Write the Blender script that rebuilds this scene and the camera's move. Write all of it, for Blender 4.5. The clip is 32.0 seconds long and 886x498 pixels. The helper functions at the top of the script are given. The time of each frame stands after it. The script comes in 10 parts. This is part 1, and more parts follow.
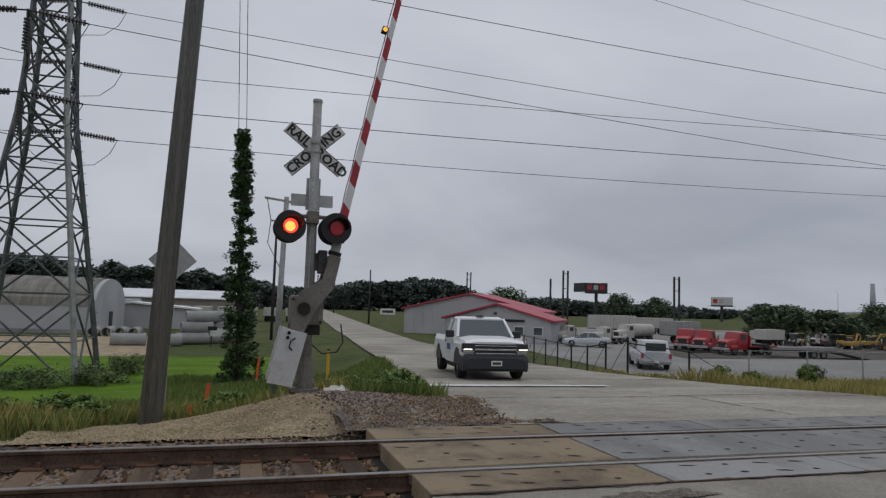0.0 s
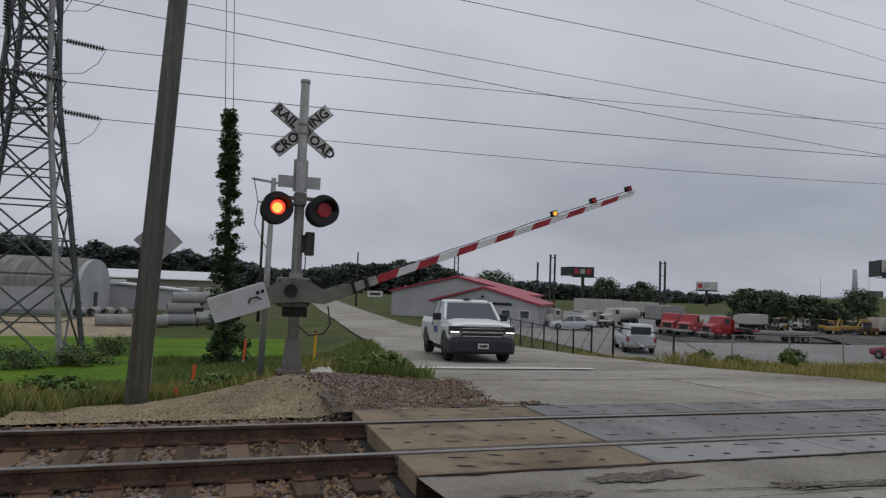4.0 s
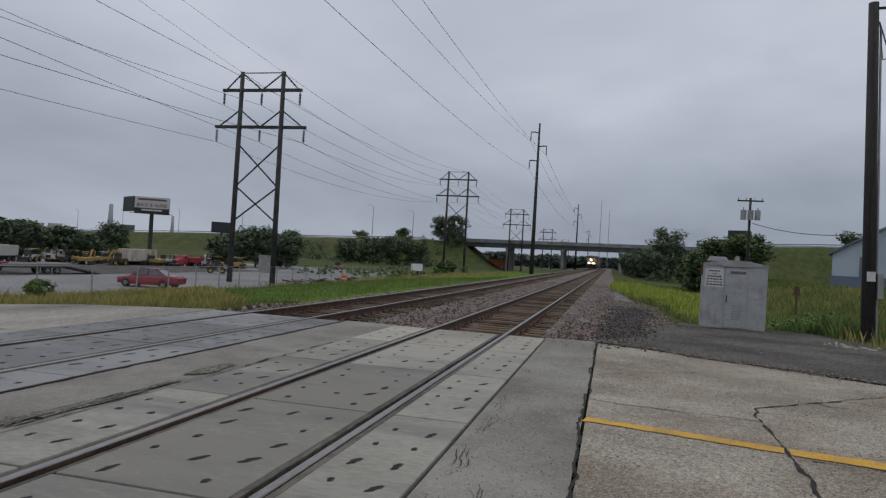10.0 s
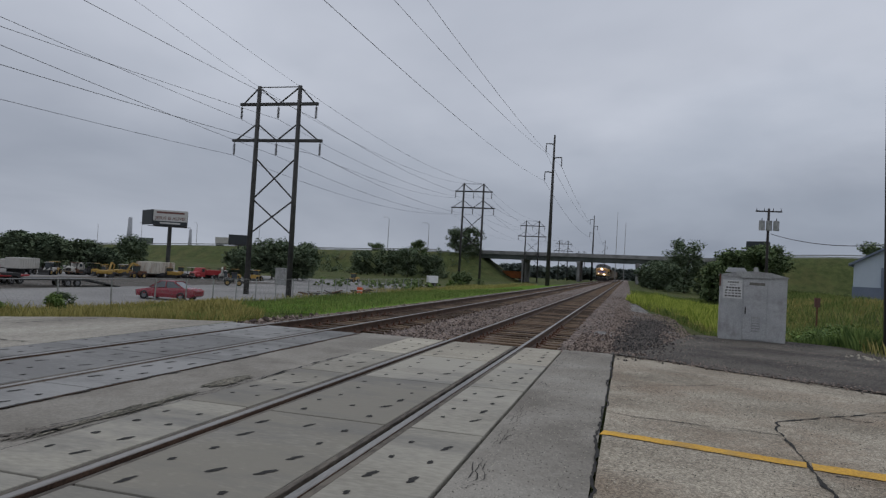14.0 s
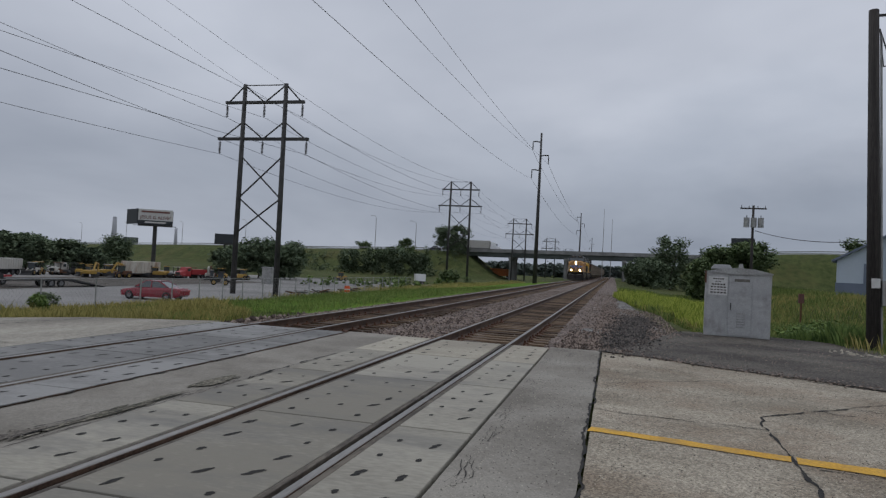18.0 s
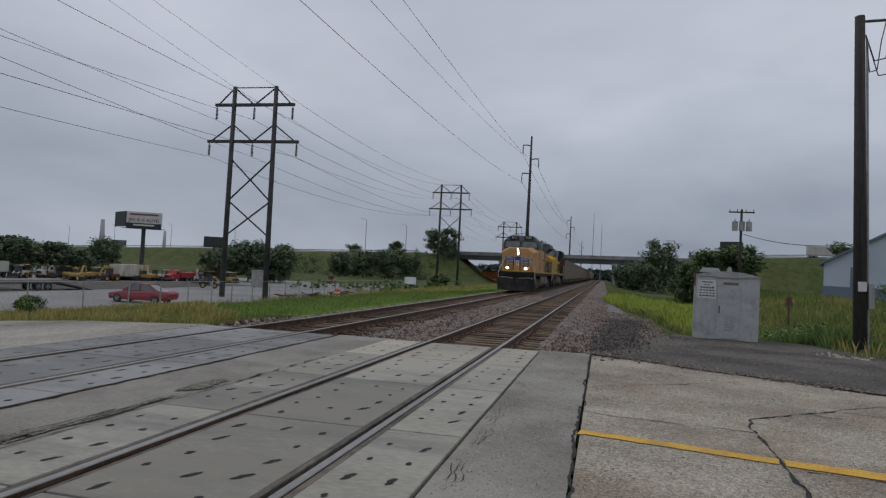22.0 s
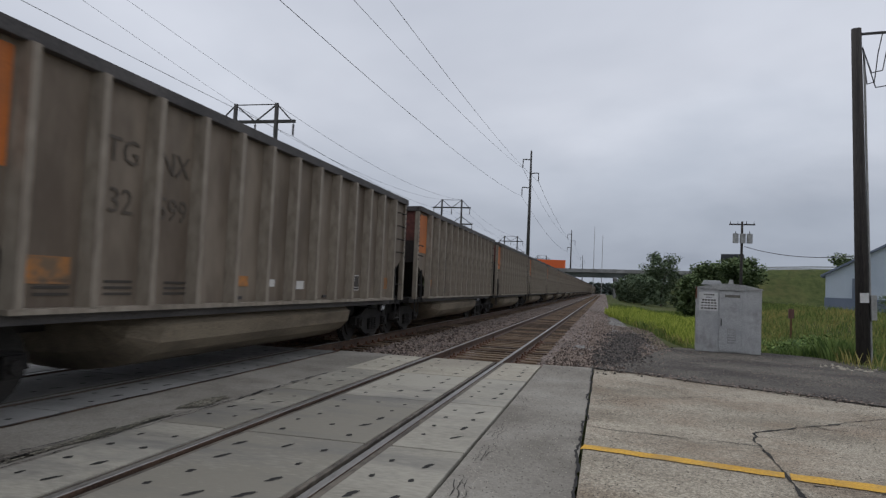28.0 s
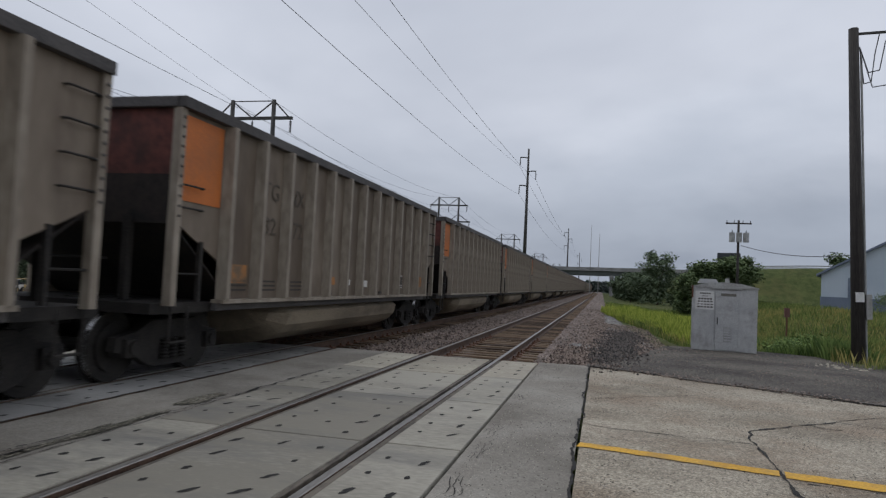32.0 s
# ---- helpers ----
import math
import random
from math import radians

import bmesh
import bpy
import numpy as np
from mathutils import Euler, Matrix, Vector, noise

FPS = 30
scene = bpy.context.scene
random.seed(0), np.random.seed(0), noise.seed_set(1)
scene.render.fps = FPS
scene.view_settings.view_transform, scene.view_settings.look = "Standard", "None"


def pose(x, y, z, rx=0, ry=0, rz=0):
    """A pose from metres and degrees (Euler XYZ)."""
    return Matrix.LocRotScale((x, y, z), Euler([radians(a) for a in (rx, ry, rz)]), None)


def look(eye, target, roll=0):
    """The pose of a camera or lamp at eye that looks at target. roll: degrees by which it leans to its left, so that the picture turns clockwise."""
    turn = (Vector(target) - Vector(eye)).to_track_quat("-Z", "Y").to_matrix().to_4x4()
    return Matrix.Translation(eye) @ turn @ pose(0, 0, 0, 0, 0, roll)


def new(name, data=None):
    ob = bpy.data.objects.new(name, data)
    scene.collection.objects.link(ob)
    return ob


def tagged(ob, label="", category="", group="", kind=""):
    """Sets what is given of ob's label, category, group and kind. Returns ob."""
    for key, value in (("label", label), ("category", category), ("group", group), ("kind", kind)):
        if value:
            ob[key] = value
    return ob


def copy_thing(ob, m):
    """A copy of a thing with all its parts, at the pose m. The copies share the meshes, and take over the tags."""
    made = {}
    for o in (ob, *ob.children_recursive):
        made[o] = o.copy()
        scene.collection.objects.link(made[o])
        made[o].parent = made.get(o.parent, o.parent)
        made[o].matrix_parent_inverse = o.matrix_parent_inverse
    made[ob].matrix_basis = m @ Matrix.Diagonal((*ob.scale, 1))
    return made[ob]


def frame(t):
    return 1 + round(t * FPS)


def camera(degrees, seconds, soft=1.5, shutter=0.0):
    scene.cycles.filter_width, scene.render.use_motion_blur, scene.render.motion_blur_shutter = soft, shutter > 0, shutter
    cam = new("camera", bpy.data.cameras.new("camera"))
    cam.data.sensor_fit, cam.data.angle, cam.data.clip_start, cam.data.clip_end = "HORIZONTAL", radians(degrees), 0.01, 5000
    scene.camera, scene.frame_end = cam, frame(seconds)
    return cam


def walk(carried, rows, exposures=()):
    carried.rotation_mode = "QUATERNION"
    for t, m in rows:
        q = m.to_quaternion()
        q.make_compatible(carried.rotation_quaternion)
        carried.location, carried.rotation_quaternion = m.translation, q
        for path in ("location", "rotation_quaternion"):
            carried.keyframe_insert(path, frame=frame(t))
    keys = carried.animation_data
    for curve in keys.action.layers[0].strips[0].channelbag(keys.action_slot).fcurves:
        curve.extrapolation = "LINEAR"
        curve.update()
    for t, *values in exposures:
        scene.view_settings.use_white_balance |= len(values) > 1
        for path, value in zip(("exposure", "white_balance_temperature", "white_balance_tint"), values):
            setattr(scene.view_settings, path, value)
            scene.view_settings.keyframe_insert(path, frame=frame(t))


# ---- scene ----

# ---- camera: a hand-held phone beside the tracks, turned from the road to the train ----
cam = camera(66.8, 32.0, soft=1.3, shutter=0.12)
PATH = [
    (0, -0.584, -2.249, 1.638, -17.00, 4.73, -1.76),
    (0.5, -0.584, -2.249, 1.638, -17.07, 4.52, -1.74),
    (1, -0.584, -2.249, 1.638, -17.09, 4.29, -1.58),
    (1.5, -0.584, -2.249, 1.638, -17.56, 4.04, -1.84),
    (2, -0.584, -2.249, 1.638, -17.53, 3.76, -2.14),
    (2.5, -0.584, -2.249, 1.638, -17.60, 3.54, -2.22),
    (3, -0.584, -2.249, 1.638, -17.61, 3.41, -2.10),
    (3.5, -0.584, -2.249, 1.638, -17.99, 3.31, -2.01),
    (5.5, -0.584, -2.249, 1.638, -18.39, 3.40, -2.73),
    (6, -0.584, -2.249, 1.638, -22.15, 3.53, -2.91),
    (6.2, -0.484, -2.204, 1.616, -27.77, 3.72, -2.86),
    (6.3, -0.411, -2.172, 1.600, -34.66, 3.84, -2.96),
    (6.4, -0.324, -2.133, 1.582, -43.26, 4.10, -3.17),
    (6.6, -0.144, -2.053, 1.543, -61.09, 3.61, -4.12),
    (6.8, -0.004, -1.991, 1.512, -75.11, 3.04, -4.98),
    (7, -0.000, -1.989, 1.512, -77.74, 2.12, -3.99),
    (7.2, -0.000, -1.989, 1.512, -78.27, 1.97, -4.18),
    (7.5, -0.000, -1.989, 1.512, -77.49, 1.46, -4.37),
    (8, -0.000, -1.989, 1.512, -76.22, 0.65, -3.04),
    (8.5, -0.000, -1.989, 1.512, -75.84, -0.28, -3.17),
    (9, -0.000, -1.989, 1.512, -75.66, 0.30, -3.03),
    (9.5, -0.000, -1.989, 1.512, -76.04, 0.60, -3.31),
    (10, -0.000, -1.989, 1.512, -75.96, 0.57, -3.38),
    (10.5, -0.000, -1.989, 1.512, -75.64, 0.62, -3.38),
    (11, -0.000, -1.989, 1.512, -75.75, 0.84, -3.40),
    (11.5, -0.000, -1.989, 1.512, -75.62, 1.11, -3.42),
    (12, -0.000, -1.989, 1.512, -75.49, 1.17, -3.33),
    (12.5, -0.000, -1.989, 1.512, -75.35, 1.25, -3.27),
    (13, -0.000, -1.989, 1.512, -75.18, 1.39, -3.30),
    (13.5, -0.000, -1.989, 1.512, -75.05, 1.44, -3.27),
    (14, -0.000, -1.989, 1.512, -74.64, 1.51, -3.23),
    (14.5, -0.000, -1.989, 1.512, -74.44, 1.58, -3.13),
    (16.5, -0.000, -1.989, 1.512, -75.20, 2.16, -2.88),
    (17, -0.000, -1.989, 1.512, -75.42, 1.69, -2.83),
    (17.5, -0.000, -1.989, 1.512, -75.64, 1.50, -2.81),
    (18, -0.000, -1.989, 1.512, -75.70, 1.41, -2.94),
    (18.5, -0.000, -1.989, 1.512, -75.93, 1.41, -2.88),
    (19, -0.000, -1.989, 1.512, -76.10, 1.51, -3.07),
    (19.5, -0.000, -1.989, 1.512, -76.37, 1.64, -3.15),
    (20, -0.000, -1.989, 1.512, -76.64, 1.65, -3.15),
    (20.5, -0.000, -1.989, 1.512, -76.90, 1.58, -3.11),
    (21, -0.000, -1.989, 1.512, -76.88, 1.68, -3.01),
    (21.5, -0.000, -1.989, 1.512, -76.80, 1.79, -3.01),
    (22, -0.000, -1.989, 1.512, -76.53, 1.72, -2.98),
    (22.5, -0.000, -1.989, 1.512, -76.49, 1.83, -2.97),
    (23, -0.000, -1.989, 1.512, -76.56, 2.02, -2.95),
    (23.5, -0.000, -1.989, 1.512, -76.50, 2.26, -2.86),
    (24, -0.000, -1.989, 1.512, -76.24, 2.03, -2.81),
    (24.5, -0.000, -1.989, 1.512, -76.14, 1.72, -2.69),
    (26.5, -0.000, -1.989, 1.512, -75.65, 2.52, -2.64),
    (27, -0.000, -1.989, 1.512, -76.17, 2.58, -2.68),
    (27.5, -0.000, -1.989, 1.512, -76.47, 2.61, -2.42),
    (28, -0.000, -1.989, 1.512, -76.44, 2.97, -2.51),
    (28.5, -0.000, -1.989, 1.512, -76.21, 2.73, -2.74),
    (29, -0.000, -1.989, 1.512, -76.24, 3.01, -2.75),
    (29.5, -0.000, -1.989, 1.512, -76.36, 3.09, -2.68),
    (30, -0.000, -1.989, 1.512, -76.30, 3.29, -2.65),
    (30.5, -0.000, -1.989, 1.512, -76.47, 3.25, -2.74),
    (31, -0.000, -1.989, 1.512, -76.63, 3.09, -2.79),
    (31.5, -0.000, -1.989, 1.512, -76.76, 2.91, -2.71),
    (32, -0.000, -1.989, 1.512, -76.71, 2.78, -2.74),
]
EXPOSURES = [(0.0, 0.03, 6500.0, 10.0), (6.0, 0.0, 6480.0, 10.0), (7.0, 0.03, 6300.0, 10.0), (24.0, 0.0, 6280.0, 10.0), (26.0, 0.26, 6420.0, 10.0), (27.0, 0.35, 6440.0, 10.0), (28.0, 0.29, 6400.0, 10.0), (32.0, 0.26, 6340.0, 10.0)]
walk(cam, [(t, pose(x, y, z, 90 + pitch, roll, yaw)) for t, x, y, z, yaw, pitch, roll in PATH], EXPOSURES)

# ---- overcast daylight ----
world = bpy.data.worlds.new("overcast_sky")
scene.world = world
world.use_nodes = True


def link_world():
    nt = world.node_tree
    nt.nodes.clear()
    out = nt.nodes.new("ShaderNodeOutputWorld")
    sky = nt.nodes.new("ShaderNodeTexSky")
    sky.sky_type = "NISHITA"
    sky.sun_disc = False
    sky.sun_elevation, sky.sun_rotation = radians(48), radians(200)
    sky.dust_density = 5.0
    coords = nt.nodes.new("ShaderNodeTexCoord")
    # cloud deck: project the direction on a high plane so that clouds get flatter to the horizon
    sep = nt.nodes.new("ShaderNodeSeparateXYZ")
    nt.links.new(coords.outputs["Generated"], sep.inputs[0])
    up = nt.nodes.new("ShaderNodeMath")
    up.operation = "MAXIMUM"
    nt.links.new(sep.outputs["Z"], up.inputs[0])
    up.inputs[1].default_value = 0.0
    add = nt.nodes.new("ShaderNodeMath")
    add.operation = "ADD"
    nt.links.new(up.outputs[0], add.inputs[0])
    add.inputs[1].default_value = 0.28
    comb = nt.nodes.new("ShaderNodeCombineXYZ")
    for i, axis in enumerate("XY"):
        div = nt.nodes.new("ShaderNodeMath")
        div.operation = "DIVIDE"
        nt.links.new(sep.outputs[axis], div.inputs[0])
        nt.links.new(add.outputs[0], div.inputs[1])
        nt.links.new(div.outputs[0], comb.inputs[i])
    ramp = nt.nodes.new("ShaderNodeValToRGB")
    cloud = nt.nodes.new("ShaderNodeTexNoise")
    cloud.inputs["Scale"].default_value = 0.75
    cloud.inputs["Detail"].default_value = 5.0
    cloud.inputs["Roughness"].default_value = 0.48
    cloud.inputs["Distortion"].default_value = 0.3
    nt.links.new(comb.outputs[0], cloud.inputs["Vector"])
    nt.links.new(cloud.outputs["Fac"], ramp.inputs["Fac"])
    ramp.color_ramp.elements[0].position, ramp.color_ramp.elements[1].position = 0.35, 0.66
    ramp.color_ramp.elements[0].color = (0.344, 0.3645, 0.414, 1)
    ramp.color_ramp.elements[1].color = (0.499, 0.518, 0.569, 1)
    # the deck lets a little more light through overhead
    glow = nt.nodes.new("ShaderNodeMapRange")
    nt.links.new(up.outputs[0], glow.inputs["Value"])
    glow.inputs["From Min"].default_value, glow.inputs["From Max"].default_value = 0.0, 0.75
    glow.inputs["To Min"].default_value, glow.inputs["To Max"].default_value = 1.0, 1.22
    scale = nt.nodes.new("ShaderNodeVectorMath")
    scale.operation = "SCALE"
    nt.links.new(ramp.outputs["Color"], scale.inputs[0])
    nt.links.new(glow.outputs[0], scale.inputs["Scale"])
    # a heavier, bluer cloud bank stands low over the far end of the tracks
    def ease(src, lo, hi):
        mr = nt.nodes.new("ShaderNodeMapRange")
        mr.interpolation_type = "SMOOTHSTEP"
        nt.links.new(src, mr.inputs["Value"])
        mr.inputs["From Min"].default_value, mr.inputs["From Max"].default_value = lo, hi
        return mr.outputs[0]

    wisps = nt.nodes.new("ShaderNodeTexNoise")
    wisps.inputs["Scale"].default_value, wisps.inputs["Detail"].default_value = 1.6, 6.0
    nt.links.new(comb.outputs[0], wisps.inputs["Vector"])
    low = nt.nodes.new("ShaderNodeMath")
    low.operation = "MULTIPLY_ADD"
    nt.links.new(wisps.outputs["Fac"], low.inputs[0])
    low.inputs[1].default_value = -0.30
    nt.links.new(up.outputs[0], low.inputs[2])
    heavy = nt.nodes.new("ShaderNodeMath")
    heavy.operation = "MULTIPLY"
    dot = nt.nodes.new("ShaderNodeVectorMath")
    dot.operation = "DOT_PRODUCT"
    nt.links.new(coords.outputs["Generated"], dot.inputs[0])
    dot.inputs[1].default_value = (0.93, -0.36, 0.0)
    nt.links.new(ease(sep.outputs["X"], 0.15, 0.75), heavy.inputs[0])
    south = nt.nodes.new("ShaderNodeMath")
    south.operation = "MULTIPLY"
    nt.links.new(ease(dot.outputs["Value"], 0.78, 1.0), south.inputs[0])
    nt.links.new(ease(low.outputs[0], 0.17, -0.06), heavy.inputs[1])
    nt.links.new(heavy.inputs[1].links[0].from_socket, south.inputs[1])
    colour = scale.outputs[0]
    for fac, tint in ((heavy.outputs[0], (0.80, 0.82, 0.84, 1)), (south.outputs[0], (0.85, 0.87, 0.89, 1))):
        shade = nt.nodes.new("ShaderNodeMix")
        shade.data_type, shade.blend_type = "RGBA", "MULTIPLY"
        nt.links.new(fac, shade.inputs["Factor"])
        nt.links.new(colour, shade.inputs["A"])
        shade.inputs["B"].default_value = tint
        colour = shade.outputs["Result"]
    deck = nt.nodes.new("ShaderNodeBackground")
    nt.links.new(colour, deck.inputs["Color"])
    deck.inputs["Strength"].default_value = 1.12
    blue = nt.nodes.new("ShaderNodeBackground")
    nt.links.new(sky.outputs["Color"], blue.inputs["Color"])
    blue.inputs["Strength"].default_value = 0.05
    mix = nt.nodes.new("ShaderNodeMixShader")
    mix.inputs[0].default_value = 0.06
    nt.links.new(deck.outputs[0], mix.inputs[1])
    nt.links.new(blue.outputs[0], mix.inputs[2])
    nt.links.new(mix.outputs[0], out.inputs["Surface"])


link_world()
sun = bpy.data.lights.new("sun", "SUN")
sun.energy, sun.angle, sun.color = 0.35, radians(35), (1.0, 0.97, 0.93)
new("sun", sun).matrix_world = look((0, 0, 60), (-18, -32, 0))

# ---- materials ----
def rgb(c):
    return (*c, 1.0)


def surf(name, dark, light, scale=3.0, rough=0.8, bump=0.3, metal=0.0, fine=40.0, space="Object", stain=None, stain_scale=0.5,
         stain_amount=0.5, stretch=(1, 1, 1), island=0.0, vary=0.0, spec=0.4, depth=0.01, grain_part=0.5):
    """A weathered surface: two colours mixed by coarse and fine noise, a stain with its own shape, relief and roughness from the grain."""
    m = bpy.data.materials.new(name)
    m.use_nodes = True
    nt = m.node_tree
    bsdf = nt.nodes["Principled BSDF"]
    if space == "World":
        geo = nt.nodes.new("ShaderNodeNewGeometry")
        src = geo.outputs["Position"]
    else:
        src = nt.nodes.new("ShaderNodeTexCoord").outputs["Object"]
    mp = nt.nodes.new("ShaderNodeMapping")
    mp.inputs["Scale"].default_value = stretch
    nt.links.new(src, mp.inputs["Vector"])

    def tex(sc, detail=4.0, ro=0.55):
        n = nt.nodes.new("ShaderNodeTexNoise")
        n.inputs["Scale"].default_value, n.inputs["Detail"].default_value, n.inputs["Roughness"].default_value = sc, detail, ro
        nt.links.new(mp.outputs[0], n.inputs["Vector"])
        return n.outputs["Fac"]

    coarse, grain = tex(scale), tex(fine, 2.0)
    ramp = nt.nodes.new("ShaderNodeValToRGB")
    ramp.color_ramp.elements[0].position, ramp.color_ramp.elements[1].position = 0.40, 0.60
    ramp.color_ramp.elements[0].color, ramp.color_ramp.elements[1].color = rgb(dark), rgb(light)
    blend = nt.nodes.new("ShaderNodeMath")
    blend.operation = "MULTIPLY_ADD"
    nt.links.new(grain, blend.inputs[0])
    blend.inputs[1].default_value = grain_part
    half = nt.nodes.new("ShaderNodeMath")
    half.operation = "MULTIPLY"
    half.inputs[1].default_value = 1.0 - grain_part
    nt.links.new(coarse, half.inputs[0])
    nt.links.new(half.outputs[0], blend.inputs[2])
    fac = blend.outputs[0]
    if island or vary:
        if island:
            rnd = nt.nodes.new("ShaderNodeNewGeometry").outputs["Random Per Island"]
        else:
            rnd = nt.nodes.new("ShaderNodeObjectInfo").outputs["Random"]
        mr = nt.nodes.new("ShaderNodeMapRange")
        nt.links.new(rnd, mr.inputs["Value"])
        k = island or vary
        mr.inputs["To Min"].default_value, mr.inputs["To Max"].default_value = -k, k
        sm = nt.nodes.new("ShaderNodeMath")
        nt.links.new(fac, sm.inputs[0])
        nt.links.new(mr.outputs[0], sm.inputs[1])
        fac = sm.outputs[0]
    nt.links.new(fac, ramp.inputs["Fac"])
    colour = ramp.outputs["Color"]
    if stain:
        sr = nt.nodes.new("ShaderNodeValToRGB")
        sr.color_ramp.elements[0].position, sr.color_ramp.elements[1].position = 0.48, 0.66
        nt.links.new(tex(stain_scale, 6.0, 0.65), sr.inputs["Fac"])
        am = nt.nodes.new("ShaderNodeMath")
        am.operation = "MULTIPLY"
        am.inputs[1].default_value = stain_amount
        nt.links.new(sr.outputs["Color"], am.inputs[0])
        mx = nt.nodes.new("ShaderNodeMix")
        mx.data_type = "RGBA"
        nt.links.new(am.outputs[0], mx.inputs["Factor"])
        nt.links.new(colour, mx.inputs["A"])
        mx.inputs["B"].default_value = rgb(stain)
        colour = mx.outputs["Result"]
    nt.links.new(colour, bsdf.inputs["Base Color"])
    rr = nt.nodes.new("ShaderNodeMapRange")
    nt.links.new(grain, rr.inputs["Value"])
    rr.inputs["To Min"].default_value, rr.inputs["To Max"].default_value = max(0.02, rough - 0.12), min(1.0, rough + 0.12)
    nt.links.new(rr.outputs[0], bsdf.inputs["Roughness"])
    bsdf.inputs["Metallic"].default_value = metal
    bsdf.inputs["Specular IOR Level"].default_value = spec
    if bump:
        b = nt.nodes.new("ShaderNodeBump")
        b.inputs["Strength"].default_value, b.inputs["Distance"].default_value = bump, depth
        nt.links.new(grain, b.inputs["Height"])
        nt.links.new(b.outputs[0], bsdf.inputs["Normal"])
    return m


def speckle(m, scale, lo, hi, bump=0.0, depth=0.03):
    """Separate grains or stones: each cell of the surface gets its own tone and stands a little proud."""
    nt = m.node_tree
    bsdf = nt.nodes["Principled BSDF"]
    geo = nt.nodes.new("ShaderNodeNewGeometry")
    cell = nt.nodes.new("ShaderNodeTexVoronoi")
    cell.inputs["Scale"].default_value = scale
    nt.links.new(geo.outputs["Position"], cell.inputs["Vector"])
    tone = nt.nodes.new("ShaderNodeSeparateColor")
    nt.links.new(cell.outputs["Color"], tone.inputs[0])
    mr = nt.nodes.new("ShaderNodeMapRange")
    nt.links.new(tone.outputs[0], mr.inputs["Value"])
    mr.inputs["To Min"].default_value, mr.inputs["To Max"].default_value = lo, hi
    vec = nt.nodes.new("ShaderNodeVectorMath")
    vec.operation = "SCALE"
    nt.links.new(bsdf.inputs["Base Color"].links[0].from_socket, vec.inputs[0])
    nt.links.new(mr.outputs[0], vec.inputs["Scale"])
    nt.links.new(vec.outputs[0], bsdf.inputs["Base Color"])
    if bump:
        b = nt.nodes.new("ShaderNodeBump")
        b.invert = True
        b.inputs["Strength"].default_value, b.inputs["Distance"].default_value = bump, depth
        nt.links.new(cell.outputs["Distance"], b.inputs["Height"])
        if bsdf.inputs["Normal"].links:
            nt.links.new(bsdf.inputs["Normal"].links[0].from_socket, b.inputs["Normal"])
        nt.links.new(b.outputs[0], bsdf.inputs["Normal"])


def plain(name, c, rough=0.5, metal=0.0, spec=0.5):
    return surf(name, tuple(v * 0.88 for v in c), c, 6.0, rough, 0.08, metal, 60.0, spec=spec)


def lamp_glow(name, c, strength):
    m = bpy.data.materials.new(name)
    m.use_nodes = True
    b = m.node_tree.nodes["Principled BSDF"]
    b.inputs["Base Color"].default_value = rgb(c)
    b.inputs["Roughness"].default_value = 0.2
    b.inputs["Emission Color"].default_value = rgb(c)
    b.inputs["Emission Strength"].default_value = strength
    return m


def glass(name, c=(0.02, 0.03, 0.035), rough=0.06):
    m = bpy.data.materials.new(name)
    m.use_nodes = True
    b = m.node_tree.nodes["Principled BSDF"]
    b.inputs["Base Color"].default_value = rgb(c)
    b.inputs["Roughness"].default_value = rough
    b.inputs["Specular IOR Level"].default_value = 0.8
    b.inputs["Coat Weight"].default_value = 0.4
    return m


M = {}
M["grass"] = surf("grass", (0.050, 0.066, 0.024), (0.100, 0.118, 0.042), 0.5, 0.95, 0.8, fine=14.0, space="World",
                  stain=(0.135, 0.118, 0.052), stain_scale=0.11, stain_amount=0.5, depth=0.06, spec=0.08)
M["weed"] = surf("weed_leaf", (0.075, 0.13, 0.03), (0.19, 0.27, 0.07), 2.0, 0.8, 0.0, fine=8.0, space="World", island=0.4)
M["tar"] = surf("black_tar", (0.05, 0.042, 0.034), (0.17, 0.15, 0.122), 2.5, 0.85, 0.8, fine=22.0, space="World", grain_part=0.6)
M["mossy"] = surf("mossy_dirt", (0.06, 0.058, 0.038), (0.20, 0.18, 0.14), 3.0, 0.95, 0.9, fine=20.0, space="World", grain_part=0.6)
M["gon_red"] = surf("faded_red_panel", (0.10, 0.045, 0.04), (0.21, 0.085, 0.075), 0.9, 0.7, 0.04, stain=(0.13, 0.1, 0.08), stain_scale=1.4)
M["lawn"] = surf("lawn", (0.066, 0.136, 0.013), (0.135, 0.228, 0.026), 0.5, 0.95, 0.9, fine=7.0, space="World", depth=0.05, spec=0.05)
M["blade"] = surf("grass_blade", (0.095, 0.142, 0.038), (0.235, 0.285, 0.085), 0.7, 0.8, 0.0, fine=3.0, space="World", island=0.25, spec=0.15)
M["gold_blade"] = surf("goldenrod_blade", (0.20, 0.27, 0.04), (0.46, 0.50, 0.10), 0.9, 0.8, 0.0, fine=3.0, space="World", island=0.3, spec=0.2)
M["dry_blade"] = surf("dry_grass_blade", (0.23, 0.21, 0.065), (0.44, 0.385, 0.14), 0.7, 0.85, 0.0, fine=3.0, space="World", island=0.3, spec=0.15)
M["leaf"] = surf("leaf", (0.088, 0.124, 0.062), (0.165, 0.212, 0.098), 0.6, 0.9, 0.0, fine=5.0, space="World", island=0.16, spec=0.05)
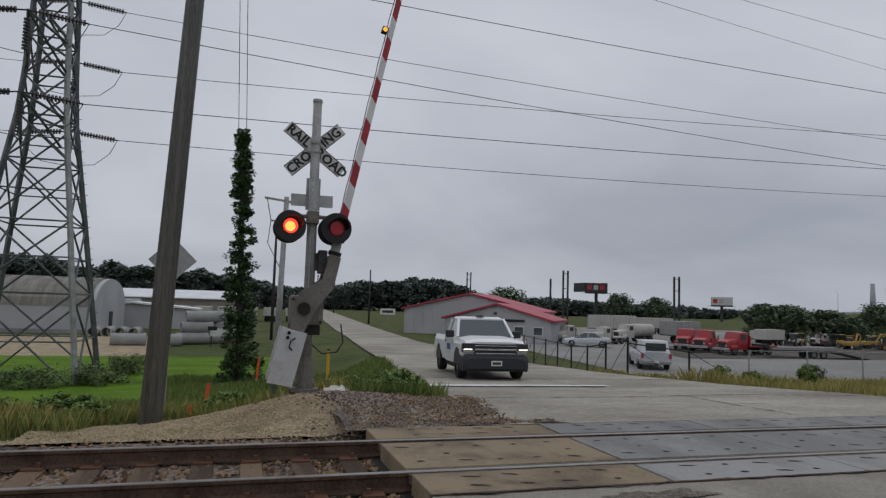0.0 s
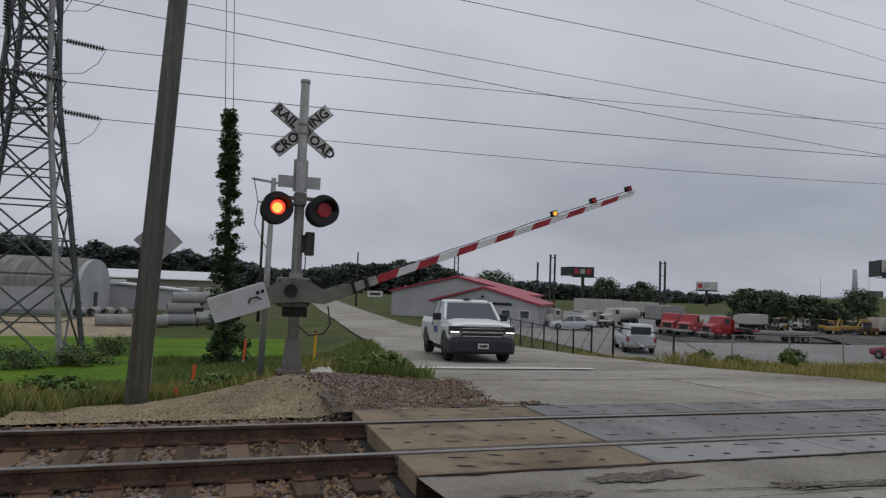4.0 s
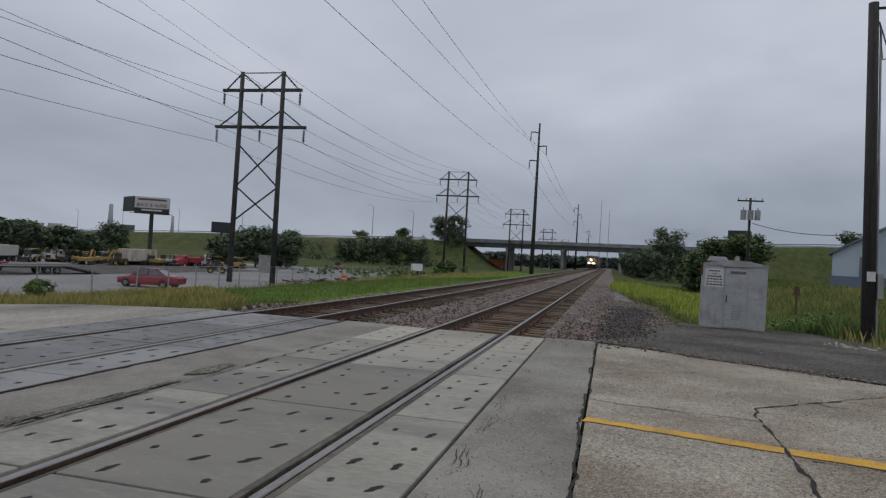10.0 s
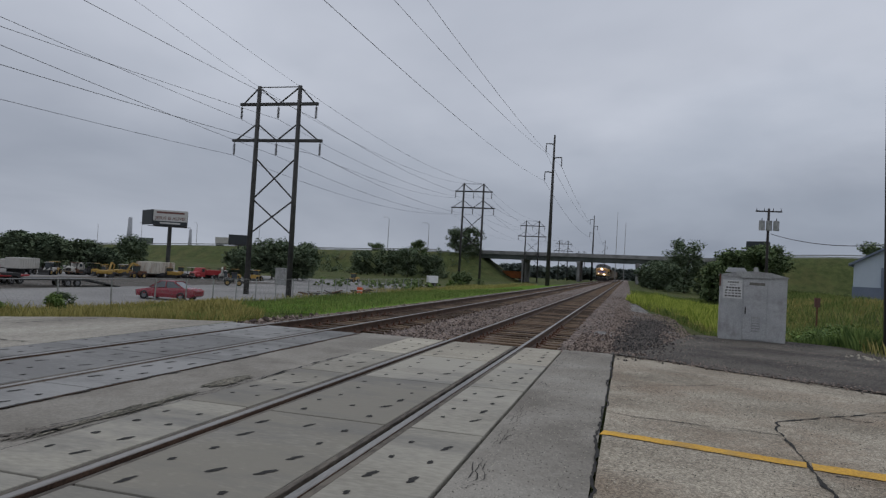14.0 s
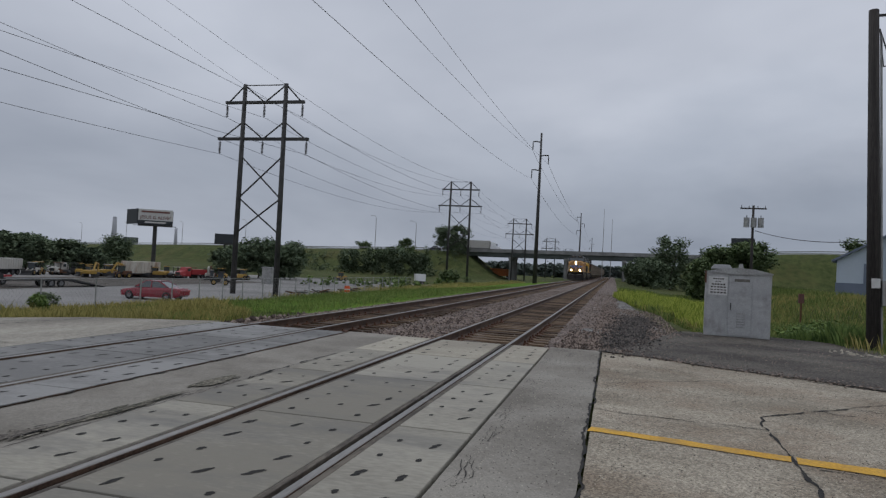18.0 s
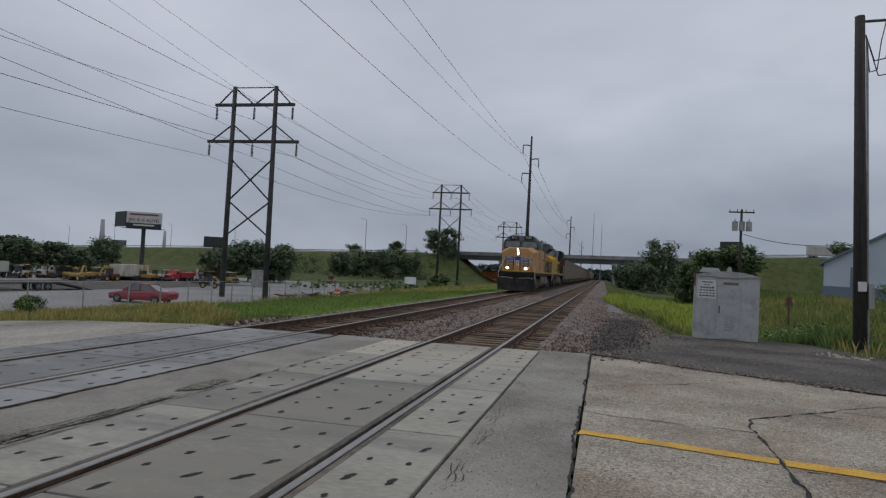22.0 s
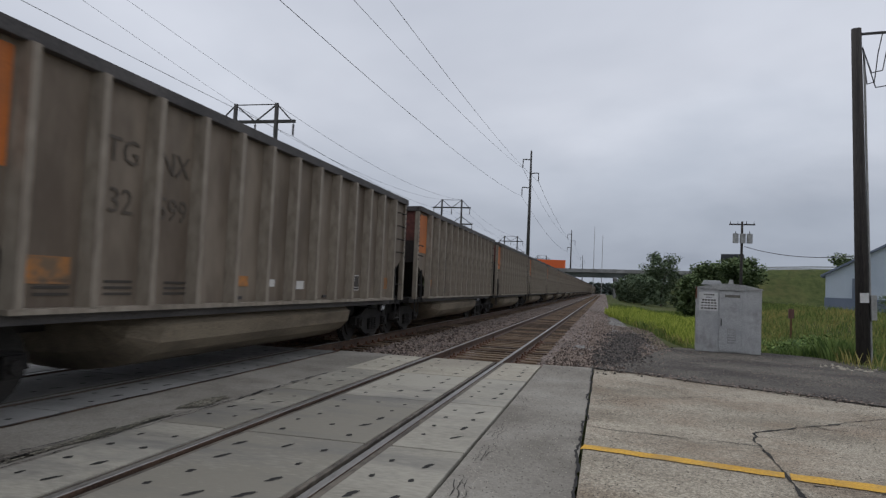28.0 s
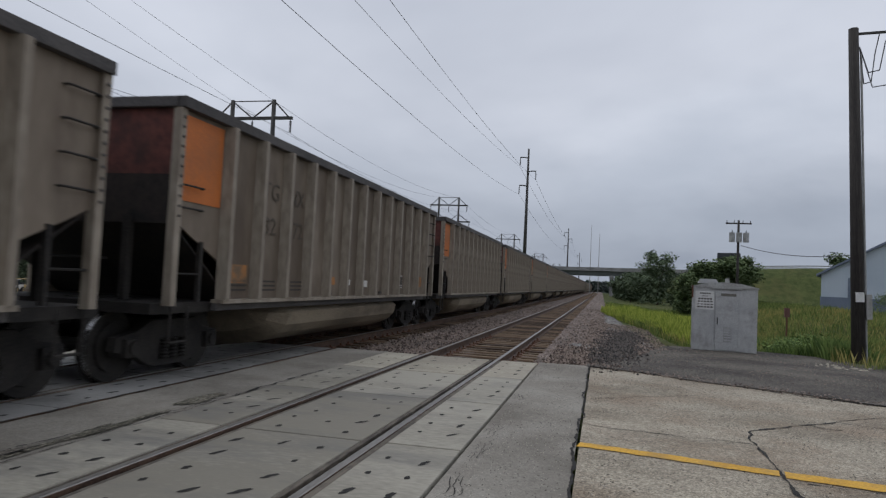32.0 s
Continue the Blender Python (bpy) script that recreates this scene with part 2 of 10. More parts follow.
# Distance haze is put into the greyer, bluer leaf colours of far trees.
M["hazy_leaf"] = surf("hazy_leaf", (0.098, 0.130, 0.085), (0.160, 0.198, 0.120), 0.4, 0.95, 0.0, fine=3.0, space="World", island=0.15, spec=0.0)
M["far_haze_leaf"] = surf("far_haze_leaf", (0.108, 0.130, 0.120), (0.155, 0.178, 0.158), 0.12, 0.95, 0.0, fine=1.5, space="World", island=0.14, spec=0.0)
M["ivy"] = surf("ivy_leaf", (0.025, 0.055, 0.018), (0.075, 0.13, 0.04), 1.5, 0.6, 0.0, fine=8.0, space="World", island=0.35)
M["bark"] = surf("bark", (0.05, 0.04, 0.03), (0.11, 0.09, 0.07), 3.0, 0.95, 0.8, fine=25.0, stretch=(1, 1, 0.2))
M["asphalt"] = surf("worn_asphalt", (0.20, 0.182, 0.152), (0.305, 0.283, 0.242), 0.6, 0.9, 0.4, fine=24.0, space="World",
                    stain=(0.135, 0.118, 0.096), stain_scale=0.8, stain_amount=0.55, grain_part=0.3)
M["old_concrete"] = surf("old_concrete_road", (0.212, 0.182, 0.135), (0.425, 0.375, 0.293), 0.7, 0.92, 0.6, fine=34.0, space="World",
                         stain=(0.235, 0.168, 0.112), stain_scale=0.55, stain_amount=0.65, grain_part=0.45, stretch=(1, 0.85, 1))
M["road"] = surf("far_road", (0.235, 0.214, 0.176), (0.40, 0.372, 0.312), 0.35, 0.92, 0.4, fine=14.0, space="World",
                 stain=(0.15, 0.132, 0.108), stain_scale=0.45, stain_amount=0.55, grain_part=0.4, stretch=(0.5, 1, 1))
M["dark_patch"] = surf("dark_asphalt_patch", (0.042, 0.036, 0.030), (0.125, 0.110, 0.092), 0.6, 0.9, 0.8, fine=18.0, space="World", grain_part=0.45,
                       stain=(0.20, 0.18, 0.15), stain_scale=0.5, stain_amount=0.35)
M["panel"] = surf("crossing_panel_concrete", (0.225, 0.208, 0.168), (0.365, 0.342, 0.282), 0.7, 0.8, 0.3, fine=26.0, space="World",
                  stain=(0.155, 0.150, 0.138), stain_scale=1.0, stain_amount=0.75, vary=0.15, stretch=(1, 0.35, 1), grain_part=0.35)
M["panel_tan"] = surf("crossing_panel_tan", (0.135, 0.098, 0.057), (0.25, 0.192, 0.122), 0.9, 0.85, 0.3, fine=30.0, space="World",
                      stain=(0.07, 0.05, 0.034), stain_scale=1.3, stain_amount=0.7, vary=0.1, grain_part=0.4)
M["panel_blue"] = surf("crossing_panel_grey", (0.17, 0.167, 0.158), (0.285, 0.281, 0.268), 0.7, 0.75, 0.3, fine=28.0, space="World",
                       stain=(0.12, 0.118, 0.112), stain_scale=1.0, stain_amount=0.7, vary=0.09, stretch=(1, 0.35, 1), grain_part=0.35)
M["brown_stone"] = surf("brown_stone", (0.085, 0.052, 0.030), (0.28, 0.188, 0.112), 4.0, 0.92, 0.2, fine=30.0, space="World", island=0.4)
M["dirt"] = surf("dirt_gravel", (0.12, 0.098, 0.08), (0.30, 0.25, 0.205), 2.0, 0.95, 1.0, fine=30.0, space="World", stain=(0.05, 0.042, 0.036), stain_scale=0.8, stain_amount=0.7, depth=0.04)
M["shoulder"] = surf("gravel_shoulder", (0.10, 0.095, 0.09), (0.30, 0.285, 0.265), 1.6, 0.95, 1.0, fine=26.0, space="World", stain=(0.06, 0.055, 0.05), stain_scale=0.5, stain_amount=0.6, depth=0.05)
# Near-black for cracks and the bed; also the shade painted into lifting slots.
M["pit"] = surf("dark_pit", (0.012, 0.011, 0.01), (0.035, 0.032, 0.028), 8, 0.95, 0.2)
M["rail_rust"] = surf("rusty_rail", (0.045, 0.026, 0.017), (0.115, 0.070, 0.046), 3.0, 0.75, 0.3, 0.15, space="World")
M["rail_head"] = surf("polished_rail_head", (0.17, 0.16, 0.145), (0.29, 0.275, 0.255), 2.0, 0.40, 0.03, 0.5, space="World", stretch=(0.15, 1, 1))
M["seal"] = surf("dusty_rubber_seal", (0.055, 0.045, 0.036), (0.16, 0.138, 0.11), 1.2, 0.85, 0.3, fine=20.0, space="World", stretch=(0.3, 1, 1))
M["oily_stone"] = surf("oily_black_stone", (0.022, 0.019, 0.017), (0.12, 0.102, 0.088), 4.0, 0.7, 0.2, fine=30.0, space="World", island=0.45)
M["tie"] = surf("weathered_tie", (0.052, 0.033, 0.020), (0.175, 0.12, 0.077), 2.0, 0.95, 0.8, fine=30.0, stretch=(4, 0.35, 1), vary=0.2)
M["ballast"] = surf("ballast_bed", (0.10, 0.076, 0.064), (0.28, 0.222, 0.188), 2.2, 0.95, 0.8, fine=22.0, space="World",
                    stain=(0.065, 0.047, 0.038), stain_scale=0.35, stain_amount=0.5, depth=0.05)
M["stone"] = surf("ballast_stone", (0.078, 0.058, 0.048), (0.31, 0.245, 0.202), 4.0, 0.92, 0.2, fine=30.0, space="World", island=0.4)
M["pebble"] = surf("tan_pebble", (0.30, 0.238, 0.148), (0.47, 0.385, 0.25), 3.0, 0.95, 0.2, fine=30.0, space="World", island=0.16)
M["dark_stone"] = surf("dark_crushed_stone", (0.085, 0.064, 0.052), (0.31, 0.245, 0.20), 4.0, 0.92, 0.2, fine=30.0, space="World", island=0.45)
M["sand"] = surf("sandy_gravel", (0.29, 0.228, 0.142), (0.46, 0.375, 0.245), 1.0, 0.95, 0.8, fine=45.0, space="World",
                 stain=(0.20, 0.155, 0.11), stain_scale=0.8, stain_amount=0.4, depth=0.03)
M["lot"] = surf("gravel_lot", (0.19, 0.185, 0.175), (0.30, 0.29, 0.275), 0.15, 0.95, 0.4, fine=8.0, space="World",
                stain=(0.13, 0.125, 0.12), stain_scale=0.06, stain_amount=0.5)
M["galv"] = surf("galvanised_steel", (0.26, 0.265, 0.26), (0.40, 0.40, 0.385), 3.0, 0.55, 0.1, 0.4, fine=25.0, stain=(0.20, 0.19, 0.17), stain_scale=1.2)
M["silver_box"] = surf("silver_painted_steel", (0.33, 0.335, 0.335), (0.47, 0.475, 0.47), 2.0, 0.5, 0.08, 0.25, stain=(0.23, 0.225, 0.215), stain_scale=1.8, stain_amount=0.75)
M["light_plate"] = surf("pale_grey_plate", (0.47, 0.475, 0.48), (0.58, 0.585, 0.59), 2.0, 0.55, 0.05, 0.1, stain=(0.32, 0.30, 0.27), stain_scale=2.0, stain_amount=0.6)
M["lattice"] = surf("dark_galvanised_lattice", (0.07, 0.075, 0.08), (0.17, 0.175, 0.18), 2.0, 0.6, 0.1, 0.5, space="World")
M["corten"] = surf("dark_steel_post", (0.03, 0.03, 0.03), (0.075, 0.072, 0.068), 1.0, 0.7, 0.1, 0.2, space="World")
M["wood_pole"] = surf("weathered_pole", (0.105, 0.106, 0.098), (0.225, 0.226, 0.21), 3.0, 0.95, 0.6, fine=40.0, stretch=(3, 3, 0.12))
M["dark_pole"] = surf("creosote_pole", (0.02, 0.018, 0.017), (0.06, 0.053, 0.048), 3.0, 0.9, 0.5, fine=40.0, stretch=(3, 3, 0.12))
M["wire"] = plain("wire", (0.05, 0.05, 0.055), 0.7)
M["insulator"] = plain("insulator", (0.035, 0.03, 0.03), 0.4)
M["white_sign"] = surf("dirty_white_sign", (0.50, 0.50, 0.48), (0.66, 0.66, 0.64), 3.0, 0.5, 0.03)
M["black"] = plain("black_paint", (0.012, 0.012, 0.013), 0.55)
M["lens_dim"] = lamp_glow("red_lens", (0.35, 0.006, 0.012), 0.10)
M["lens_lit"] = lamp_glow("lit_red_lens", (1.0, 0.05, 0.025), 1.3)
M["lens_core"] = lamp_glow("lit_lens_centre", (1.0, 0.30, 0.06), 2.2)
M["visor_red"] = plain("black_visor", (0.02, 0.012, 0.012), 0.5)
M["amber"] = lamp_glow("amber_lens", (0.95, 0.45, 0.05), 0.8)
M["red_paint"] = surf("red_reflective", (0.26, 0.018, 0.028), (0.39, 0.032, 0.045), 3.0, 0.45, 0.05)
M["white_paint"] = surf("white_paint", (0.58, 0.58, 0.57), (0.72, 0.72, 0.71), 2.0, 0.45, 0.04)
M["truck_white"] = surf("white_car_paint", (0.70, 0.71, 0.72), (0.78, 0.785, 0.79), 1.0, 0.22, 0.0, spec=0.6)
M["car_red"] = surf("red_car_paint", (0.20, 0.02, 0.03), (0.27, 0.03, 0.045), 1.0, 0.25, 0.0, spec=0.6)
M["car_silver"] = surf("silver_car_paint", (0.42, 0.44, 0.46), (0.52, 0.54, 0.56), 1.0, 0.3, 0.0, 0.2, spec=0.6)
M["car_dark"] = surf("dark_car_paint", (0.02, 0.022, 0.027), (0.035, 0.037, 0.045), 1.0, 0.3, 0.0, spec=0.6)
M["bumper"] = plain("dark_bumper", (0.018, 0.019, 0.024), 0.55)
M["tyre"] = plain("tyre_rubber", (0.017, 0.017, 0.017), 0.85)
M["rim"] = plain("steel_rim", (0.22, 0.22, 0.23), 0.4, 0.6)
M["chrome"] = plain("chrome", (0.55, 0.55, 0.56), 0.18, 0.9)
# Base colour lifted: part of the sky's reflection is put into the glass colour.
M["glass"] = glass("vehicle_glass", (0.05, 0.062, 0.07))
M["headlamp"] = lamp_glow("headlamp", (1.0, 0.93, 0.80), 1.5)
M["loco_light"] = lamp_glow("locomotive_headlight", (1.0, 0.80, 0.48), 160.0)
M["number_red"] = plain("faded_number_red", (0.30, 0.085, 0.05), 0.6)
M["sill_orange"] = plain("orange_sill_paint", (0.55, 0.27, 0.025), 0.5)
M["flag_red"] = plain("faded_flag_red", (0.33, 0.05, 0.05), 0.55)
M["flag_white"] = plain("dusty_flag_white", (0.46, 0.42, 0.36), 0.55)
M["tank_tan"] = surf("tan_fuel_tank", (0.15, 0.128, 0.092), (0.25, 0.218, 0.158), 0.9, 0.65, 0.05, stain=(0.07, 0.058, 0.045), stain_scale=0.8, stain_amount=0.6, stretch=(0.5, 1, 1.4))
M["truck_dust"] = surf("dusty_truck_casting", (0.035, 0.032, 0.028), (0.115, 0.105, 0.088), 2.0, 0.8, 0.3)
M["panel_pale"] = surf("pale_crossing_panel", (0.31, 0.28, 0.22), (0.47, 0.432, 0.345), 0.8, 0.82, 0.3, fine=30.0, space="World", stain=(0.23, 0.205, 0.165), stain_scale=0.9, stain_amount=0.5, vary=0.08, stretch=(1, 0.4, 1), grain_part=0.4)
M["plate"] = plain("number_plate", (0.6, 0.6, 0.58), 0.4)
M["yellow_line"] = surf("yellow_road_paint", (0.52, 0.28, 0.03), (0.76, 0.44, 0.055), 1.0, 0.8, 0.2, space="World", stain=(0.28, 0.2, 0.1), stain_scale=3.0, stain_amount=0.5)
M["white_line"] = surf("white_road_paint", (0.55, 0.55, 0.53), (0.78, 0.78, 0.76), 1.0, 0.8, 0.2, space="World")
M["orange"] = plain("orange_marker", (0.75, 0.12, 0.03), 0.5)
M["yellow_post"] = plain("yellow_marker", (0.72, 0.40, 0.02), 0.5)
M["loco_yellow"] = surf("grimy_loco_yellow", (0.40, 0.212, 0.078), (0.545, 0.30, 0.112), 0.7, 0.55, 0.04, fine=9.0,
                        stain=(0.24, 0.14, 0.07), stain_scale=1.5, stain_amount=0.5, stretch=(1, 1, 0.6))
M["loco_bright"] = surf("fresh_loco_yellow", (0.46, 0.255, 0.012), (0.60, 0.345, 0.018), 0.9, 0.4, 0.04, fine=6.0,
                        stain=(0.40, 0.25, 0.05), stain_scale=0.9, stain_amount=0.35, stretch=(1, 1, 0.35))
M["loco_grey"] = surf("loco_roof_grey", (0.055, 0.062, 0.066), (0.125, 0.135, 0.14), 1.2, 0.6, 0.06, stain=(0.04, 0.035, 0.03), stain_scale=1.0)
M["under"] = surf("grimy_underframe", (0.009, 0.008, 0.008), (0.034, 0.030, 0.026), 2.5, 0.8, 0.3, 0.1)
M["tank_grey"] = surf("dusty_fuel_tank", (0.125, 0.12, 0.105), (0.22, 0.205, 0.175), 1.0, 0.7, 0.06, stain=(0.07, 0.062, 0.052), stain_scale=1.2, stain_amount=0.6)
M["loco_blue"] = plain("blue_emblem", (0.03, 0.055, 0.28), 0.4)
M["loco_red"] = plain("red_stripe", (0.45, 0.03, 0.035), 0.45)
M["handrail"] = plain("light_handrail", (0.50, 0.48, 0.44), 0.5)
M["dark_rail"] = plain("dark_handrail", (0.05, 0.05, 0.045), 0.6)
M["gon"] = surf("dusty_car_steel", (0.125, 0.099, 0.073), (0.225, 0.185, 0.142), 0.5, 0.62, 0.04, 0.1, fine=3.0,
                stain=(0.085, 0.060, 0.042), stain_scale=0.6, stain_amount=0.7, stretch=(1, 1, 0.35), vary=0.12)
# Paler than the side sheet: dust, with the ribs' highlights put into the colour.
M["gon_rib"] = surf("dusty_highlight_rib", (0.195, 0.163, 0.126), (0.33, 0.288, 0.232), 0.8, 0.6, 0.05, 0.1, fine=7.0, stain=(0.12, 0.09, 0.064), stain_scale=1.5, stretch=(1, 1, 0.4))
# Near-black for the lower end walls and the slope sheets.
M["gon_end"] = surf("near_black_car_end", (0.010, 0.009, 0.009), (0.032, 0.025, 0.022), 0.8, 0.85, 0.1, fine=12.0, stain=(0.05, 0.035, 0.028), stain_scale=0.9, stain_amount=0.4)
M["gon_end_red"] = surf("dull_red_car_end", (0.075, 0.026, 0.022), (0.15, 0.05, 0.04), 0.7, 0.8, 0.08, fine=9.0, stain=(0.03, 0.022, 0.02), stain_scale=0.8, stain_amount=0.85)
M["rust_mark"] = surf("faded_orange_mark", (0.17, 0.115, 0.07), (0.46, 0.19, 0.05), 3.0, 0.7, 0.05, fine=9.0, grain_part=0.4)
M["gon_top"] = surf("dark_top_chord", (0.045, 0.042, 0.042), (0.10, 0.092, 0.088), 1.0, 0.7, 0.05, 0.1)
M["grit"] = surf("pavement_grit", (0.07, 0.062, 0.05), (0.52, 0.48, 0.40), 4.0, 0.9, 0.0, fine=30.0, space="World", island=0.5)
M["tub"] = surf("dusty_tub", (0.155, 0.125, 0.087), (0.275, 0.23, 0.166), 0.6, 0.7, 0.05, 0.1, stain=(0.06, 0.047, 0.034), stain_scale=0.8, stain_amount=0.7, stretch=(0.5, 1, 1.5))
M["gon_orange"] = surf("orange_panel", (0.40, 0.115, 0.024), (0.53, 0.158, 0.032), 0.9, 0.6, 0.04, stain=(0.27, 0.11, 0.045), stain_scale=1.4, stain_amount=0.45)
M["gon_text"] = plain("dark_stencil", (0.050, 0.042, 0.034), 0.7)
M["faded_text"] = plain("faded_stencil", (0.090, 0.073, 0.056), 0.7)
M["white_text"] = plain("white_stencil", (0.62, 0.61, 0.58), 0.6)
M["coal"] = surf("coal_load", (0.008, 0.008, 0.008), (0.03, 0.03, 0.03), 2.0, 0.8, 1.0, fine=14.0, depth=0.06)
M["wheel"] = surf("worn_wheel", (0.012, 0.011, 0.010), (0.038, 0.034, 0.030), 3.0, 0.6, 0.1, 0.3)
M["tread"] = plain("bright_wheel_tread", (0.42, 0.42, 0.42), 0.25, 0.9)
M["bridge_conc"] = surf("bridge_concrete", (0.19, 0.19, 0.185), (0.30, 0.298, 0.29), 0.4, 0.9, 0.2, space="World", stain=(0.12, 0.118, 0.115), stain_scale=0.25)
M["girder"] = surf("painted_girder", (0.075, 0.09, 0.085), (0.12, 0.135, 0.13), 0.3, 0.7, 0.05, 0.1, space="World")
M["metal_wall"] = surf("corrugated_grey_wall", (0.36, 0.36, 0.37), (0.46, 0.46, 0.47), 0.3, 0.6, 0.05, 0.1, space="World")
M["blue_wall"] = surf("pale_blue_metal_wall", (0.40, 0.46, 0.53), (0.50, 0.56, 0.62), 0.3, 0.6, 0.05, 0.1, space="World")
M["blue_base"] = surf("blue_grey_wall_base", (0.12, 0.15, 0.20), (0.17, 0.20, 0.26), 0.3, 0.7, 0.05, space="World")
M["red_roof"] = surf("red_metal_roof", (0.34, 0.035, 0.06), (0.44, 0.06, 0.085), 0.3, 0.5, 0.05, 0.1, space="World")
M["old_roof"] = surf("streaked_metal_roof", (0.30, 0.28, 0.24), (0.52, 0.51, 0.47), 0.8, 0.6, 0.1, 0.2, space="World", stretch=(3, 0.3, 0.3), stain=(0.26, 0.20, 0.13), stain_scale=0.9)
M["white_roof"] = surf("white_metal_roof", (0.62, 0.63, 0.64), (0.74, 0.75, 0.76), 0.4, 0.5, 0.03, space="World")
M["brick_wall"] = surf("tan_wall", (0.22, 0.20, 0.16), (0.30, 0.27, 0.22), 0.6, 0.9, 0.1, space="World")
M["pipe"] = surf("concrete_pipe", (0.25, 0.25, 0.245), (0.36, 0.36, 0.35), 1.0, 0.9, 0.15, space="World")
M["mach_yellow"] = plain("machine_yellow", (0.40, 0.25, 0.05), 0.5)
M["mach_red"] = plain("truck_red", (0.36, 0.03, 0.035), 0.4)
M["mach_dark"] = plain("machine_dark", (0.03, 0.03, 0.03), 0.7)
M["trailer_white"] = surf("dusty_white_trailer", (0.36, 0.345, 0.31), (0.56, 0.55, 0.51), 0.8, 0.6, 0.05, space="World", stain=(0.3, 0.26, 0.2), stain_scale=0.8)
M["rusty_white"] = surf("rust_streaked_white", (0.36, 0.33, 0.27), (0.60, 0.57, 0.50), 1.2, 0.7, 0.1, space="World", stain=(0.22, 0.12, 0.06), stain_scale=1.4, stain_amount=0.7, stretch=(1, 1, 0.3))
M["board_dark"] = plain("billboard_back", (0.035, 0.04, 0.045), 0.7)
M["board_face"] = plain("billboard_face", (0.58, 0.57, 0.55), 0.6)
M["board_text"] = plain("billboard_letters", (0.16, 0.06, 0.05), 0.6)
M["trailer_orange"] = plain("orange_trailer", (0.70, 0.12, 0.02), 0.5)
# Pale bluish tone: distance haze put into the chimney's colour.
M["stack"] = surf("far_stack", (0.30, 0.31, 0.33), (0.36, 0.37, 0.39), 0.05, 0.9, 0.0, space="World")
M["rag"] = surf("white_rag", (0.60, 0.58, 0.52), (0.76, 0.74, 0.68), 4.0, 0.9, 0.3)
M["fence_mesh"] = plain("fence_wire", (0.22, 0.22, 0.22), 0.6, 0.3)
M["rust"] = plain("rusty_brown", (0.12, 0.055, 0.03), 0.85)

for key, size, lo, hi, bump in (("ballast", 17, 0.42, 1.55, 0.9), ("shoulder", 20, 0.45, 1.6, 0.8), ("dirt", 26, 0.45, 1.6, 0.8), ("sand", 45, 0.65, 1.35, 0.4), ("old_concrete", 70, 0.62, 1.42, 0.35),
                                ("asphalt", 85, 0.86, 1.14, 0.15), ("road", 45, 0.82, 1.2, 0.2), ("dark_patch", 55, 0.55, 1.5, 0.5), ("tar", 50, 0.6, 1.5, 0.4), ("mossy", 45, 0.5, 1.6, 0.4), ("lot", 9, 0.85, 1.15, 0.1)):
    speckle(M[key], size, lo, hi, bump)

# ---- building helpers ----
def part(name, bm, material, parent=None, label="", smooth=False):
    """Links a bmesh as one mesh object under a thing, or alone."""
    me = bpy.data.meshes.new(name)
    bm.to_mesh(me)
    bm.free()
    if smooth:
        for poly in me.polygons:
            poly.use_smooth = True
    me.materials.append(M[material])
    ob = new(name, me)
    if parent:
        ob.parent = parent
    if label:
        ob["label"] = label
    return ob


def share(name, me, parent, m, label=""):
    ob = new(name, me)
    ob.parent = parent
    ob.matrix_basis = m
    if label:
        ob["label"] = label
    return ob


def thing(name, m, label, category, group=""):
    ob = new(name)
    ob.empty_display_size = 0.2
    ob.matrix_basis = m
    return tagged(ob, label, category, group)


def structure(ob, label=""):
    return tagged(ob, label, kind="structure")


def box(x0, x1, y0, y1, z0, z1, bm=None, bevel=0.0):
    b = bmesh.new()
    vs = [b.verts.new((x, y, z)) for z in (z0, z1) for y in (y0, y1) for x in (x0, x1)]
    for q in ((0, 2, 3, 1), (4, 5, 7, 6), (0, 1, 5, 4), (2, 6, 7, 3), (0, 4, 6, 2), (1, 3, 7, 5)):
        b.faces.new([vs[i] for i in q])
    if bevel:
        bmesh.ops.bevel(b, geom=b.edges[:], offset=bevel, segments=2, affect="EDGES", profile=0.6)
    return merge(bm, b)


def merge(bm, b, m=None):
    """Adds bmesh b (moved by m) to bm."""
    if m is not None:
        bmesh.ops.transform(b, matrix=m, verts=b.verts[:])
    if bm is None:
        return b
    idx = {}
    for v in b.verts:
        idx[v] = bm.verts.new(v.co)
    for fc in b.faces:
        bm.faces.new([idx[v] for v in fc.verts])
    b.free()
    return bm


def rod(p, q, r0, r1=None, n=8, bm=None, caps=True):
    """A round bar from p to q."""
    p, q = Vector(p), Vector(q)
    r1 = r0 if r1 is None else r1
    b = bm if bm is not None else bmesh.new()
    w = (q - p).normalized()
    u = w.orthogonal().normalized()
    v = w.cross(u)
    rings = []
    for c, r in ((p, r0), (q, r1)):
        rings.append([b.verts.new(c + r * (math.cos(a) * u + math.sin(a) * v)) for a in [2 * math.pi * i / n for i in range(n)]])
    for i in range(n):
        b.faces.new((rings[0][i], rings[0][(i + 1) % n], rings[1][(i + 1) % n], rings[1][i]))
    if caps:
        b.faces.new(rings[0][::-1])
        b.faces.new(rings[1])
    return b


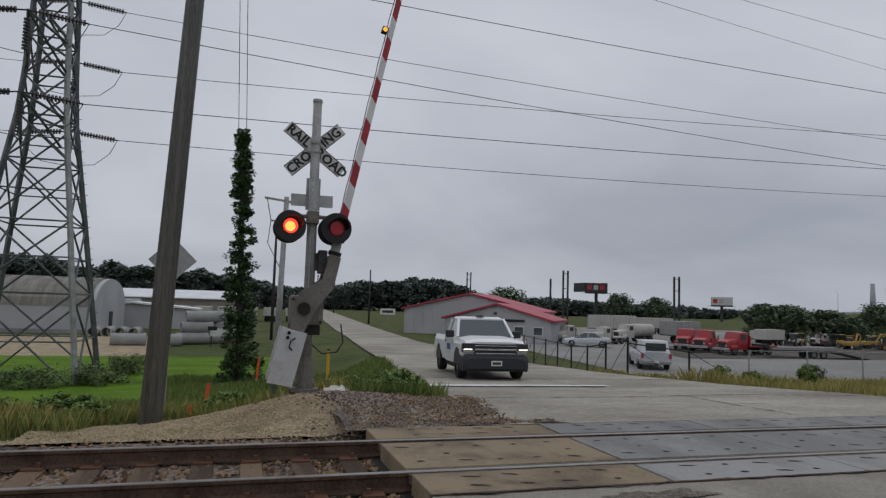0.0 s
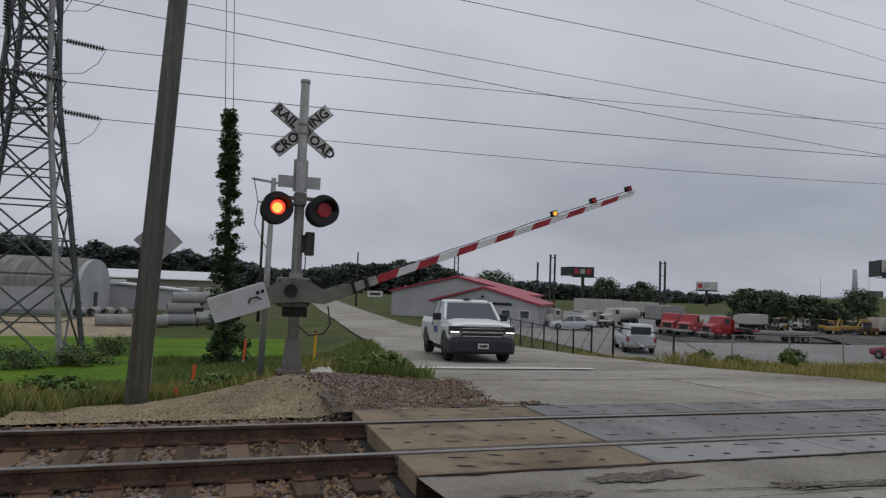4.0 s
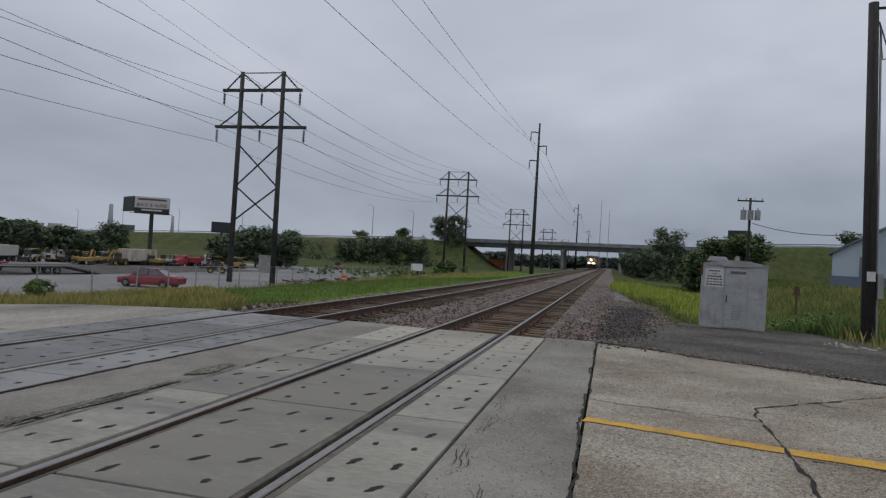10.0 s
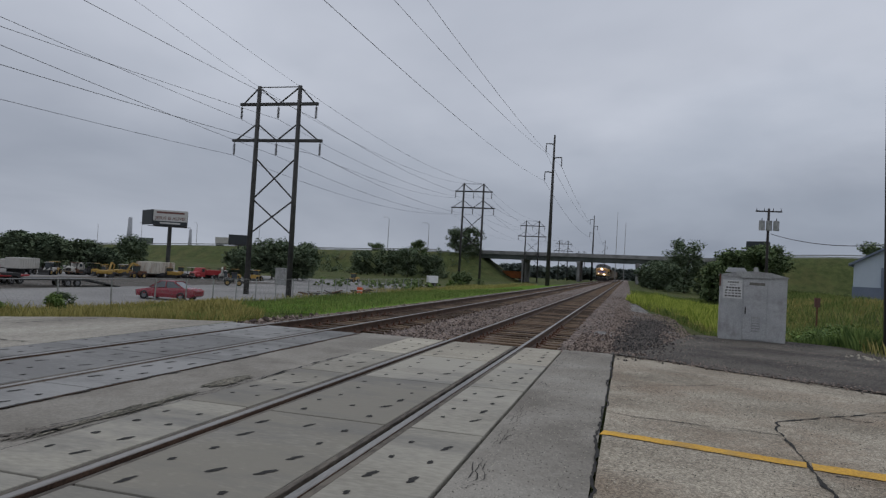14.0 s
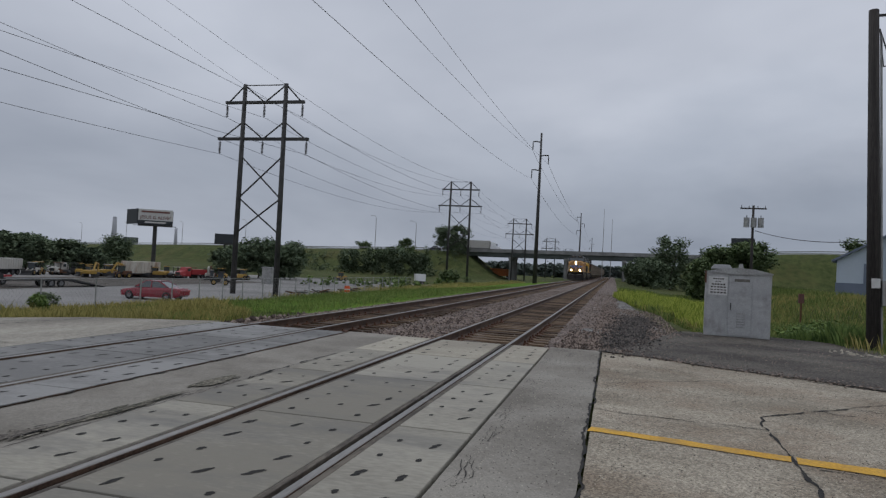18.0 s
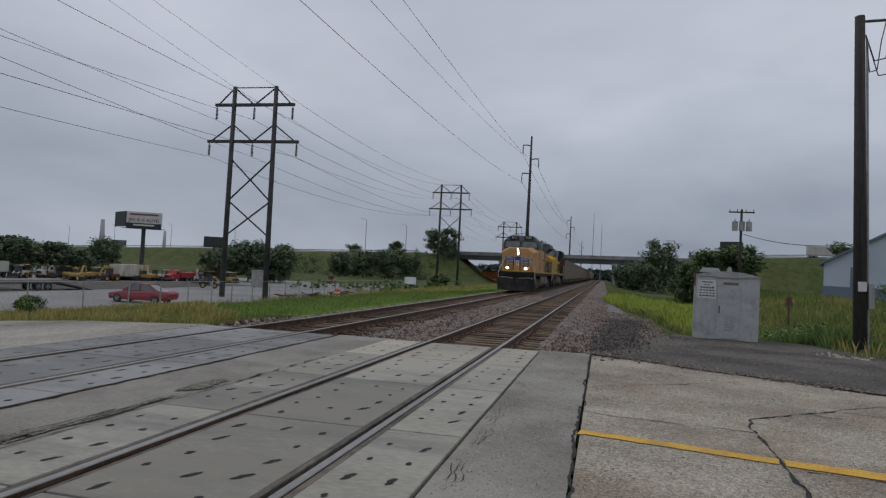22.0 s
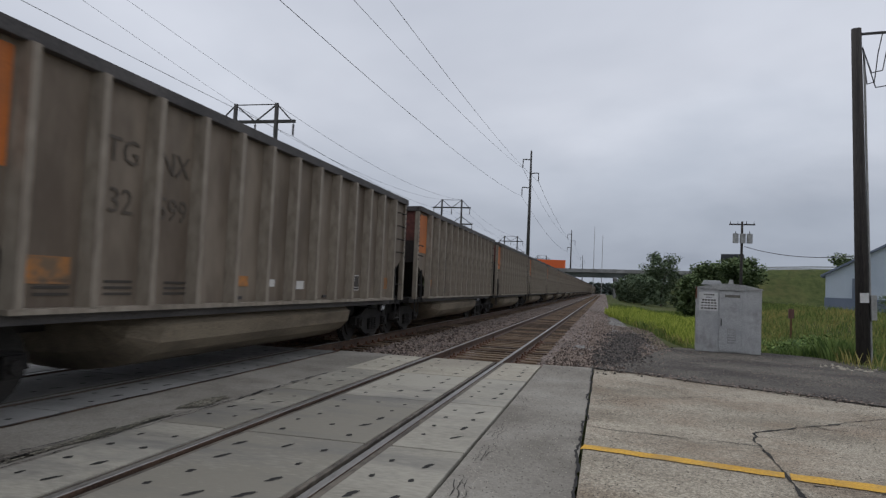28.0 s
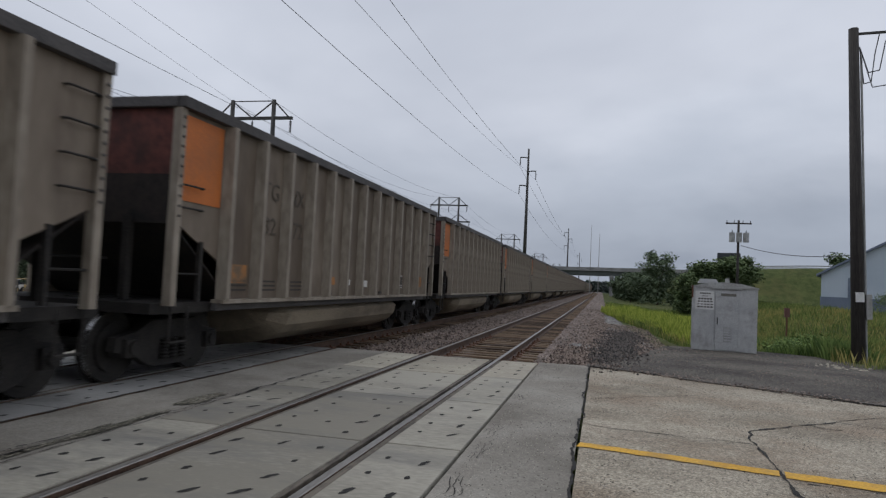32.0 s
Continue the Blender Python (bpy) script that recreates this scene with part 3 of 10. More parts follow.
def bar(p, q, w, h, bm=None):
    """A square bar from p to q, w wide and h high."""
    p, q = Vector(p), Vector(q)
    d = (q - p).normalized()
    side = d.cross(Vector((0, 0, 1)))
    if side.length < 0.01:
        side = Vector((1, 0, 0))
    side.normalize()
    upv = side.cross(d)
    b = bm if bm is not None else bmesh.new()
    rings = [[b.verts.new(c + side * (sx * w / 2) + upv * (sz * h / 2)) for sx, sz in ((-1, -1), (1, -1), (1, 1), (-1, 1))] for c in (p, q)]
    for i in range(4):
        b.faces.new((rings[0][i], rings[0][(i + 1) % 4], rings[1][(i + 1) % 4], rings[1][i]))
    b.faces.new(rings[0][::-1])
    b.faces.new(rings[1])
    return b


def pipe_run(pts, r, n=6, bm=None):
    for a, c in zip(pts, pts[1:]):
        bm = rod(a, c, r, r, n, bm)
    return bm


def prism(poly, axis, a, c, bm=None, bevel=0.0):
    """A closed outline of (u, v) pushed along axis from a to c. x: (y, z); y: (x, z); z: (x, y)."""
    b = bmesh.new()
    put = {"x": lambda u, v, s: (s, u, v), "y": lambda u, v, s: (u, s, v), "z": lambda u, v, s: (u, v, s)}[axis]
    r0 = [b.verts.new(put(u, v, a)) for u, v in poly]
    r1 = [b.verts.new(put(u, v, c)) for u, v in poly]
    n = len(poly)
    for i in range(n):
        b.faces.new((r0[i], r0[(i + 1) % n], r1[(i + 1) % n], r1[i]))
    b.faces.new(r0[::-1])
    b.faces.new(r1)
    bmesh.ops.recalc_face_normals(b, faces=b.faces[:])
    if bevel:
        bmesh.ops.bevel(b, geom=b.edges[:], offset=bevel, segments=2, affect="EDGES", profile=0.6)
    return merge(bm, b)


def disc(c, axis, r, t, n=20, bm=None, r2=None):
    c, a = Vector(c), Vector(axis).normalized()
    return rod(c - a * t / 2, c + a * t / 2, r, r if r2 is None else r2, n, bm)


def mesh_only(bm, name, material):
    me = bpy.data.meshes.new(name)
    bm.to_mesh(me)
    bm.free()
    me.materials.append(M[material])
    return me


def text_mesh(words, size, material, depth=0.004, bold=0.0):
    """Letters of the built-in font as a mesh, centred, facing +z."""
    cu = bpy.data.curves.new("letters", "FONT")
    cu.body, cu.size, cu.extrude, cu.align_x, cu.align_y = words, size, depth, "CENTER", "CENTER"
    cu.resolution_u, cu.offset = 2, bold
    ob = bpy.data.objects.new("letters", cu)
    scene.collection.objects.link(ob)
    me = bpy.data.meshes.new_from_object(ob)
    bpy.data.objects.remove(ob)
    bpy.data.curves.remove(cu)
    me.materials.clear()
    me.materials.append(M[material])
    return me


def pydata(name, verts, faces, material, parent=None, label=""):
    me = bpy.data.meshes.new(name)
    me.from_pydata(verts, [], faces)
    me.materials.append(M[material])
    ob = new(name, me)
    if parent:
        ob.parent = parent
    if label:
        ob["label"] = label
    return ob


def curve_at(table, v):
    return float(np.interp(v, [a for a, b in table], [b for a, b in table]))


def smooth01(v):
    v = min(1.0, max(0.0, v))
    return v * v * (3 - 2 * v)


# ---- the lie of the land: rail tops are z = 0, x runs along the tracks, y across them ----
GAUGE = 1.508
RAIL_A, RAIL_B = 0.0, 4.27
ROAD_FALL = [(6.5, 0.0), (10, -0.14), (14, -0.42), (17, -0.55), (28, -1.0), (60, -1.95), (95, -2.1), (400, -2.1)]
FIELD_FALL = [(6.8, -0.42), (9, -0.45), (12, -0.8), (16, -1.25), (24, -1.75), (45, -2.1), (400, -2.1)]
LOT_FALL = [(6.8, -0.42), (9, -0.5), (13, -0.85), (20, -1.45), (27, -2.1), (400, -2.1)]
SOUTH_FALL = [(-60, -1.9), (-20, -1.6), (-9, -0.95), (-5, -0.62), (-2.5, -0.5), (-1, -0.42)]
EAST_ROAD = [(6.5, 13.6), (14, 13.3), (20, 12.4), (30, 12.6), (60, 16.2), (92, 18.9), (300, 37.0)]
WEST_ROAD = [(6.5, 2.6), (14, 3.95), (20, 4.75), (28, 5.95), (62, 10.0), (92, 12.4), (300, 30.5)]


def road_z(y):
    return curve_at(ROAD_FALL, y)


def land(x, y):
    """Height of the earth."""
    if y > 6.5:
        w, e = curve_at(WEST_ROAD, y), curve_at(EAST_ROAD, y)
        field, lot, road = curve_at(FIELD_FALL, y), curve_at(LOT_FALL, y), road_z(y) - 0.09
        if x < w:
            z = field + (road - field) * smooth01(1 - (w - x) / 3.5)
            mound = math.exp(-((x - 1.2) / 2.2) ** 2 - ((y - 8.9) / 1.5) ** 2)
            z = z + (-0.03 - z) * min(1.0, mound * 1.15)
        elif x > e:
            z = lot + (road - lot) * smooth01(1 - (x - e) / 4.5)
        else:
            z = road
    elif y < -0.9:
        z = curve_at(SOUTH_FALL, y)
        z = z + 2.1 * smooth01((-y - 9) / 9.0) * smooth01((x - 30) / 16.0) * smooth01((100 - x) / 20.0)
        pad = smooth01((23.0 - x) / 3.0) * smooth01((y + 11.5) / 3.0)
        z = z + (-0.16 - z) * pad
        if x < 13.9:
            z = -0.09
    else:
        z = -0.55 if (x > 14 or x < 0.6) else -0.25
    return z


GRADE = 0.014


def bank(x, y):
    """The highway bank: the line of its middle, and its height over the plain."""
    mid = 225.0 + 70.0 * max(0.0, (y - 60) / 240.0) ** 1.3
    top = 7.4 - GRADE * (min(y, 60) - 10) - 1.3 * smooth01((y - 50) / 60.0) - 2.6 * smooth01((y - 120) / 150.0) if y > 0 else 7.54 + 3.1 * smooth01((-y - 10) / 60.0)
    gap = smooth01((y - 33) / 16.0) if y > 5 else smooth01((-y - 14) / 14.0)
    return mid, (top + 2.0) * gap


def earth(x, y):
    z = land(x, y)
    if x > 150:
        mid, h = bank(x, y)
        z = z + h * smooth01(1 - (abs(x - mid) - 9.0) / 22.0)
    return z

# ---- ground ----
def steps(*runs):
    vals = []
    for a, b, s in runs:
        n = max(1, round((b - a) / s))
        vals += [a + (b - a) * i / n for i in range(n)]
    return vals + [runs[-1][1]]


def ground_sheet():
    xs = steps((-2500, -300, 500), (-300, -60, 30), (-60, -12, 4), (-12, 30, 0.8), (30, 80, 3.5), (80, 190, 12), (190, 330, 6), (330, 600, 40), (600, 3000, 400))
    ys = steps((-2500, -300, 500), (-300, -60, 16), (-60, -14, 4), (-14, 34, 0.8), (34, 80, 4), (80, 420, 14), (420, 3000, 430))
    verts = [(x, y, earth(x, y) + 0.03 * noise.noise((x * 0.6, y * 0.6, 0)) * (1.0 if abs(x) + abs(y) < 400 else 0)) for y in ys for x in xs]
    n = len(xs)
    faces = [(j * n + i, j * n + i + 1, (j + 1) * n + i + 1, (j + 1) * n + i) for j in range(len(ys) - 1) for i in range(n - 1)]
    ob = structure(pydata("ground", verts, faces, "grass"), "rough green and straw-coloured grass land")
    for poly in ob.data.polygons:
        poly.use_smooth = True


ground_sheet()


def ribbon(name, ys, left, right, zf, material, label, nx=10, lift=0.0):
    """A sheet between two side lines."""
    verts, faces = [], []
    for y in ys:
        a, b = left(y), right(y)
        for i in range(nx + 1):
            x = a + (b - a) * i / nx
            verts.append((x, y, zf(x, y) + lift))
    for j in range(len(ys) - 1):
        for i in range(nx):
            k = j * (nx + 1) + i
            faces.append((k, k + 1, k + nx + 2, k + nx + 1))
    return structure(pydata(name, verts, faces, material), label)


road = ribbon("road", steps((6.62, 30, 0.6), (30, 110, 4), (110, 300, 20)), lambda y: curve_at(WEST_ROAD, y) + 0.12 * noise.noise((y * 0.8, 0, 0)),
              lambda y: curve_at(EAST_ROAD, y) + 0.15 * noise.noise((y * 0.7, 5, 0)), lambda x, y: road_z(y), "road",
              "pale worn road running away from the crossing")
ribbon("road_between_tracks", steps((2.31, 3.45, 0.3)), lambda y: 1.15 - 0.1 * noise.noise((y, 1, 1)), lambda y: 13.6,
       lambda x, y: -0.012 + 0.008 * noise.noise((x, y, 0)), "asphalt", "worn asphalt between the two tracks", 40)
ribbon("road_shoulder", steps((-1.8, -0.83, 0.25)), lambda y: -6.0, lambda y: 13.7, lambda x, y: -0.012 + 0.006 * noise.noise((x, y, 3)), "asphalt",
       "grey asphalt strip beside the crossing", 60)
ribbon("road_south", steps((-40, -14, 3), (-14, -1.83, 0.5)), lambda y: -9.0, lambda y: 13.4 + 0.3 * noise.noise((y, 2, 2)), lambda x, y: -0.012 + 0.01 * noise.noise((x * 0.7, y * 0.7, 1)),
       "old_concrete", "cracked old concrete pavement", 46)
ribbon("asphalt_apron", steps((-10.4, -1.75, 0.35)),
       lambda y: 13.55 + 0.55 * (y + 1.8) + 0.25 * noise.noise((y * 0.9, 2, 5)) + 0.12 * noise.noise((y * 4, 2, 5)) if y > -6.2 else 11.13 + 0.3 * (y + 6.2),
       lambda y: 14.0 + 7.6 * smooth01((-y - 2.0) / 2.2) - 2.6 * smooth01((-y - 6.6) / 3.0) + 0.35 * noise.noise((y * 0.9, 4, 4)),
       lambda x, y: 0.008 - 0.10 * smooth01((x - 14) / 6) + 0.02 * noise.noise((x * 0.8, y * 0.8, 7)) * smooth01((x - 13.6) / 1.5), "dark_patch", "dark broken asphalt apron round a cabinet", 24)
ribbon("gravel_shoulder", steps((-4.6, -0.9, 0.3)), lambda y: 13.72 + 0.2 * noise.noise((y, 7, 7)) + (3.0 if y < -3.2 else 0.0), lambda y: 19.5 + 42 * smooth01((y + 4.6) / 2.6), lambda x, y: max(earth(x, y) + 0.05, -0.36 if y > -1.6 else -9) + 0.02 * noise.noise((x * 1.2, y * 1.2, 3)),
       "shoulder", "grey gravel shoulder beside the ballast", 80)
ribbon("gravel_lot", steps((26.0, 34, 1), (34, 120, 8)), lambda y: 21.0 + 0.10 * (y - 26), lambda y: 118 - 0.15 * (y - 26), lambda x, y: land(x, y), "lot",
       "pale gravel storage lot", 40, 0.04)
ribbon("yard_asphalt", steps((44.0, 60, 2)), lambda y: 34.0 + 0.3 * (y - 44), lambda y: 84 - 0.3 * (y - 44), lambda x, y: land(x, y), "dark_patch", "dark asphalt area in the storage yard", 20, 0.07)
ribbon("gravel_yard", steps((42.0, 64, 2)), lambda y: -60, lambda y: -6.0 + 0.08 * (y - 40), lambda x, y: land(x, y), "sand", "tan gravel yard behind a lawn", 20, 0.04)
ribbon("lawn", steps((14.0, 42, 2)), lambda y: -60, lambda y: curve_at(WEST_ROAD, y) - 3.4, lambda x, y: land(x, y), "lawn", "mown bright green lawn", 26, 0.04)
ribbon("verge_lawn", steps((8.4, 22, 1.2)), lambda y: 22.0 + (y - 8) * 0.6, lambda y: 120.0, lambda x, y: land(x, y), "lawn", "green mown verge beside the tracks", 40, 0.035)


# ---- cracks and paint on the pavement ----
def pave_z(x, y):
    """Just over the pavement's uneven face."""
    if y > 6.62:
        return road_z(y) + 0.012
    if y < -1.8:
        return -0.006 + 0.01 * noise.noise((x * 0.7, y * 0.7, 1)) if x < 13 else 0.012
    return -0.006 + 0.006 * noise.noise((x, y, 3)) if y < -0.8 else 0.004


def crack(pts, w, parent_name="pavement_crack"):
    """A filled dark crack: a thin uneven strip."""
    verts, faces = [], []
    line = []
    for a, b in zip(pts, pts[1:]):
        n = max(2, int(math.dist(a, b) / 0.05))
        line += [(a[0] + (b[0] - a[0]) * i / n, a[1] + (b[1] - a[1]) * i / n) for i in range(n)]
    line.append(pts[-1])
    for i, (x, y) in enumerate(line):
        dx = 0.05 * noise.noise((x * 3, y * 3, 1)) + 0.022 * noise.noise((x * 13, y * 13, 2))
        dy = 0.05 * noise.noise((x * 3, y * 3, 9)) + 0.022 * noise.noise((x * 13, y * 13, 7))
        k = 0.5 * w * max(0.12, 0.55 + 1.5 * noise.noise((x * 5, y * 5, 4)) + 0.5 * random.random())
        x, y = x + dx, y + dy
        q = line[min(i + 1, len(line) - 1)]
        p = line[max(i - 1, 0)]
        d = Vector((q[0] - p[0], q[1] - p[1])).normalized()
        z = pave_z(x, y)
        verts += [(x - d.y * k, y + d.x * k, z), (x + d.y * k, y - d.x * k, z)]
    faces = [(2 * i, 2 * i + 1, 2 * i + 3, 2 * i + 2) for i in range(len(line) - 1)]
    structure(pydata(parent_name, verts, faces, "pit"), "dark open crack in the pavement")


crack([(2.0, -1.8), (4.75, -1.8), (6.63, -1.8), (9, -1.8), (13.6, -1.8)], 0.03)
crack([(8.28, -3.65), (8.66, -4.08), (8.98, -4.44), (9.38, -4.88), (10.04, -5.59), (10.9, -6.6)], 0.03)
crack([(9.38, -4.88), (9.21, -5.3), (8.9, -6.3)], 0.022)
crack([(9.0, -4.46), (8.84, -4.62), (8.86, -4.8)], 0.018)
crack([(8.28, -3.65), (7.9, -3.6), (7.54, -3.59), (6.92, -3.57), (6.35, -3.56), (5.2, -3.5)], 0.03)
crack([(7.88, -1.8), (7.74, -2.22), (7.66, -2.83), (7.64, -3.28), (7.59, -3.59)], 0.018)
crack([(6.2, -3.7), (6.05, -4.4), (5.7, -5.6)], 0.016)
crack([(9.61, -1.91), (10.44, -2.92), (11.33, -4.1)], 0.014)
crack([(12.4, -1.9), (11.8, -2.8), (11.2, -3.8), (10.9, -5.2)], 0.014)
# small crazed patches in the asphalt strip
for cx, cy, ln in ((7.2, -0.95, 0.9), (6.2, -1.0, 0.6), (11.6, -0.95, 1.1), (9.3, -0.95, 0.5), (4.9, -0.98, 0.8), (7.6, -1.45, 0.4), (12.6, -1.3, 0.7), (4.2, -1.25, 0.5)):
    for q in range(3):
        crack([(cx - ln * random.uniform(0.3, 0.6), cy + 0.04 * q), (cx + random.uniform(-0.1, 0.1), cy + 0.05 * q - 0.05), (cx + ln * random.uniform(0.2, 0.6), cy + 0.045 * q)], 0.006)
crack([(4.6, 2.6), (6.2, 2.42), (7.2, 2.36), (8.2, 2.36)], 0.016)
crack([(2.6, 2.7), (4.2, 2.52), (5.6, 2.42)], 0.016)
crack([(1.3, 3.44), (4.6, 3.45), (7.8, 3.43), (10.5, 3.45), (13.4, 3.46)], 0.03)
crack([(1.2, 2.33), (4.6, 2.335), (7.8, 2.325)], 0.014)
crack([(4.5, 17.5), (7.5, 16.9), (12.5, 16.2)], 0.05)
crack([(4.0, 10.2), (7.0, 10.0), (10.2, 10.3), (13.2, 9.6)], 0.04)
crack([(8.4, 16.8), (8.2, 13.0), (8.6, 10.0), (8.4, 7.0)], 0.035)
crack([(6.6, 33.0), (8.6, 31.6), (12.4, 30.8)], 0.06)
crack([(3.8, 12.0), (6.5, 11.6), (9.5, 11.4), (13.0, 10.6)], 0.02)
crack([(3.6, 8.4), (6.0, 8.6), (9.5, 8.5)], 0.012)


def stripe(name, pts, w, material, label, zf):
    verts, faces = [], []
    (xa, ya), (xb, yb) = pts
    n = max(14, int(math.dist(*pts) / 0.06))
    d = Vector((xb - xa, yb - ya)).normalized()
    for i in range(n + 1):
        s = i / n
        x, y = xa + (xb - xa) * s, ya + (yb - ya) * s
        for k in (-1 + 0.22 * noise.noise((x * 9, y * 9, 1)), 1 + 0.22 * noise.noise((x * 9, y * 9, 6))):
            px, py = x - d.y * w / 2 * k, y + d.x * w / 2 * k
            verts.append((px, py, zf(px, py)))
    faces = [(2 * i, 2 * i + 1, 2 * i + 3, 2 * i + 2) for i in range(n)]
    structure(pydata(name, verts, faces, material), label)


stripe("yellow_centre_line", [(6.775, -1.82), (6.43, -3.54)], 0.19, "yellow_line", "worn yellow painted road line", lambda x, y: pave_z(x, y) + 0.002)
stripe("yellow_centre_line", [(6.40, -3.58), (5.55, -8.5)], 0.23, "yellow_line", "worn yellow painted road line", lambda x, y: pave_z(x, y) + 0.002)
stripe("stop_line", [(4.16, 14.36), (8.96, 13.78)], 0.52, "white_line", "white painted stop line", lambda x, y: road_z(y) + 0.03)

# fine cracks, patches and rubble on the old pavement
random.seed(411)
for _ in range(9):
    cx, cy = random.uniform(3.5, 12.5), random.uniform(-7.5, -2.1)
    a, n = random.uniform(1.2, 1.9), random.uniform(0.5, 1.2)
    crack([(cx, cy), (cx + n * math.cos(a), cy + n * math.sin(a))], 0.006)
crack([(13.5, -1.9), (13.1, -2.8), (12.4, -4.0), (11.7, -5.0), (11.2, -6.0), (10.6, -7.6)], 0.06)
crack([(7.4, 2.32), (8.6, 2.36), (10.2, 2.33)], 0.03)


def blot(cx, cy, rx, ry, z, material, label, seed):
    """A flat uneven patch lying on the pavement."""
    rng = random.Random(seed)
    n = 40
    ring = []
    for i in range(n):
        a = 6.2832 * i / n
        k = 0.72 + 0.55 * noise.noise((3 * math.cos(a), 3 * math.sin(a), seed)) + 0.1 * rng.uniform(-1, 1)
        ring.append((cx + rx * k * math.cos(a), cy + ry * k * math.sin(a), z))
    structure(pydata("pavement_patch", [(cx, cy, z)] + ring, [(0, 1 + i, 1 + (i + 1) % n) for i in range(n)], material), label)


blot(5.3, 2.47, 1.3, 0.09, 0.002, "mossy", "mossy dirt along the joint", 5)
blot(7.15, 2.55, 0.55, 0.16, 0.002, "mossy", "mossy dirt along the joint", 6)
blot(3.1, 3.05, 0.8, 0.2, 0.002, "tar", "dark tar patch between the tracks", 7)
blot(4.4, 2.55, 0.35, 0.14, 0.002, "tar", "dark tar patch between the tracks", 9)
blot(2.0, 2.7, 0.5, 0.18, 0.002, "tar", "dark tar patch between the tracks", 10)


# ---- tracks ----
def rail(name, y):
    prof = [(-0.07, -0.18), (0.07, -0.18), (0.07, -0.165), (0.012, -0.14), (0.010, -0.05), (0.037, -0.035), (0.037, -0.004), (0.028, 0.0), (-0.028, 0.0), (-0.037, -0.004),
            (-0.037, -0.035), (-0.010, -0.05), (-0.012, -0.14), (-0.07, -0.165)]
    ob = structure(part(name, prism([(y + u, v) for u, v in prof], "x", -220, 620), "rail_rust"), "rusty steel rail with a bright worn head")
    part("rail_head", prism([(y - 0.035, -0.004), (y + 0.035, -0.004), (y + 0.028, 0.004), (y - 0.028, 0.004)], "x", -220, 620), "rail_head", ob, "polished running surface")


for nm, yy in (("rail_a_near", RAIL_A), ("rail_a_far", RAIL_A + GAUGE), ("rail_b_near", RAIL_B), ("rail_b_far", RAIL_B + GAUGE)):
    rail(nm, yy)


def ballast_bed(name, x0, x1):
    prof = [(-3.3, -0.75), (-1.7, -0.27), (-1.15, -0.21), (2.6, -0.21), (3.2, -0.26), (3.9, -0.22), (6.9, -0.21), (7.5, -0.27), (9.0, -0.78)]
    xs = steps((x0, x1, 0.5)) if x1 - x0 < 130 else steps((x0, x0 + 60, 0.7), (x0 + 60, x1, 8))
    pts = []
    for (ya, za), (yb, zb) in zip(prof, prof[1:]):
        k = max(1, int((yb - ya) / 0.25))
        pts += [(ya + (yb - ya) * i / k, za + (zb - za) * i / k) for i in range(k)]
    pts.append(prof[-1])
    verts = [(x, y, z + 0.035 * noise.noise((x * 2.2, y * 2.2, 0))) for x in xs for y, z in pts]
    n = len(pts)
    faces = [(i * n + j, (i + 1) * n + j, (i + 1) * n + j + 1, i * n + j + 1) for i in range(len(xs) - 1) for j in range(n - 1)]
    structure(pydata(name, verts, faces, "ballast"), "grey and brown crushed-stone ballast")


ballast_bed("ballast_east", 13.55, 620)
ballast_bed("ballast_west", -120, 1.06)
structure(part("crossing_base", box(1.0, 13.6, -0.85, 6.62, -0.5, -0.19), "pit"), "dark bed under the crossing panels")

tie_mesh = mesh_only(box(-0.115, 0.115, -1.3, 1.3, -0.18, 0.0, bevel=0.012), "tie", "tie")
plate_mesh = mesh_only(box(-0.1, 0.1, -0.18, 0.18, 0, 0.02), "tie_plate", "rust")
spike_mesh = mesh_only(box(-0.02, 0.02, -0.02, 0.02, 0, 0.055), "spike", "rust")


def ties():
    verts, faces = [], []
    for label, yc in (("a", RAIL_A + GAUGE / 2), ("b", RAIL_B + GAUGE / 2)):
        owner = structure(new("track_" + label), "weathered timber ties under the rails")
        owner.matrix_basis = pose(0, yc, 0)
        xs = [13.9 + 0.54 * i for i in range(95)] + [0.75 - 0.54 * i for i in range(22)]
        for i, x in enumerate(xs):
            ob = share("tie", tie_mesh, owner, pose(x + random.uniform(-0.02, 0.02), random.uniform(-0.04, 0.04), -0.175 + random.uniform(-0.006, 0.004), 0, 0, random.uniform(-1.2, 1.2)))
            if x < 22:
                for s in (-1, 1):
                    share("tie_plate", plate_mesh, ob, pose(0, s * GAUGE / 2, 0.0))
                    share("spike", spike_mesh, ob, pose(0.05, s * (GAUGE / 2 - 0.1), 0.015))
                    share("spike", spike_mesh, ob, pose(-0.05, s * (GAUGE / 2 + 0.1), 0.015))
        for i in range(420):
            x = 13.9 + 0.54 * (95 + i)
            k = len(verts)
            y0, y1, z1 = yc - 1.3, yc + 1.3, -0.175
            verts += [(x - 0.11, y0, z1), (x + 0.11, y0, z1), (x + 0.11, y1, z1), (x - 0.11, y1, z1), (x - 0.11, y0, z1 - 0.1), (x + 0.11, y0, z1 - 0.1), (x + 0.11, y1, z1 - 0.1), (x - 0.11, y1, z1 - 0.1)]
            faces += [(k, k + 1, k + 2, k + 3), (k + 4, k + 7, k + 3, k), (k + 1, k + 5, k + 6, k + 2), (k, k + 1, k + 5, k + 4)]
    tagged(pydata("distant_ties", verts, faces, "tie"), "far timber ties in the ballast", "tie", kind="stuff")


ties()


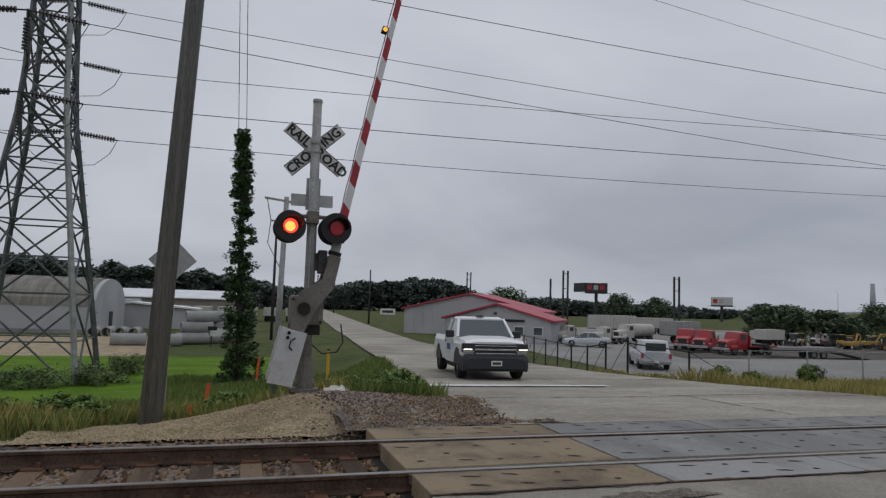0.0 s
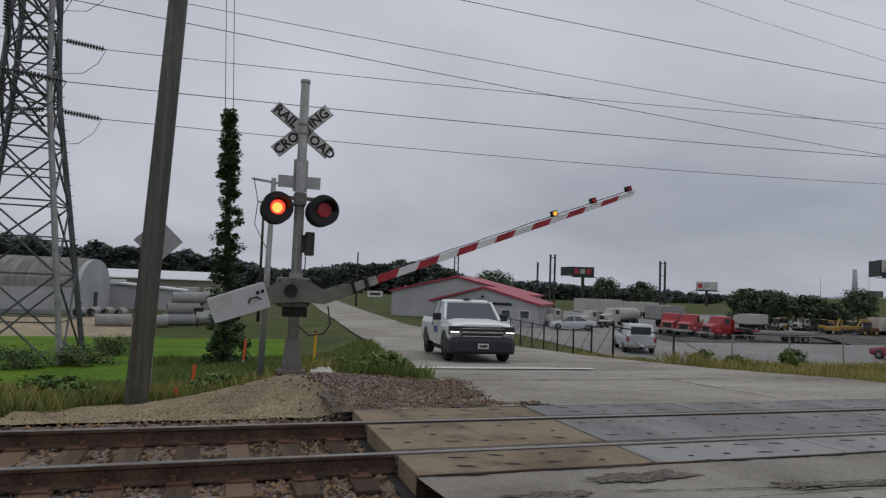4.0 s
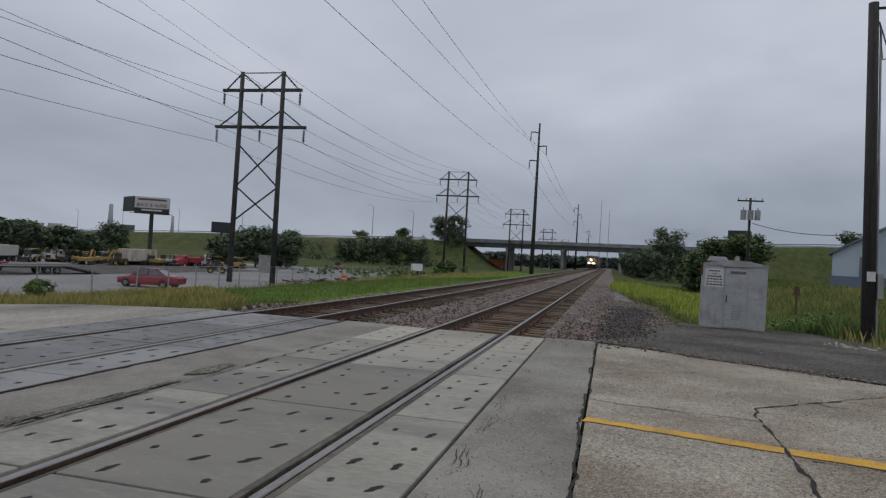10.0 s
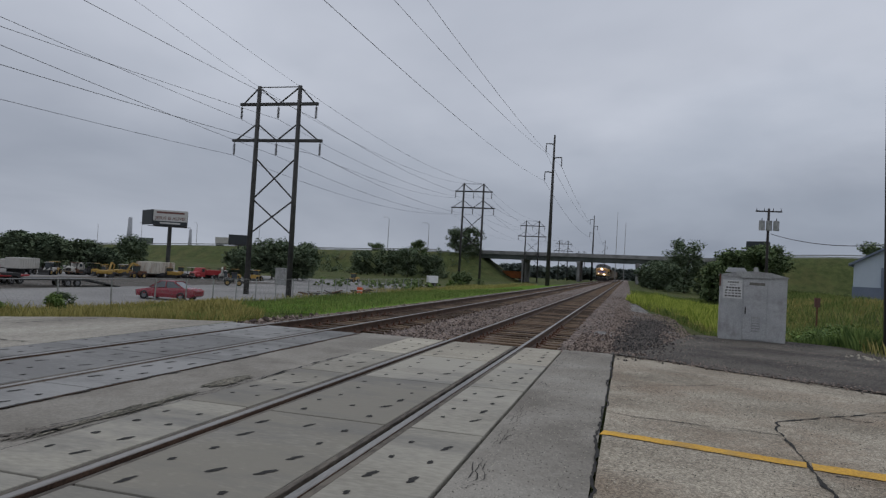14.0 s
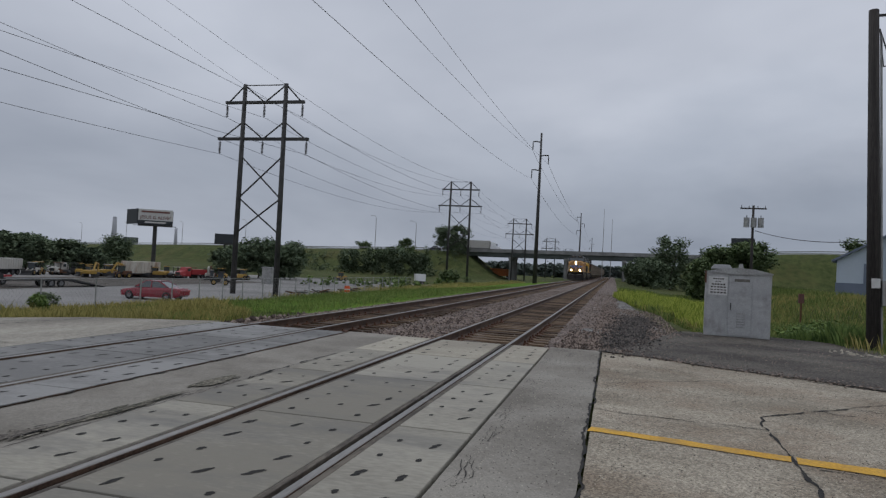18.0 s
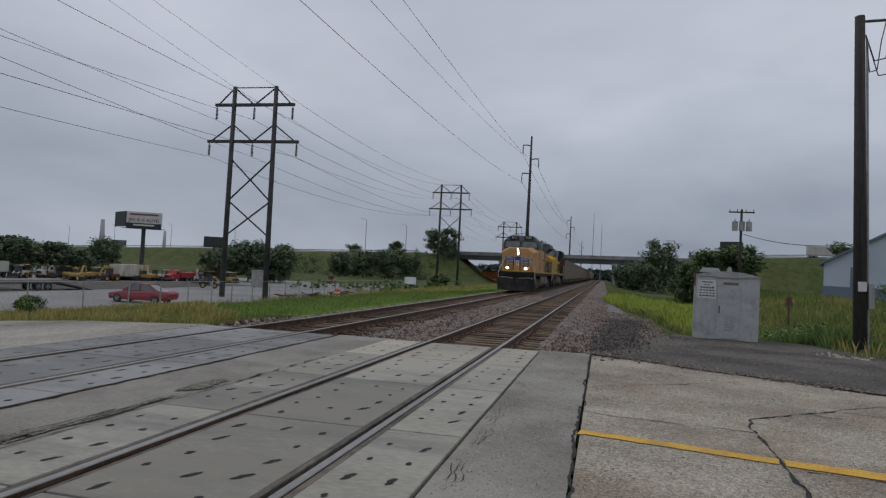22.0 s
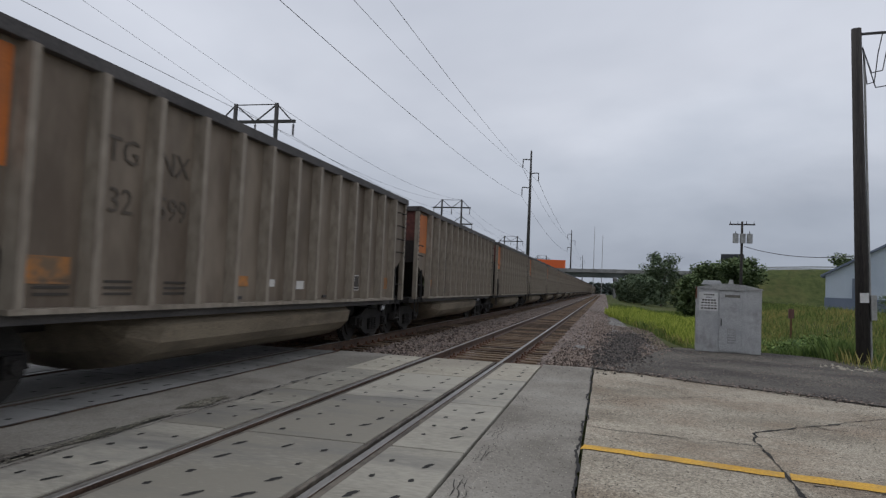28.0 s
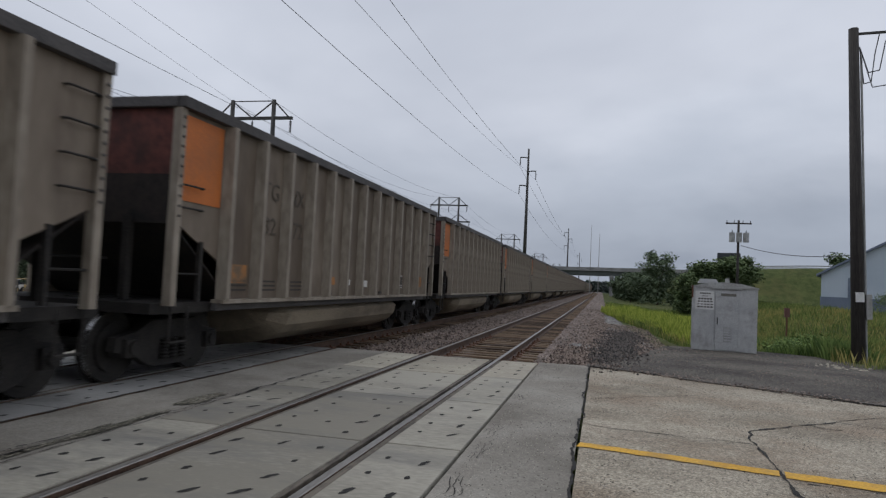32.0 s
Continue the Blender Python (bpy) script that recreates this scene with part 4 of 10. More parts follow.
# ---- crossing panels ----
def panel_mesh(length, width, material):
    b = box(0.014, length - 0.014, -width / 2, width / 2, -0.2, 0.0, bevel=0.012)
    return mesh_only(b, "panel", material)


def slot_disc_mesh(seed):
    """A lifting slot: a flat ragged disc with a chipped edge, the pocket's shade put into its dark colour."""
    rng = random.Random(seed)
    b = bmesh.new()
    n = 12
    ring = [b.verts.new(((0.062 + 0.012 * rng.uniform(-1, 1)) * math.cos(6.2832 * i / n), (0.024 + 0.008 * rng.uniform(-1, 1)) * math.sin(6.2832 * i / n), 0.0025)) for i in range(n)]
    b.faces.new(ring)
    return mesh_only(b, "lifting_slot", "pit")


SLOTS = [slot_disc_mesh(i) for i in range(4)]
STEP = 2.466


def crossing(label, y_rail, plain_look):
    owner = structure(new("crossing_" + label), "concrete grade-crossing panels with steel edges and lifting slots")
    owner.matrix_basis = pose(0, y_rail, 0)
    rows = ((-0.4525, 0.695, 0.0), (GAUGE / 2, GAUGE - 0.30, -0.004), (GAUGE + 0.4525, 0.695, 0.0))
    outer_slots = [(u, v) for u in (0.55, 1.0, 1.48, 1.94) for v in (-0.15, 0.18)]
    inner_slots = [(0.70, 0.41), (1.08, 0.32), (1.56, 0.33), (2.02, 0.41), (0.60, -0.01), (2.10, -0.01), (0.76, -0.35), (1.12, -0.36), (1.60, -0.35), (2.04, -0.36), (0.22, 0.36), (0.25, -0.34)]
    meshes = [(panel_mesh(STEP, w, plain_look), panel_mesh(STEP, w, "panel_tan" if label == "b" else "panel_pale")) for _, w, _ in rows]
    for r, (yc, w, z) in enumerate(rows):
        for i in range(5):
            x = 1.1 + STEP * i
            tan = (i == 0 and label == "b") or (i == 4 and label == "a")
            me = meshes[r][1] if tan else meshes[r][0]
            ob = share("panel", me, owner, pose(x, yc, z + random.uniform(-0.004, 0.003), random.uniform(-0.15, 0.15)))
            for u, v in (inner_slots if w > 1 else outer_slots):
                long = random.random() < 0.4
                m = pose(u + random.uniform(-0.03, 0.03), v + random.uniform(-0.015, 0.015), 0.001, 0, 0, random.uniform(-16, 2) - (random.uniform(6, 18) if long else 0))
                k = random.uniform(1.25, 1.6) if long else random.uniform(0.55, 0.8)
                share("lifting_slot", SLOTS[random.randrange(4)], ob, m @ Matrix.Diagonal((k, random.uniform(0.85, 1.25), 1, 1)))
    for yy, s in ((0.0, 1), (GAUGE, -1)):
        part("rubber_seal", box(1.1, 1.1 + 5 * STEP, yy - s * 0.070 - 0.030, yy - s * 0.070 + 0.030, -0.1, -0.008, bevel=0.008), "seal", owner, "worn dark rubber seal beside the rail")
        part("rubber_seal", box(1.1, 1.1 + 5 * STEP, yy + s * 0.122 - 0.024, yy + s * 0.122 + 0.024, -0.1, -0.010, bevel=0.008), "seal", owner, "worn dark rubber seal beside the rail")
    if label == "b":
        part("steel_edge", box(1.1, 1.1 + 5 * STEP, -0.83, -0.805, -0.19, 0.003), "rail_rust", owner)


crossing("a", RAIL_A, "panel")
crossing("b", RAIL_B, "panel_blue")


# ---- loose stones ----
def stones(name, spots, material, label):
    verts, faces = [], []
    base = [(1, 0, -0.3), (-0.3, 0.95, -0.3), (-0.4, -0.9, -0.2), (0.1, 0.15, 0.9), (0.6, 0.5, 0.4), (-0.75, 0.1, 0.35)]
    tris = [(0, 1, 4), (1, 5, 3), (4, 1, 3), (0, 4, 3), (0, 3, 2), (2, 3, 5), (2, 5, 1), (0, 2, 1)]
    for x, y, z, s in spots:
        k = len(verts)
        a = random.random() * 6.283
        ca, sa = math.cos(a), math.sin(a)
        sx, sy, sz = s * random.uniform(0.7, 1.2), s * random.uniform(0.7, 1.2), s * random.uniform(0.6, 1.0)
        for px, py, pz in base:
            px, py, pz = px * sx, py * sy, pz * sz
            verts.append((x + px * ca - py * sa, y + px * sa + py * ca, z + pz))
        faces += [tuple(k + i for i in t) for t in tris]
    tagged(pydata(name, verts, faces, material), label, "stones", kind="stuff")


def bed_z(y):
    return curve_at([(-3.3, -0.75), (-1.7, -0.27), (-1.15, -0.21), (2.6, -0.21), (3.2, -0.26), (3.9, -0.22), (6.9, -0.21), (7.5, -0.27), (9.0, -0.78)], y)


spots = []
for _ in range(9000):
    x = 13.6 + 45 * random.random() ** 2.2
    y = random.choice((random.uniform(-2.9, -0.9), random.uniform(2.0, 3.9), random.uniform(-0.9, 2.2), random.uniform(2.0, 3.9), random.uniform(-2.9, -0.9), random.uniform(6.2, 8.2)))
    s = random.uniform(0.022, 0.05)
    inside = -0.5 < y < 2.0 or 3.9 < y < 6.2
    spots.append((x, y, bed_z(y) + (0.0 if inside else 0.018), s * (0.75 if inside else 1)))
for _ in range(3600):
    x = 1.0 - 11 * random.random() ** 1.4
    y = random.choice((random.uniform(4.3, 5.7), random.uniform(6.0, 8.3), random.uniform(2.4, 4.2)))
    spots.append((x, y, bed_z(y) + 0.012, random.uniform(0.022, 0.05)))
for _ in range(90):
    x, y = random.gauss(17.3, 1.0), random.gauss(7.75, 0.22)
    spots.append((x, y, bed_z(y) + 0.06, random.uniform(0.05, 0.13)))
stones("ballast_stones", [q for q in spots if q[0] > 5], "stone", "loose grey and brown ballast stones")
for _ in range(5000):
    x, y = 1.0 - 11 * random.random() ** 1.3, random.uniform(2.6, 7.0)
    spots.append((x, y, bed_z(y) + 0.004, random.uniform(0.016, 0.04)))
stones("track_stones", [q for q in spots if q[0] < 5], "brown_stone", "loose tan and brown track stones")
def heap(x, y):
    """Low heap of gravel round the signal's foot."""
    return 0.13 * math.exp(-((x - 0.9) / 1.5) ** 2 - ((y - 9.0) / 0.9) ** 2)


spots = []
for _ in range(15000):
    x = random.gauss(1.7, 1.2)
    y = random.gauss(8.3, 1.0)
    if not (6.75 < y < 10.9 and -2.5 < x < 3.9) or random.random() < 0.985 * smooth01((1.5 - x) / 0.9):
        continue
    spots.append((x, y, max(earth(x, y), bed_z(y) if x < 1.06 and y < 9 else -9) + 0.02 + heap(x, y), random.uniform(0.016, 0.05)))
stones("loose_stones", spots, "dark_stone", "dark and pale crushed stone heaped round the signal base")
spots = []
for _ in range(14000):
    x, y = random.uniform(-3.4, 1.2), random.gauss(8.7, 0.8)
    if 7.0 < y < 10.4:
        spots.append((x, y, max(earth(x, y), bed_z(y) if y < 9 else -9) + 0.045 + heap(x, y) * 0.7, random.uniform(0.008, 0.026)))
stones("sand_pebbles", spots, "pebble", "tan pebbles and sandy gravel")
ribbon("sand_mound", steps((7.15, 10.4, 0.2)), lambda y: -3.4 + 0.5 * (y - 7) + 0.3 * noise.noise((y * 2, 0, 3)), lambda y: 1.3 - 0.15 * (y - 7) + 0.3 * noise.noise((y * 2, 0, 8)),
       lambda x, y: max(earth(x, y), bed_z(y) if y < 9 else -9) + 0.035 + heap(x, y) * 0.7 + 0.03 * noise.noise((x * 2.5, y * 2.5, 2)), "sand", "tan sandy gravel mound", 26)
ribbon("gravel_apron", steps((6.66, 9.3, 0.2)), lambda y: 0.9 + 0.2 * noise.noise((y * 2, 0, 3)), lambda y: 3.0 + (y - 6.66) * 0.22 + 0.5 * noise.noise((y * 1.7, 3, 3)) + max(0, 7.3 - y) * 1.6,
       lambda x, y: earth(x, y) * 0.3 + 0.03 + 0.5 * heap(x, y) + 0.045 * noise.noise((x * 2.5, y * 2.5, 6)), "dirt", "dark stony gravel spilling onto the road", 14)

spots = []
for _ in range(6000):
    x, y = random.uniform(1.0, 4.6), random.uniform(6.7, 9.6)
    if x < 3.0 + (y - 6.66) * 0.22 + max(0, 7.3 - y) * 1.6 + 0.25 * random.random():
        spots.append((x, y, earth(x, y) * 0.3 + 0.035 + 0.5 * heap(x, y) + 0.045 * noise.noise((x * 2.5, y * 2.5, 6)), random.uniform(0.008, 0.024)))
stones("apron_gravel", spots, "brown_stone", "fine brown gravel crusted on the road edge")
spots = []
for _ in range(11000):
    x = 13.8 + 26 * random.random() ** 1.6
    y = random.uniform(-4.4, -1.5)
    if y > -2.3 - 0.25 * (x - 13.8) or random.random() < 0.15:
        spots.append((x, y, max(earth(x, y) + 0.05, bed_z(y) if y > -3.2 else -9) + 0.015, random.uniform(0.014, 0.045)))
oily = []
for _ in range(3400):
    u = random.random()
    x = 14.2 + 11.0 * u + random.gauss(0, 0.7)
    y = -2.2 - 0.7 * u + random.gauss(0, 0.30) + 0.25 * noise.noise((x * 0.9, 0, 4))
    if y < -1.75:
        oily.append((x, y, max(earth(x, y) + 0.05, bed_z(y) if y > -3.2 else -9, -0.03) + 0.03, random.uniform(0.012, 0.045)))
for _ in range(2500):
    x, y = random.uniform(13.65, 18.5), random.uniform(-2.4, -0.85)
    spots.append((x, y, max(earth(x, y) + 0.05, bed_z(y), -0.3) + random.uniform(0.02, 0.07), random.uniform(0.018, 0.045)))
stones("oily_stones", oily, "oily_stone", "oil-blackened stones where the gravel meets the pavement")
stones("shoulder_stones", spots, "stone", "loose grey stones on the gravel shoulder")

spots = []
for _ in range(15000):
    x, y = random.uniform(2.5, 13.2), random.uniform(-8.5, -1.9)
    if noise.noise((x * 0.9, y * 0.9, 4)) > -0.25 + 0.4 * random.random() - 0.2:
        spots.append((x, y, -0.012 + 0.01 * noise.noise((x * 0.7, y * 0.7, 1)), random.uniform(0.004, 0.010)))
for _ in range(3500):
    x, y = random.uniform(2.0, 13.4), random.uniform(-1.75, -0.9)
    spots.append((x, y, -0.012 + 0.006 * noise.noise((x, y, 3)), random.uniform(0.004, 0.008)))
stones("pavement_grit", spots, "grit", "exposed aggregate and grit in the old pavement")
spots = []
for _ in range(2200):
    x, y = random.uniform(12.8, 20.5), random.uniform(-9.5, -1.9)
    spots.append((x, y, 0.008 - 0.10 * smooth01((x - 14) / 6) + 0.02 * noise.noise((x * 0.8, y * 0.8, 7)) * smooth01((x - 13.6) / 1.5) + 0.002, random.uniform(0.006, 0.017)))
for _ in range(900):
    y = random.uniform(-9.0, -2.0)
    x = 13.55 + 0.55 * (y + 1.8) + random.gauss(0.1, 0.2)
    spots.append((x, y, 0.008, random.uniform(0.008, 0.026)))
stones("apron_grit", spots, "dark_stone", "crumbled asphalt grit on the apron")
stones("concrete_rubble", [(random.gauss(17.6, 0.35), random.gauss(-7.5, 0.3), -0.07, random.uniform(0.03, 0.09)) for _ in range(40)], "panel_pale", "small heap of pale broken concrete")

# ---- power lines ----
def h_frame(m, label):
    """A two-post transmission structure with two braced crossarms, arms along y."""
    t = thing("transmission_structure", m, label, "pylon", "transmission structures")
    for s in (-1, 1):
        b = rod((0, s * 2.19, -1.8), (0, s * 2.09, 19.5), 0.26, 0.19, 10)
        part("post", b, "corten", t, smooth=True)
    for z, half in ((14.4, 4.6), (17.8, 4.0)):
        arm = part("crossarm", box(-0.13, 0.13, -half, half, z - 0.13, z + 0.13), "corten", t)
        b = None
        for s in (-1, 1):
            b = rod((0, s * half * 0.93, z), (0, s * 2.1, z + 1.6), 0.07, n=6, bm=b)
            b = rod((0, s * 2.1, z + 1.6), (0, 0, z), 0.07, n=6, bm=b)
        part("arm_brace", b, "corten", t)
        for y in (-half * 0.96, 0.0, half * 0.96):
            b = rod((0, y, z - 0.1), (0, y, z - 1.4), 0.03, n=6)
            for i in range(8):
                disc((0, y, z - 0.35 - 0.13 * i), (0, 0, 1), 0.115, 0.06, 8, b)
            part("insulator_string", b, "insulator", t)
    part("top_tie", rod((0, -2.09, 19.4), (0, 2.09, 19.4), 0.05, n=6), "corten", t)
    for z0, z1 in ((12.8, 8.9), (8.9, 5.7)):
        b = rod((0, -2.1, z0), (0, 2.14, z1), 0.075, n=6)
        rod((0, 2.1, z0), (0, -2.14, z1), 0.075, n=6, bm=b)
        part("cross_brace", b, "corten", t)
    return t


H_PLACES = [(55.5, 29.9, -2.1, 1.0), (135.3, 29.5, -0.4, 1.02), (217.0, 28.3, -1.5, 1.0), (330.0, 28.5, -2.0, 1.0), (470.0, 29.0, -2.0, 1.0)]
first_h = h_frame(pose(*H_PLACES[0][:3]), "dark steel two-post power structure with braced crossarms")
for x, y, z, k in H_PLACES[1:]:
    copy_thing(first_h, pose(x, y, z))


ARMS = {-1: (10.6, 13.6, 16.6), 1: (10.9, 14.15, 17.05)}


def lattice_tower():
    cx, cy, z0 = -8.3, 28.05, -2.0
    t = thing("lattice_tower", pose(cx, cy, z0), "grey steel lattice power tower with strain insulators", "pylon")
    half = [(0.0, 2.15), (3.6, 1.72), (6.4, 1.38), (8.8, 1.08), (10.6, 0.86), (12.2, 0.76), (13.8, 0.70), (15.4, 0.66), (17.0, 0.62), (19.0, 0.58), (24.0, 0.3)]

    def corner(i, k):
        z, h = half[i]
        sx, sy = ((-1, -1), (1, -1), (1, 1), (-1, 1))[k % 4]
        return (sx * h, sy * h, z)

    for k in range(4):
        for i in range(len(half) - 1):
            # the near right leg is paler, the other three darker
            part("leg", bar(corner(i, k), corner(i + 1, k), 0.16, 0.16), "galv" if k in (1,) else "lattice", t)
    for k in range(4):
        for i in range(len(half) - 1):
            part("brace", rod(corner(i, k), corner(i + 1, k + 1), 0.042, n=5), "lattice", t)
            part("brace", rod(corner(i, k + 1), corner(i + 1, k), 0.042, n=5), "lattice", t)
            part("brace", rod(corner(i + 1, k), corner(i + 1, k + 1), 0.036, n=5), "lattice", t)
            mid = [tuple((Vector(corner(i, q)) + Vector(corner(i + 1, q))) / 2) for q in (k, k + 1)]
            if i < 4:
                part("brace", rod(mid[0], mid[1], 0.03, n=5), "lattice", t)
    # arms toward both sides, with strain strings along the line
    for level in range(3):
        for s in (-1, 1):
            z, reach = ARMS[s][level], 3.6
            tip = (0, s * reach, z + 0.1)
            b = None
            for sx in (-0.7, 0.7):
                b = rod((sx, s * 0.7, z), tip, 0.055, n=6, bm=b)
                rod((sx, s * 0.7, z - 1.2 if s < 0 else z + 1.3), tip, 0.05, n=6, bm=b)
            part("arm", b, "lattice", t)
            for d in (-1, 1):
                b = rod(tip, (d * 2.0, s * reach, z - 0.12), 0.03, n=6)
                for i in range(13):
                    f = 0.2 + 0.06 * i
                    disc((d * 2.0 * f, s * reach, z + 0.1 - 0.22 * f), (1, 0, -0.1), 0.12, 0.05, 8, b)
                part("strain_string", b, "insulator", t)
            b = rod(tip, (0, s * reach, z - 1.5), 0.02, n=6)
            for i in range(10):
                disc((0, s * reach, z - 0.25 - 0.12 * i), (0, 0, 1), 0.11, 0.05, 8, b)
            part("jumper_string", b, "insulator", t)
            pts = [(2.0, s * reach, z - 0.12), (1.7, s * reach, z - 0.8), (1.1, s * reach, z - 1.35), (0, s * reach, z - 1.5), (-1.1, s * reach, z - 1.35), (-1.7, s * reach, z - 0.8), (-2.0, s * reach, z - 0.12)]
            part("jumper", pipe_run(pts, 0.014, 5), "wire", t)
    pegs(t)
    return cx, cy, z0


def pegs(t):
    me = mesh_only(rod((0, 0, 0), (0.2, 0, 0), 0.014, n=4), "step_peg", "lattice")
    for i in range(22):
        z = 1.5 + 0.45 * i
        h = float(np.interp(z, [0, 3.6, 6.4, 8.8, 10.6, 14], [2.15, 1.72, 1.38, 1.08, 0.86, 0.7]))
        share("step_peg", me, t, pose(h, h, z))


LX, LY, LZ = lattice_tower()


def span(name, p, q, sag, r=0.02, label="thin dark overhead power wire", n=14, bm=None):
    pts = []
    for i in range(n + 1):
        s = i / n
        pts.append((p[0] + (q[0] - p[0]) * s, p[1] + (q[1] - p[1]) * s, p[2] + (q[2] - p[2]) * s - 4 * sag * s * (1 - s)))
    k = 5
    verts, faces = [], []
    d = Vector((q[0] - p[0], q[1] - p[1], 0)).normalized()
    side = Vector((-d.y, d.x, 0))
    for c in pts:
        for j in range(k):
            a = 2 * math.pi * j / k
            o = side * (r * math.cos(a)) + Vector((0, 0, r * math.sin(a)))
            verts.append((c[0] + o.x, c[1] + o.y, c[2] + o.z))
    for i in range(len(pts) - 1):
        faces += [(i * k + j, i * k + (j + 1) % k, (i + 1) * k + (j + 1) % k, (i + 1) * k + j) for j in range(k)]
    return tagged(pydata(name, verts, faces, "wire"), label, "wire", "overhead wires")


def line_points(i):
    x, y, z, k = H_PLACES[i]
    return [(x, y + dy, z + dz) for dz, half in ((13.0, 4.4), (16.4, 3.85)) for dy in (-half, 0, half)] + [(x, y - 2.09, z + 19.4), (x, y + 2.09, z + 19.4)]


start = [(LX + 2, LY + s * r, LZ + z - 0.12) for z, s, r in ((10.6, -1, 3.6), (13.6, -1, 3.6), (10.9, 1, 3.6), (16.6, -1, 3.6), (14.15, 1, 3.6), (17.05, 1, 3.6))] + [(LX, LY - 0.3, LZ + 24), (LX, LY + 0.3, LZ + 24)]
for a, c in zip(start, line_points(0)):
    span("power_wire", a, c, 0.35, 0.011 if a[2] > 20 else 0.016)
for i in range(4):
    for a, c in zip(line_points(i), line_points(i + 1)):
        span("power_wire", a, c, 1.6, 0.016)
for a in start[:6]:
    span("power_wire", (a[0] - 4, a[1], a[2]), (a[0] - 90, a[1] + 4, a[2] + 4), 1.2, 0.013)


def davit_pole(m, h, label):
    """A tall single pole with three short davit arms."""
    t = thing("steel_power_pole", m, label, "power pole", "single-pole line")
    part("shaft", rod((0, 0, -0.5), (0, 0, h), 0.36, 0.14, 12), "corten", t, smooth=True)
    for z, s in ((h - 1.5, 1), (h - 3.7, -1), (h - 6.0, 1)):
        part("davit_arm", pipe_run([(0, 0, z), (0, s * 0.7, z + 0.12), (0, s * 1.3, z + 0.1)], 0.09, 8), "corten", t)
        b = rod((0, s * 1.25, z + 0.1), (0, s * 1.3, z - 1.3), 0.05, n=6)
        for i in range(7):
            disc((0, s * 1.27, z - 0.2 - 0.15 * i), (0, 0, 1), 0.1, 0.06, 8, b)
        part("insulator_string", b, "insulator", t)
    return t


D_PLACES = [(106.3, 10.1, -0.7, 24.0), (229.7, 9.6, -0.5, 22.0), (400.0, 11.3, -1.0, 23.0)]
for x, y, z, h in D_PLACES:
    davit_pole(pose(x, y, z), h, "tall dark single-shaft power pole with davit arms")

# ---- leaning timber pole beside the far track ----
wood = thing("utility_pole", pose(-1.80, 9.27, -0.45), "leaning weathered grey timber utility pole", "utility pole")
TOP = (0.62, 0.05, 15.6)
part("shaft", rod((0, 0, -0.4), TOP, 0.175, 0.11, 16), "wood_pole", wood, smooth=True)
part("crossarm", bar((0.58, -1.2, 15.0), (0.58, 1.2, 15.0), 0.1, 0.13), "wood_pole", wood)
for dy, dz in ((-1.1, 15.2), (0.0, 15.75), (1.1, 15.2)):
    part("pin_insulator", rod((0.58, dy, dz - 0.12), (0.58, dy, dz + 0.12), 0.06, 0.035, 8), "insulator", wood)


def davit_points(i):
    x, y, z, h = D_PLACES[i]
    return [(x, y + s * 1.3, z + hh) for s, hh in ((1, h - 2.8), (-1, h - 5.0), (1, h - 7.3))]


pole_top = [(-1.16, 9.27 + 1.1, 14.8), (-1.16, 9.27 - 1.1, 14.8), (-1.3, 9.2, 11.2)]
WEST = [(-90, 9.5, 17.0), (-90, 8.5, 17.0), (-90, 9.2, 14.0)]
for a, c, w in zip(pole_top, davit_points(0), WEST):
    span("power_wire", a, c, 1.2, 0.0135)
    span("power_wire", a, w, 1.0, 0.0135)
for i in range(2):
    for a, c in zip(davit_points(i), davit_points(i + 1)):
        span("power_wire", a, c, 1.6, 0.022)


def small_pole(m, h, r, label, arm=2.2, material="dark_pole", transformers=0, crossarm=True):
    t = thing("utility_pole", m, label, "utility pole")
    part("shaft", rod((0, 0, -0.4), (0, 0, h), r, r * 0.7, 12), material, t, smooth=True)
    if crossarm:
        part("crossarm", box(-0.06, 0.06, -arm / 2, arm / 2, h - 0.35, h - 0.22), material, t)
        for dy in (-arm / 2 + 0.1, -arm / 6, arm / 6, arm / 2 - 0.1):
            part("pin_insulator", rod((0, dy, h - 0.22), (0, dy, h + 0.02), 0.04, 0.025, 6), "insulator", t)
    for i in range(transformers):
        dy = (i - (transformers - 1) / 2) * 0.62
        can = part("transformer", rod((-0.35, dy, h - 2.1), (-0.35, dy, h - 1.2), 0.26, 0.26, 12), "galv", t, "grey pole-mounted transformer can")
        part("bushing", rod((-0.35, dy, h - 1.2), (-0.35, dy, h - 0.95), 0.05, 0.03, 6), "insulator", can)
    return t


near_pole = small_pole(pose(19.54, -8.53, -0.5, -1.7), 9.25, 0.17, "dark creosoted timber pole with a meter box and hanging service wires", crossarm=False)
part("meter_box", box(-0.14, 0.14, -0.30, -0.16, 1.55, 2.2, bevel=0.015), "galv", near_pole, "grey meter box")
part("tag", box(-0.185, -0.165, -0.1, 0.1, 2.0, 2.25), "white_sign", near_pole)
part("conduit", rod((0.02, -0.2, 0.1), (0.02, -0.18, 8.6), 0.03, n=8), "galv", near_pole)
part("bracket_arm", bar((0, 0, 9.1), (0, -1.1, 9.12), 0.05, 0.06), "corten", near_pole)
for k, (dy, dz) in enumerate(((-0.5, 8.1), (-0.75, 8.4), (-0.95, 8.0))):
    part("drip_loop", pipe_run([(0, -0.14, 8.75), (0, dy * 0.45, dz - 0.35), (0, dy * 0.8, dz - 0.3), (0, dy, dz + 0.45), (0, dy - 0.12, 9.1)], 0.014, 5), "wire", near_pole)
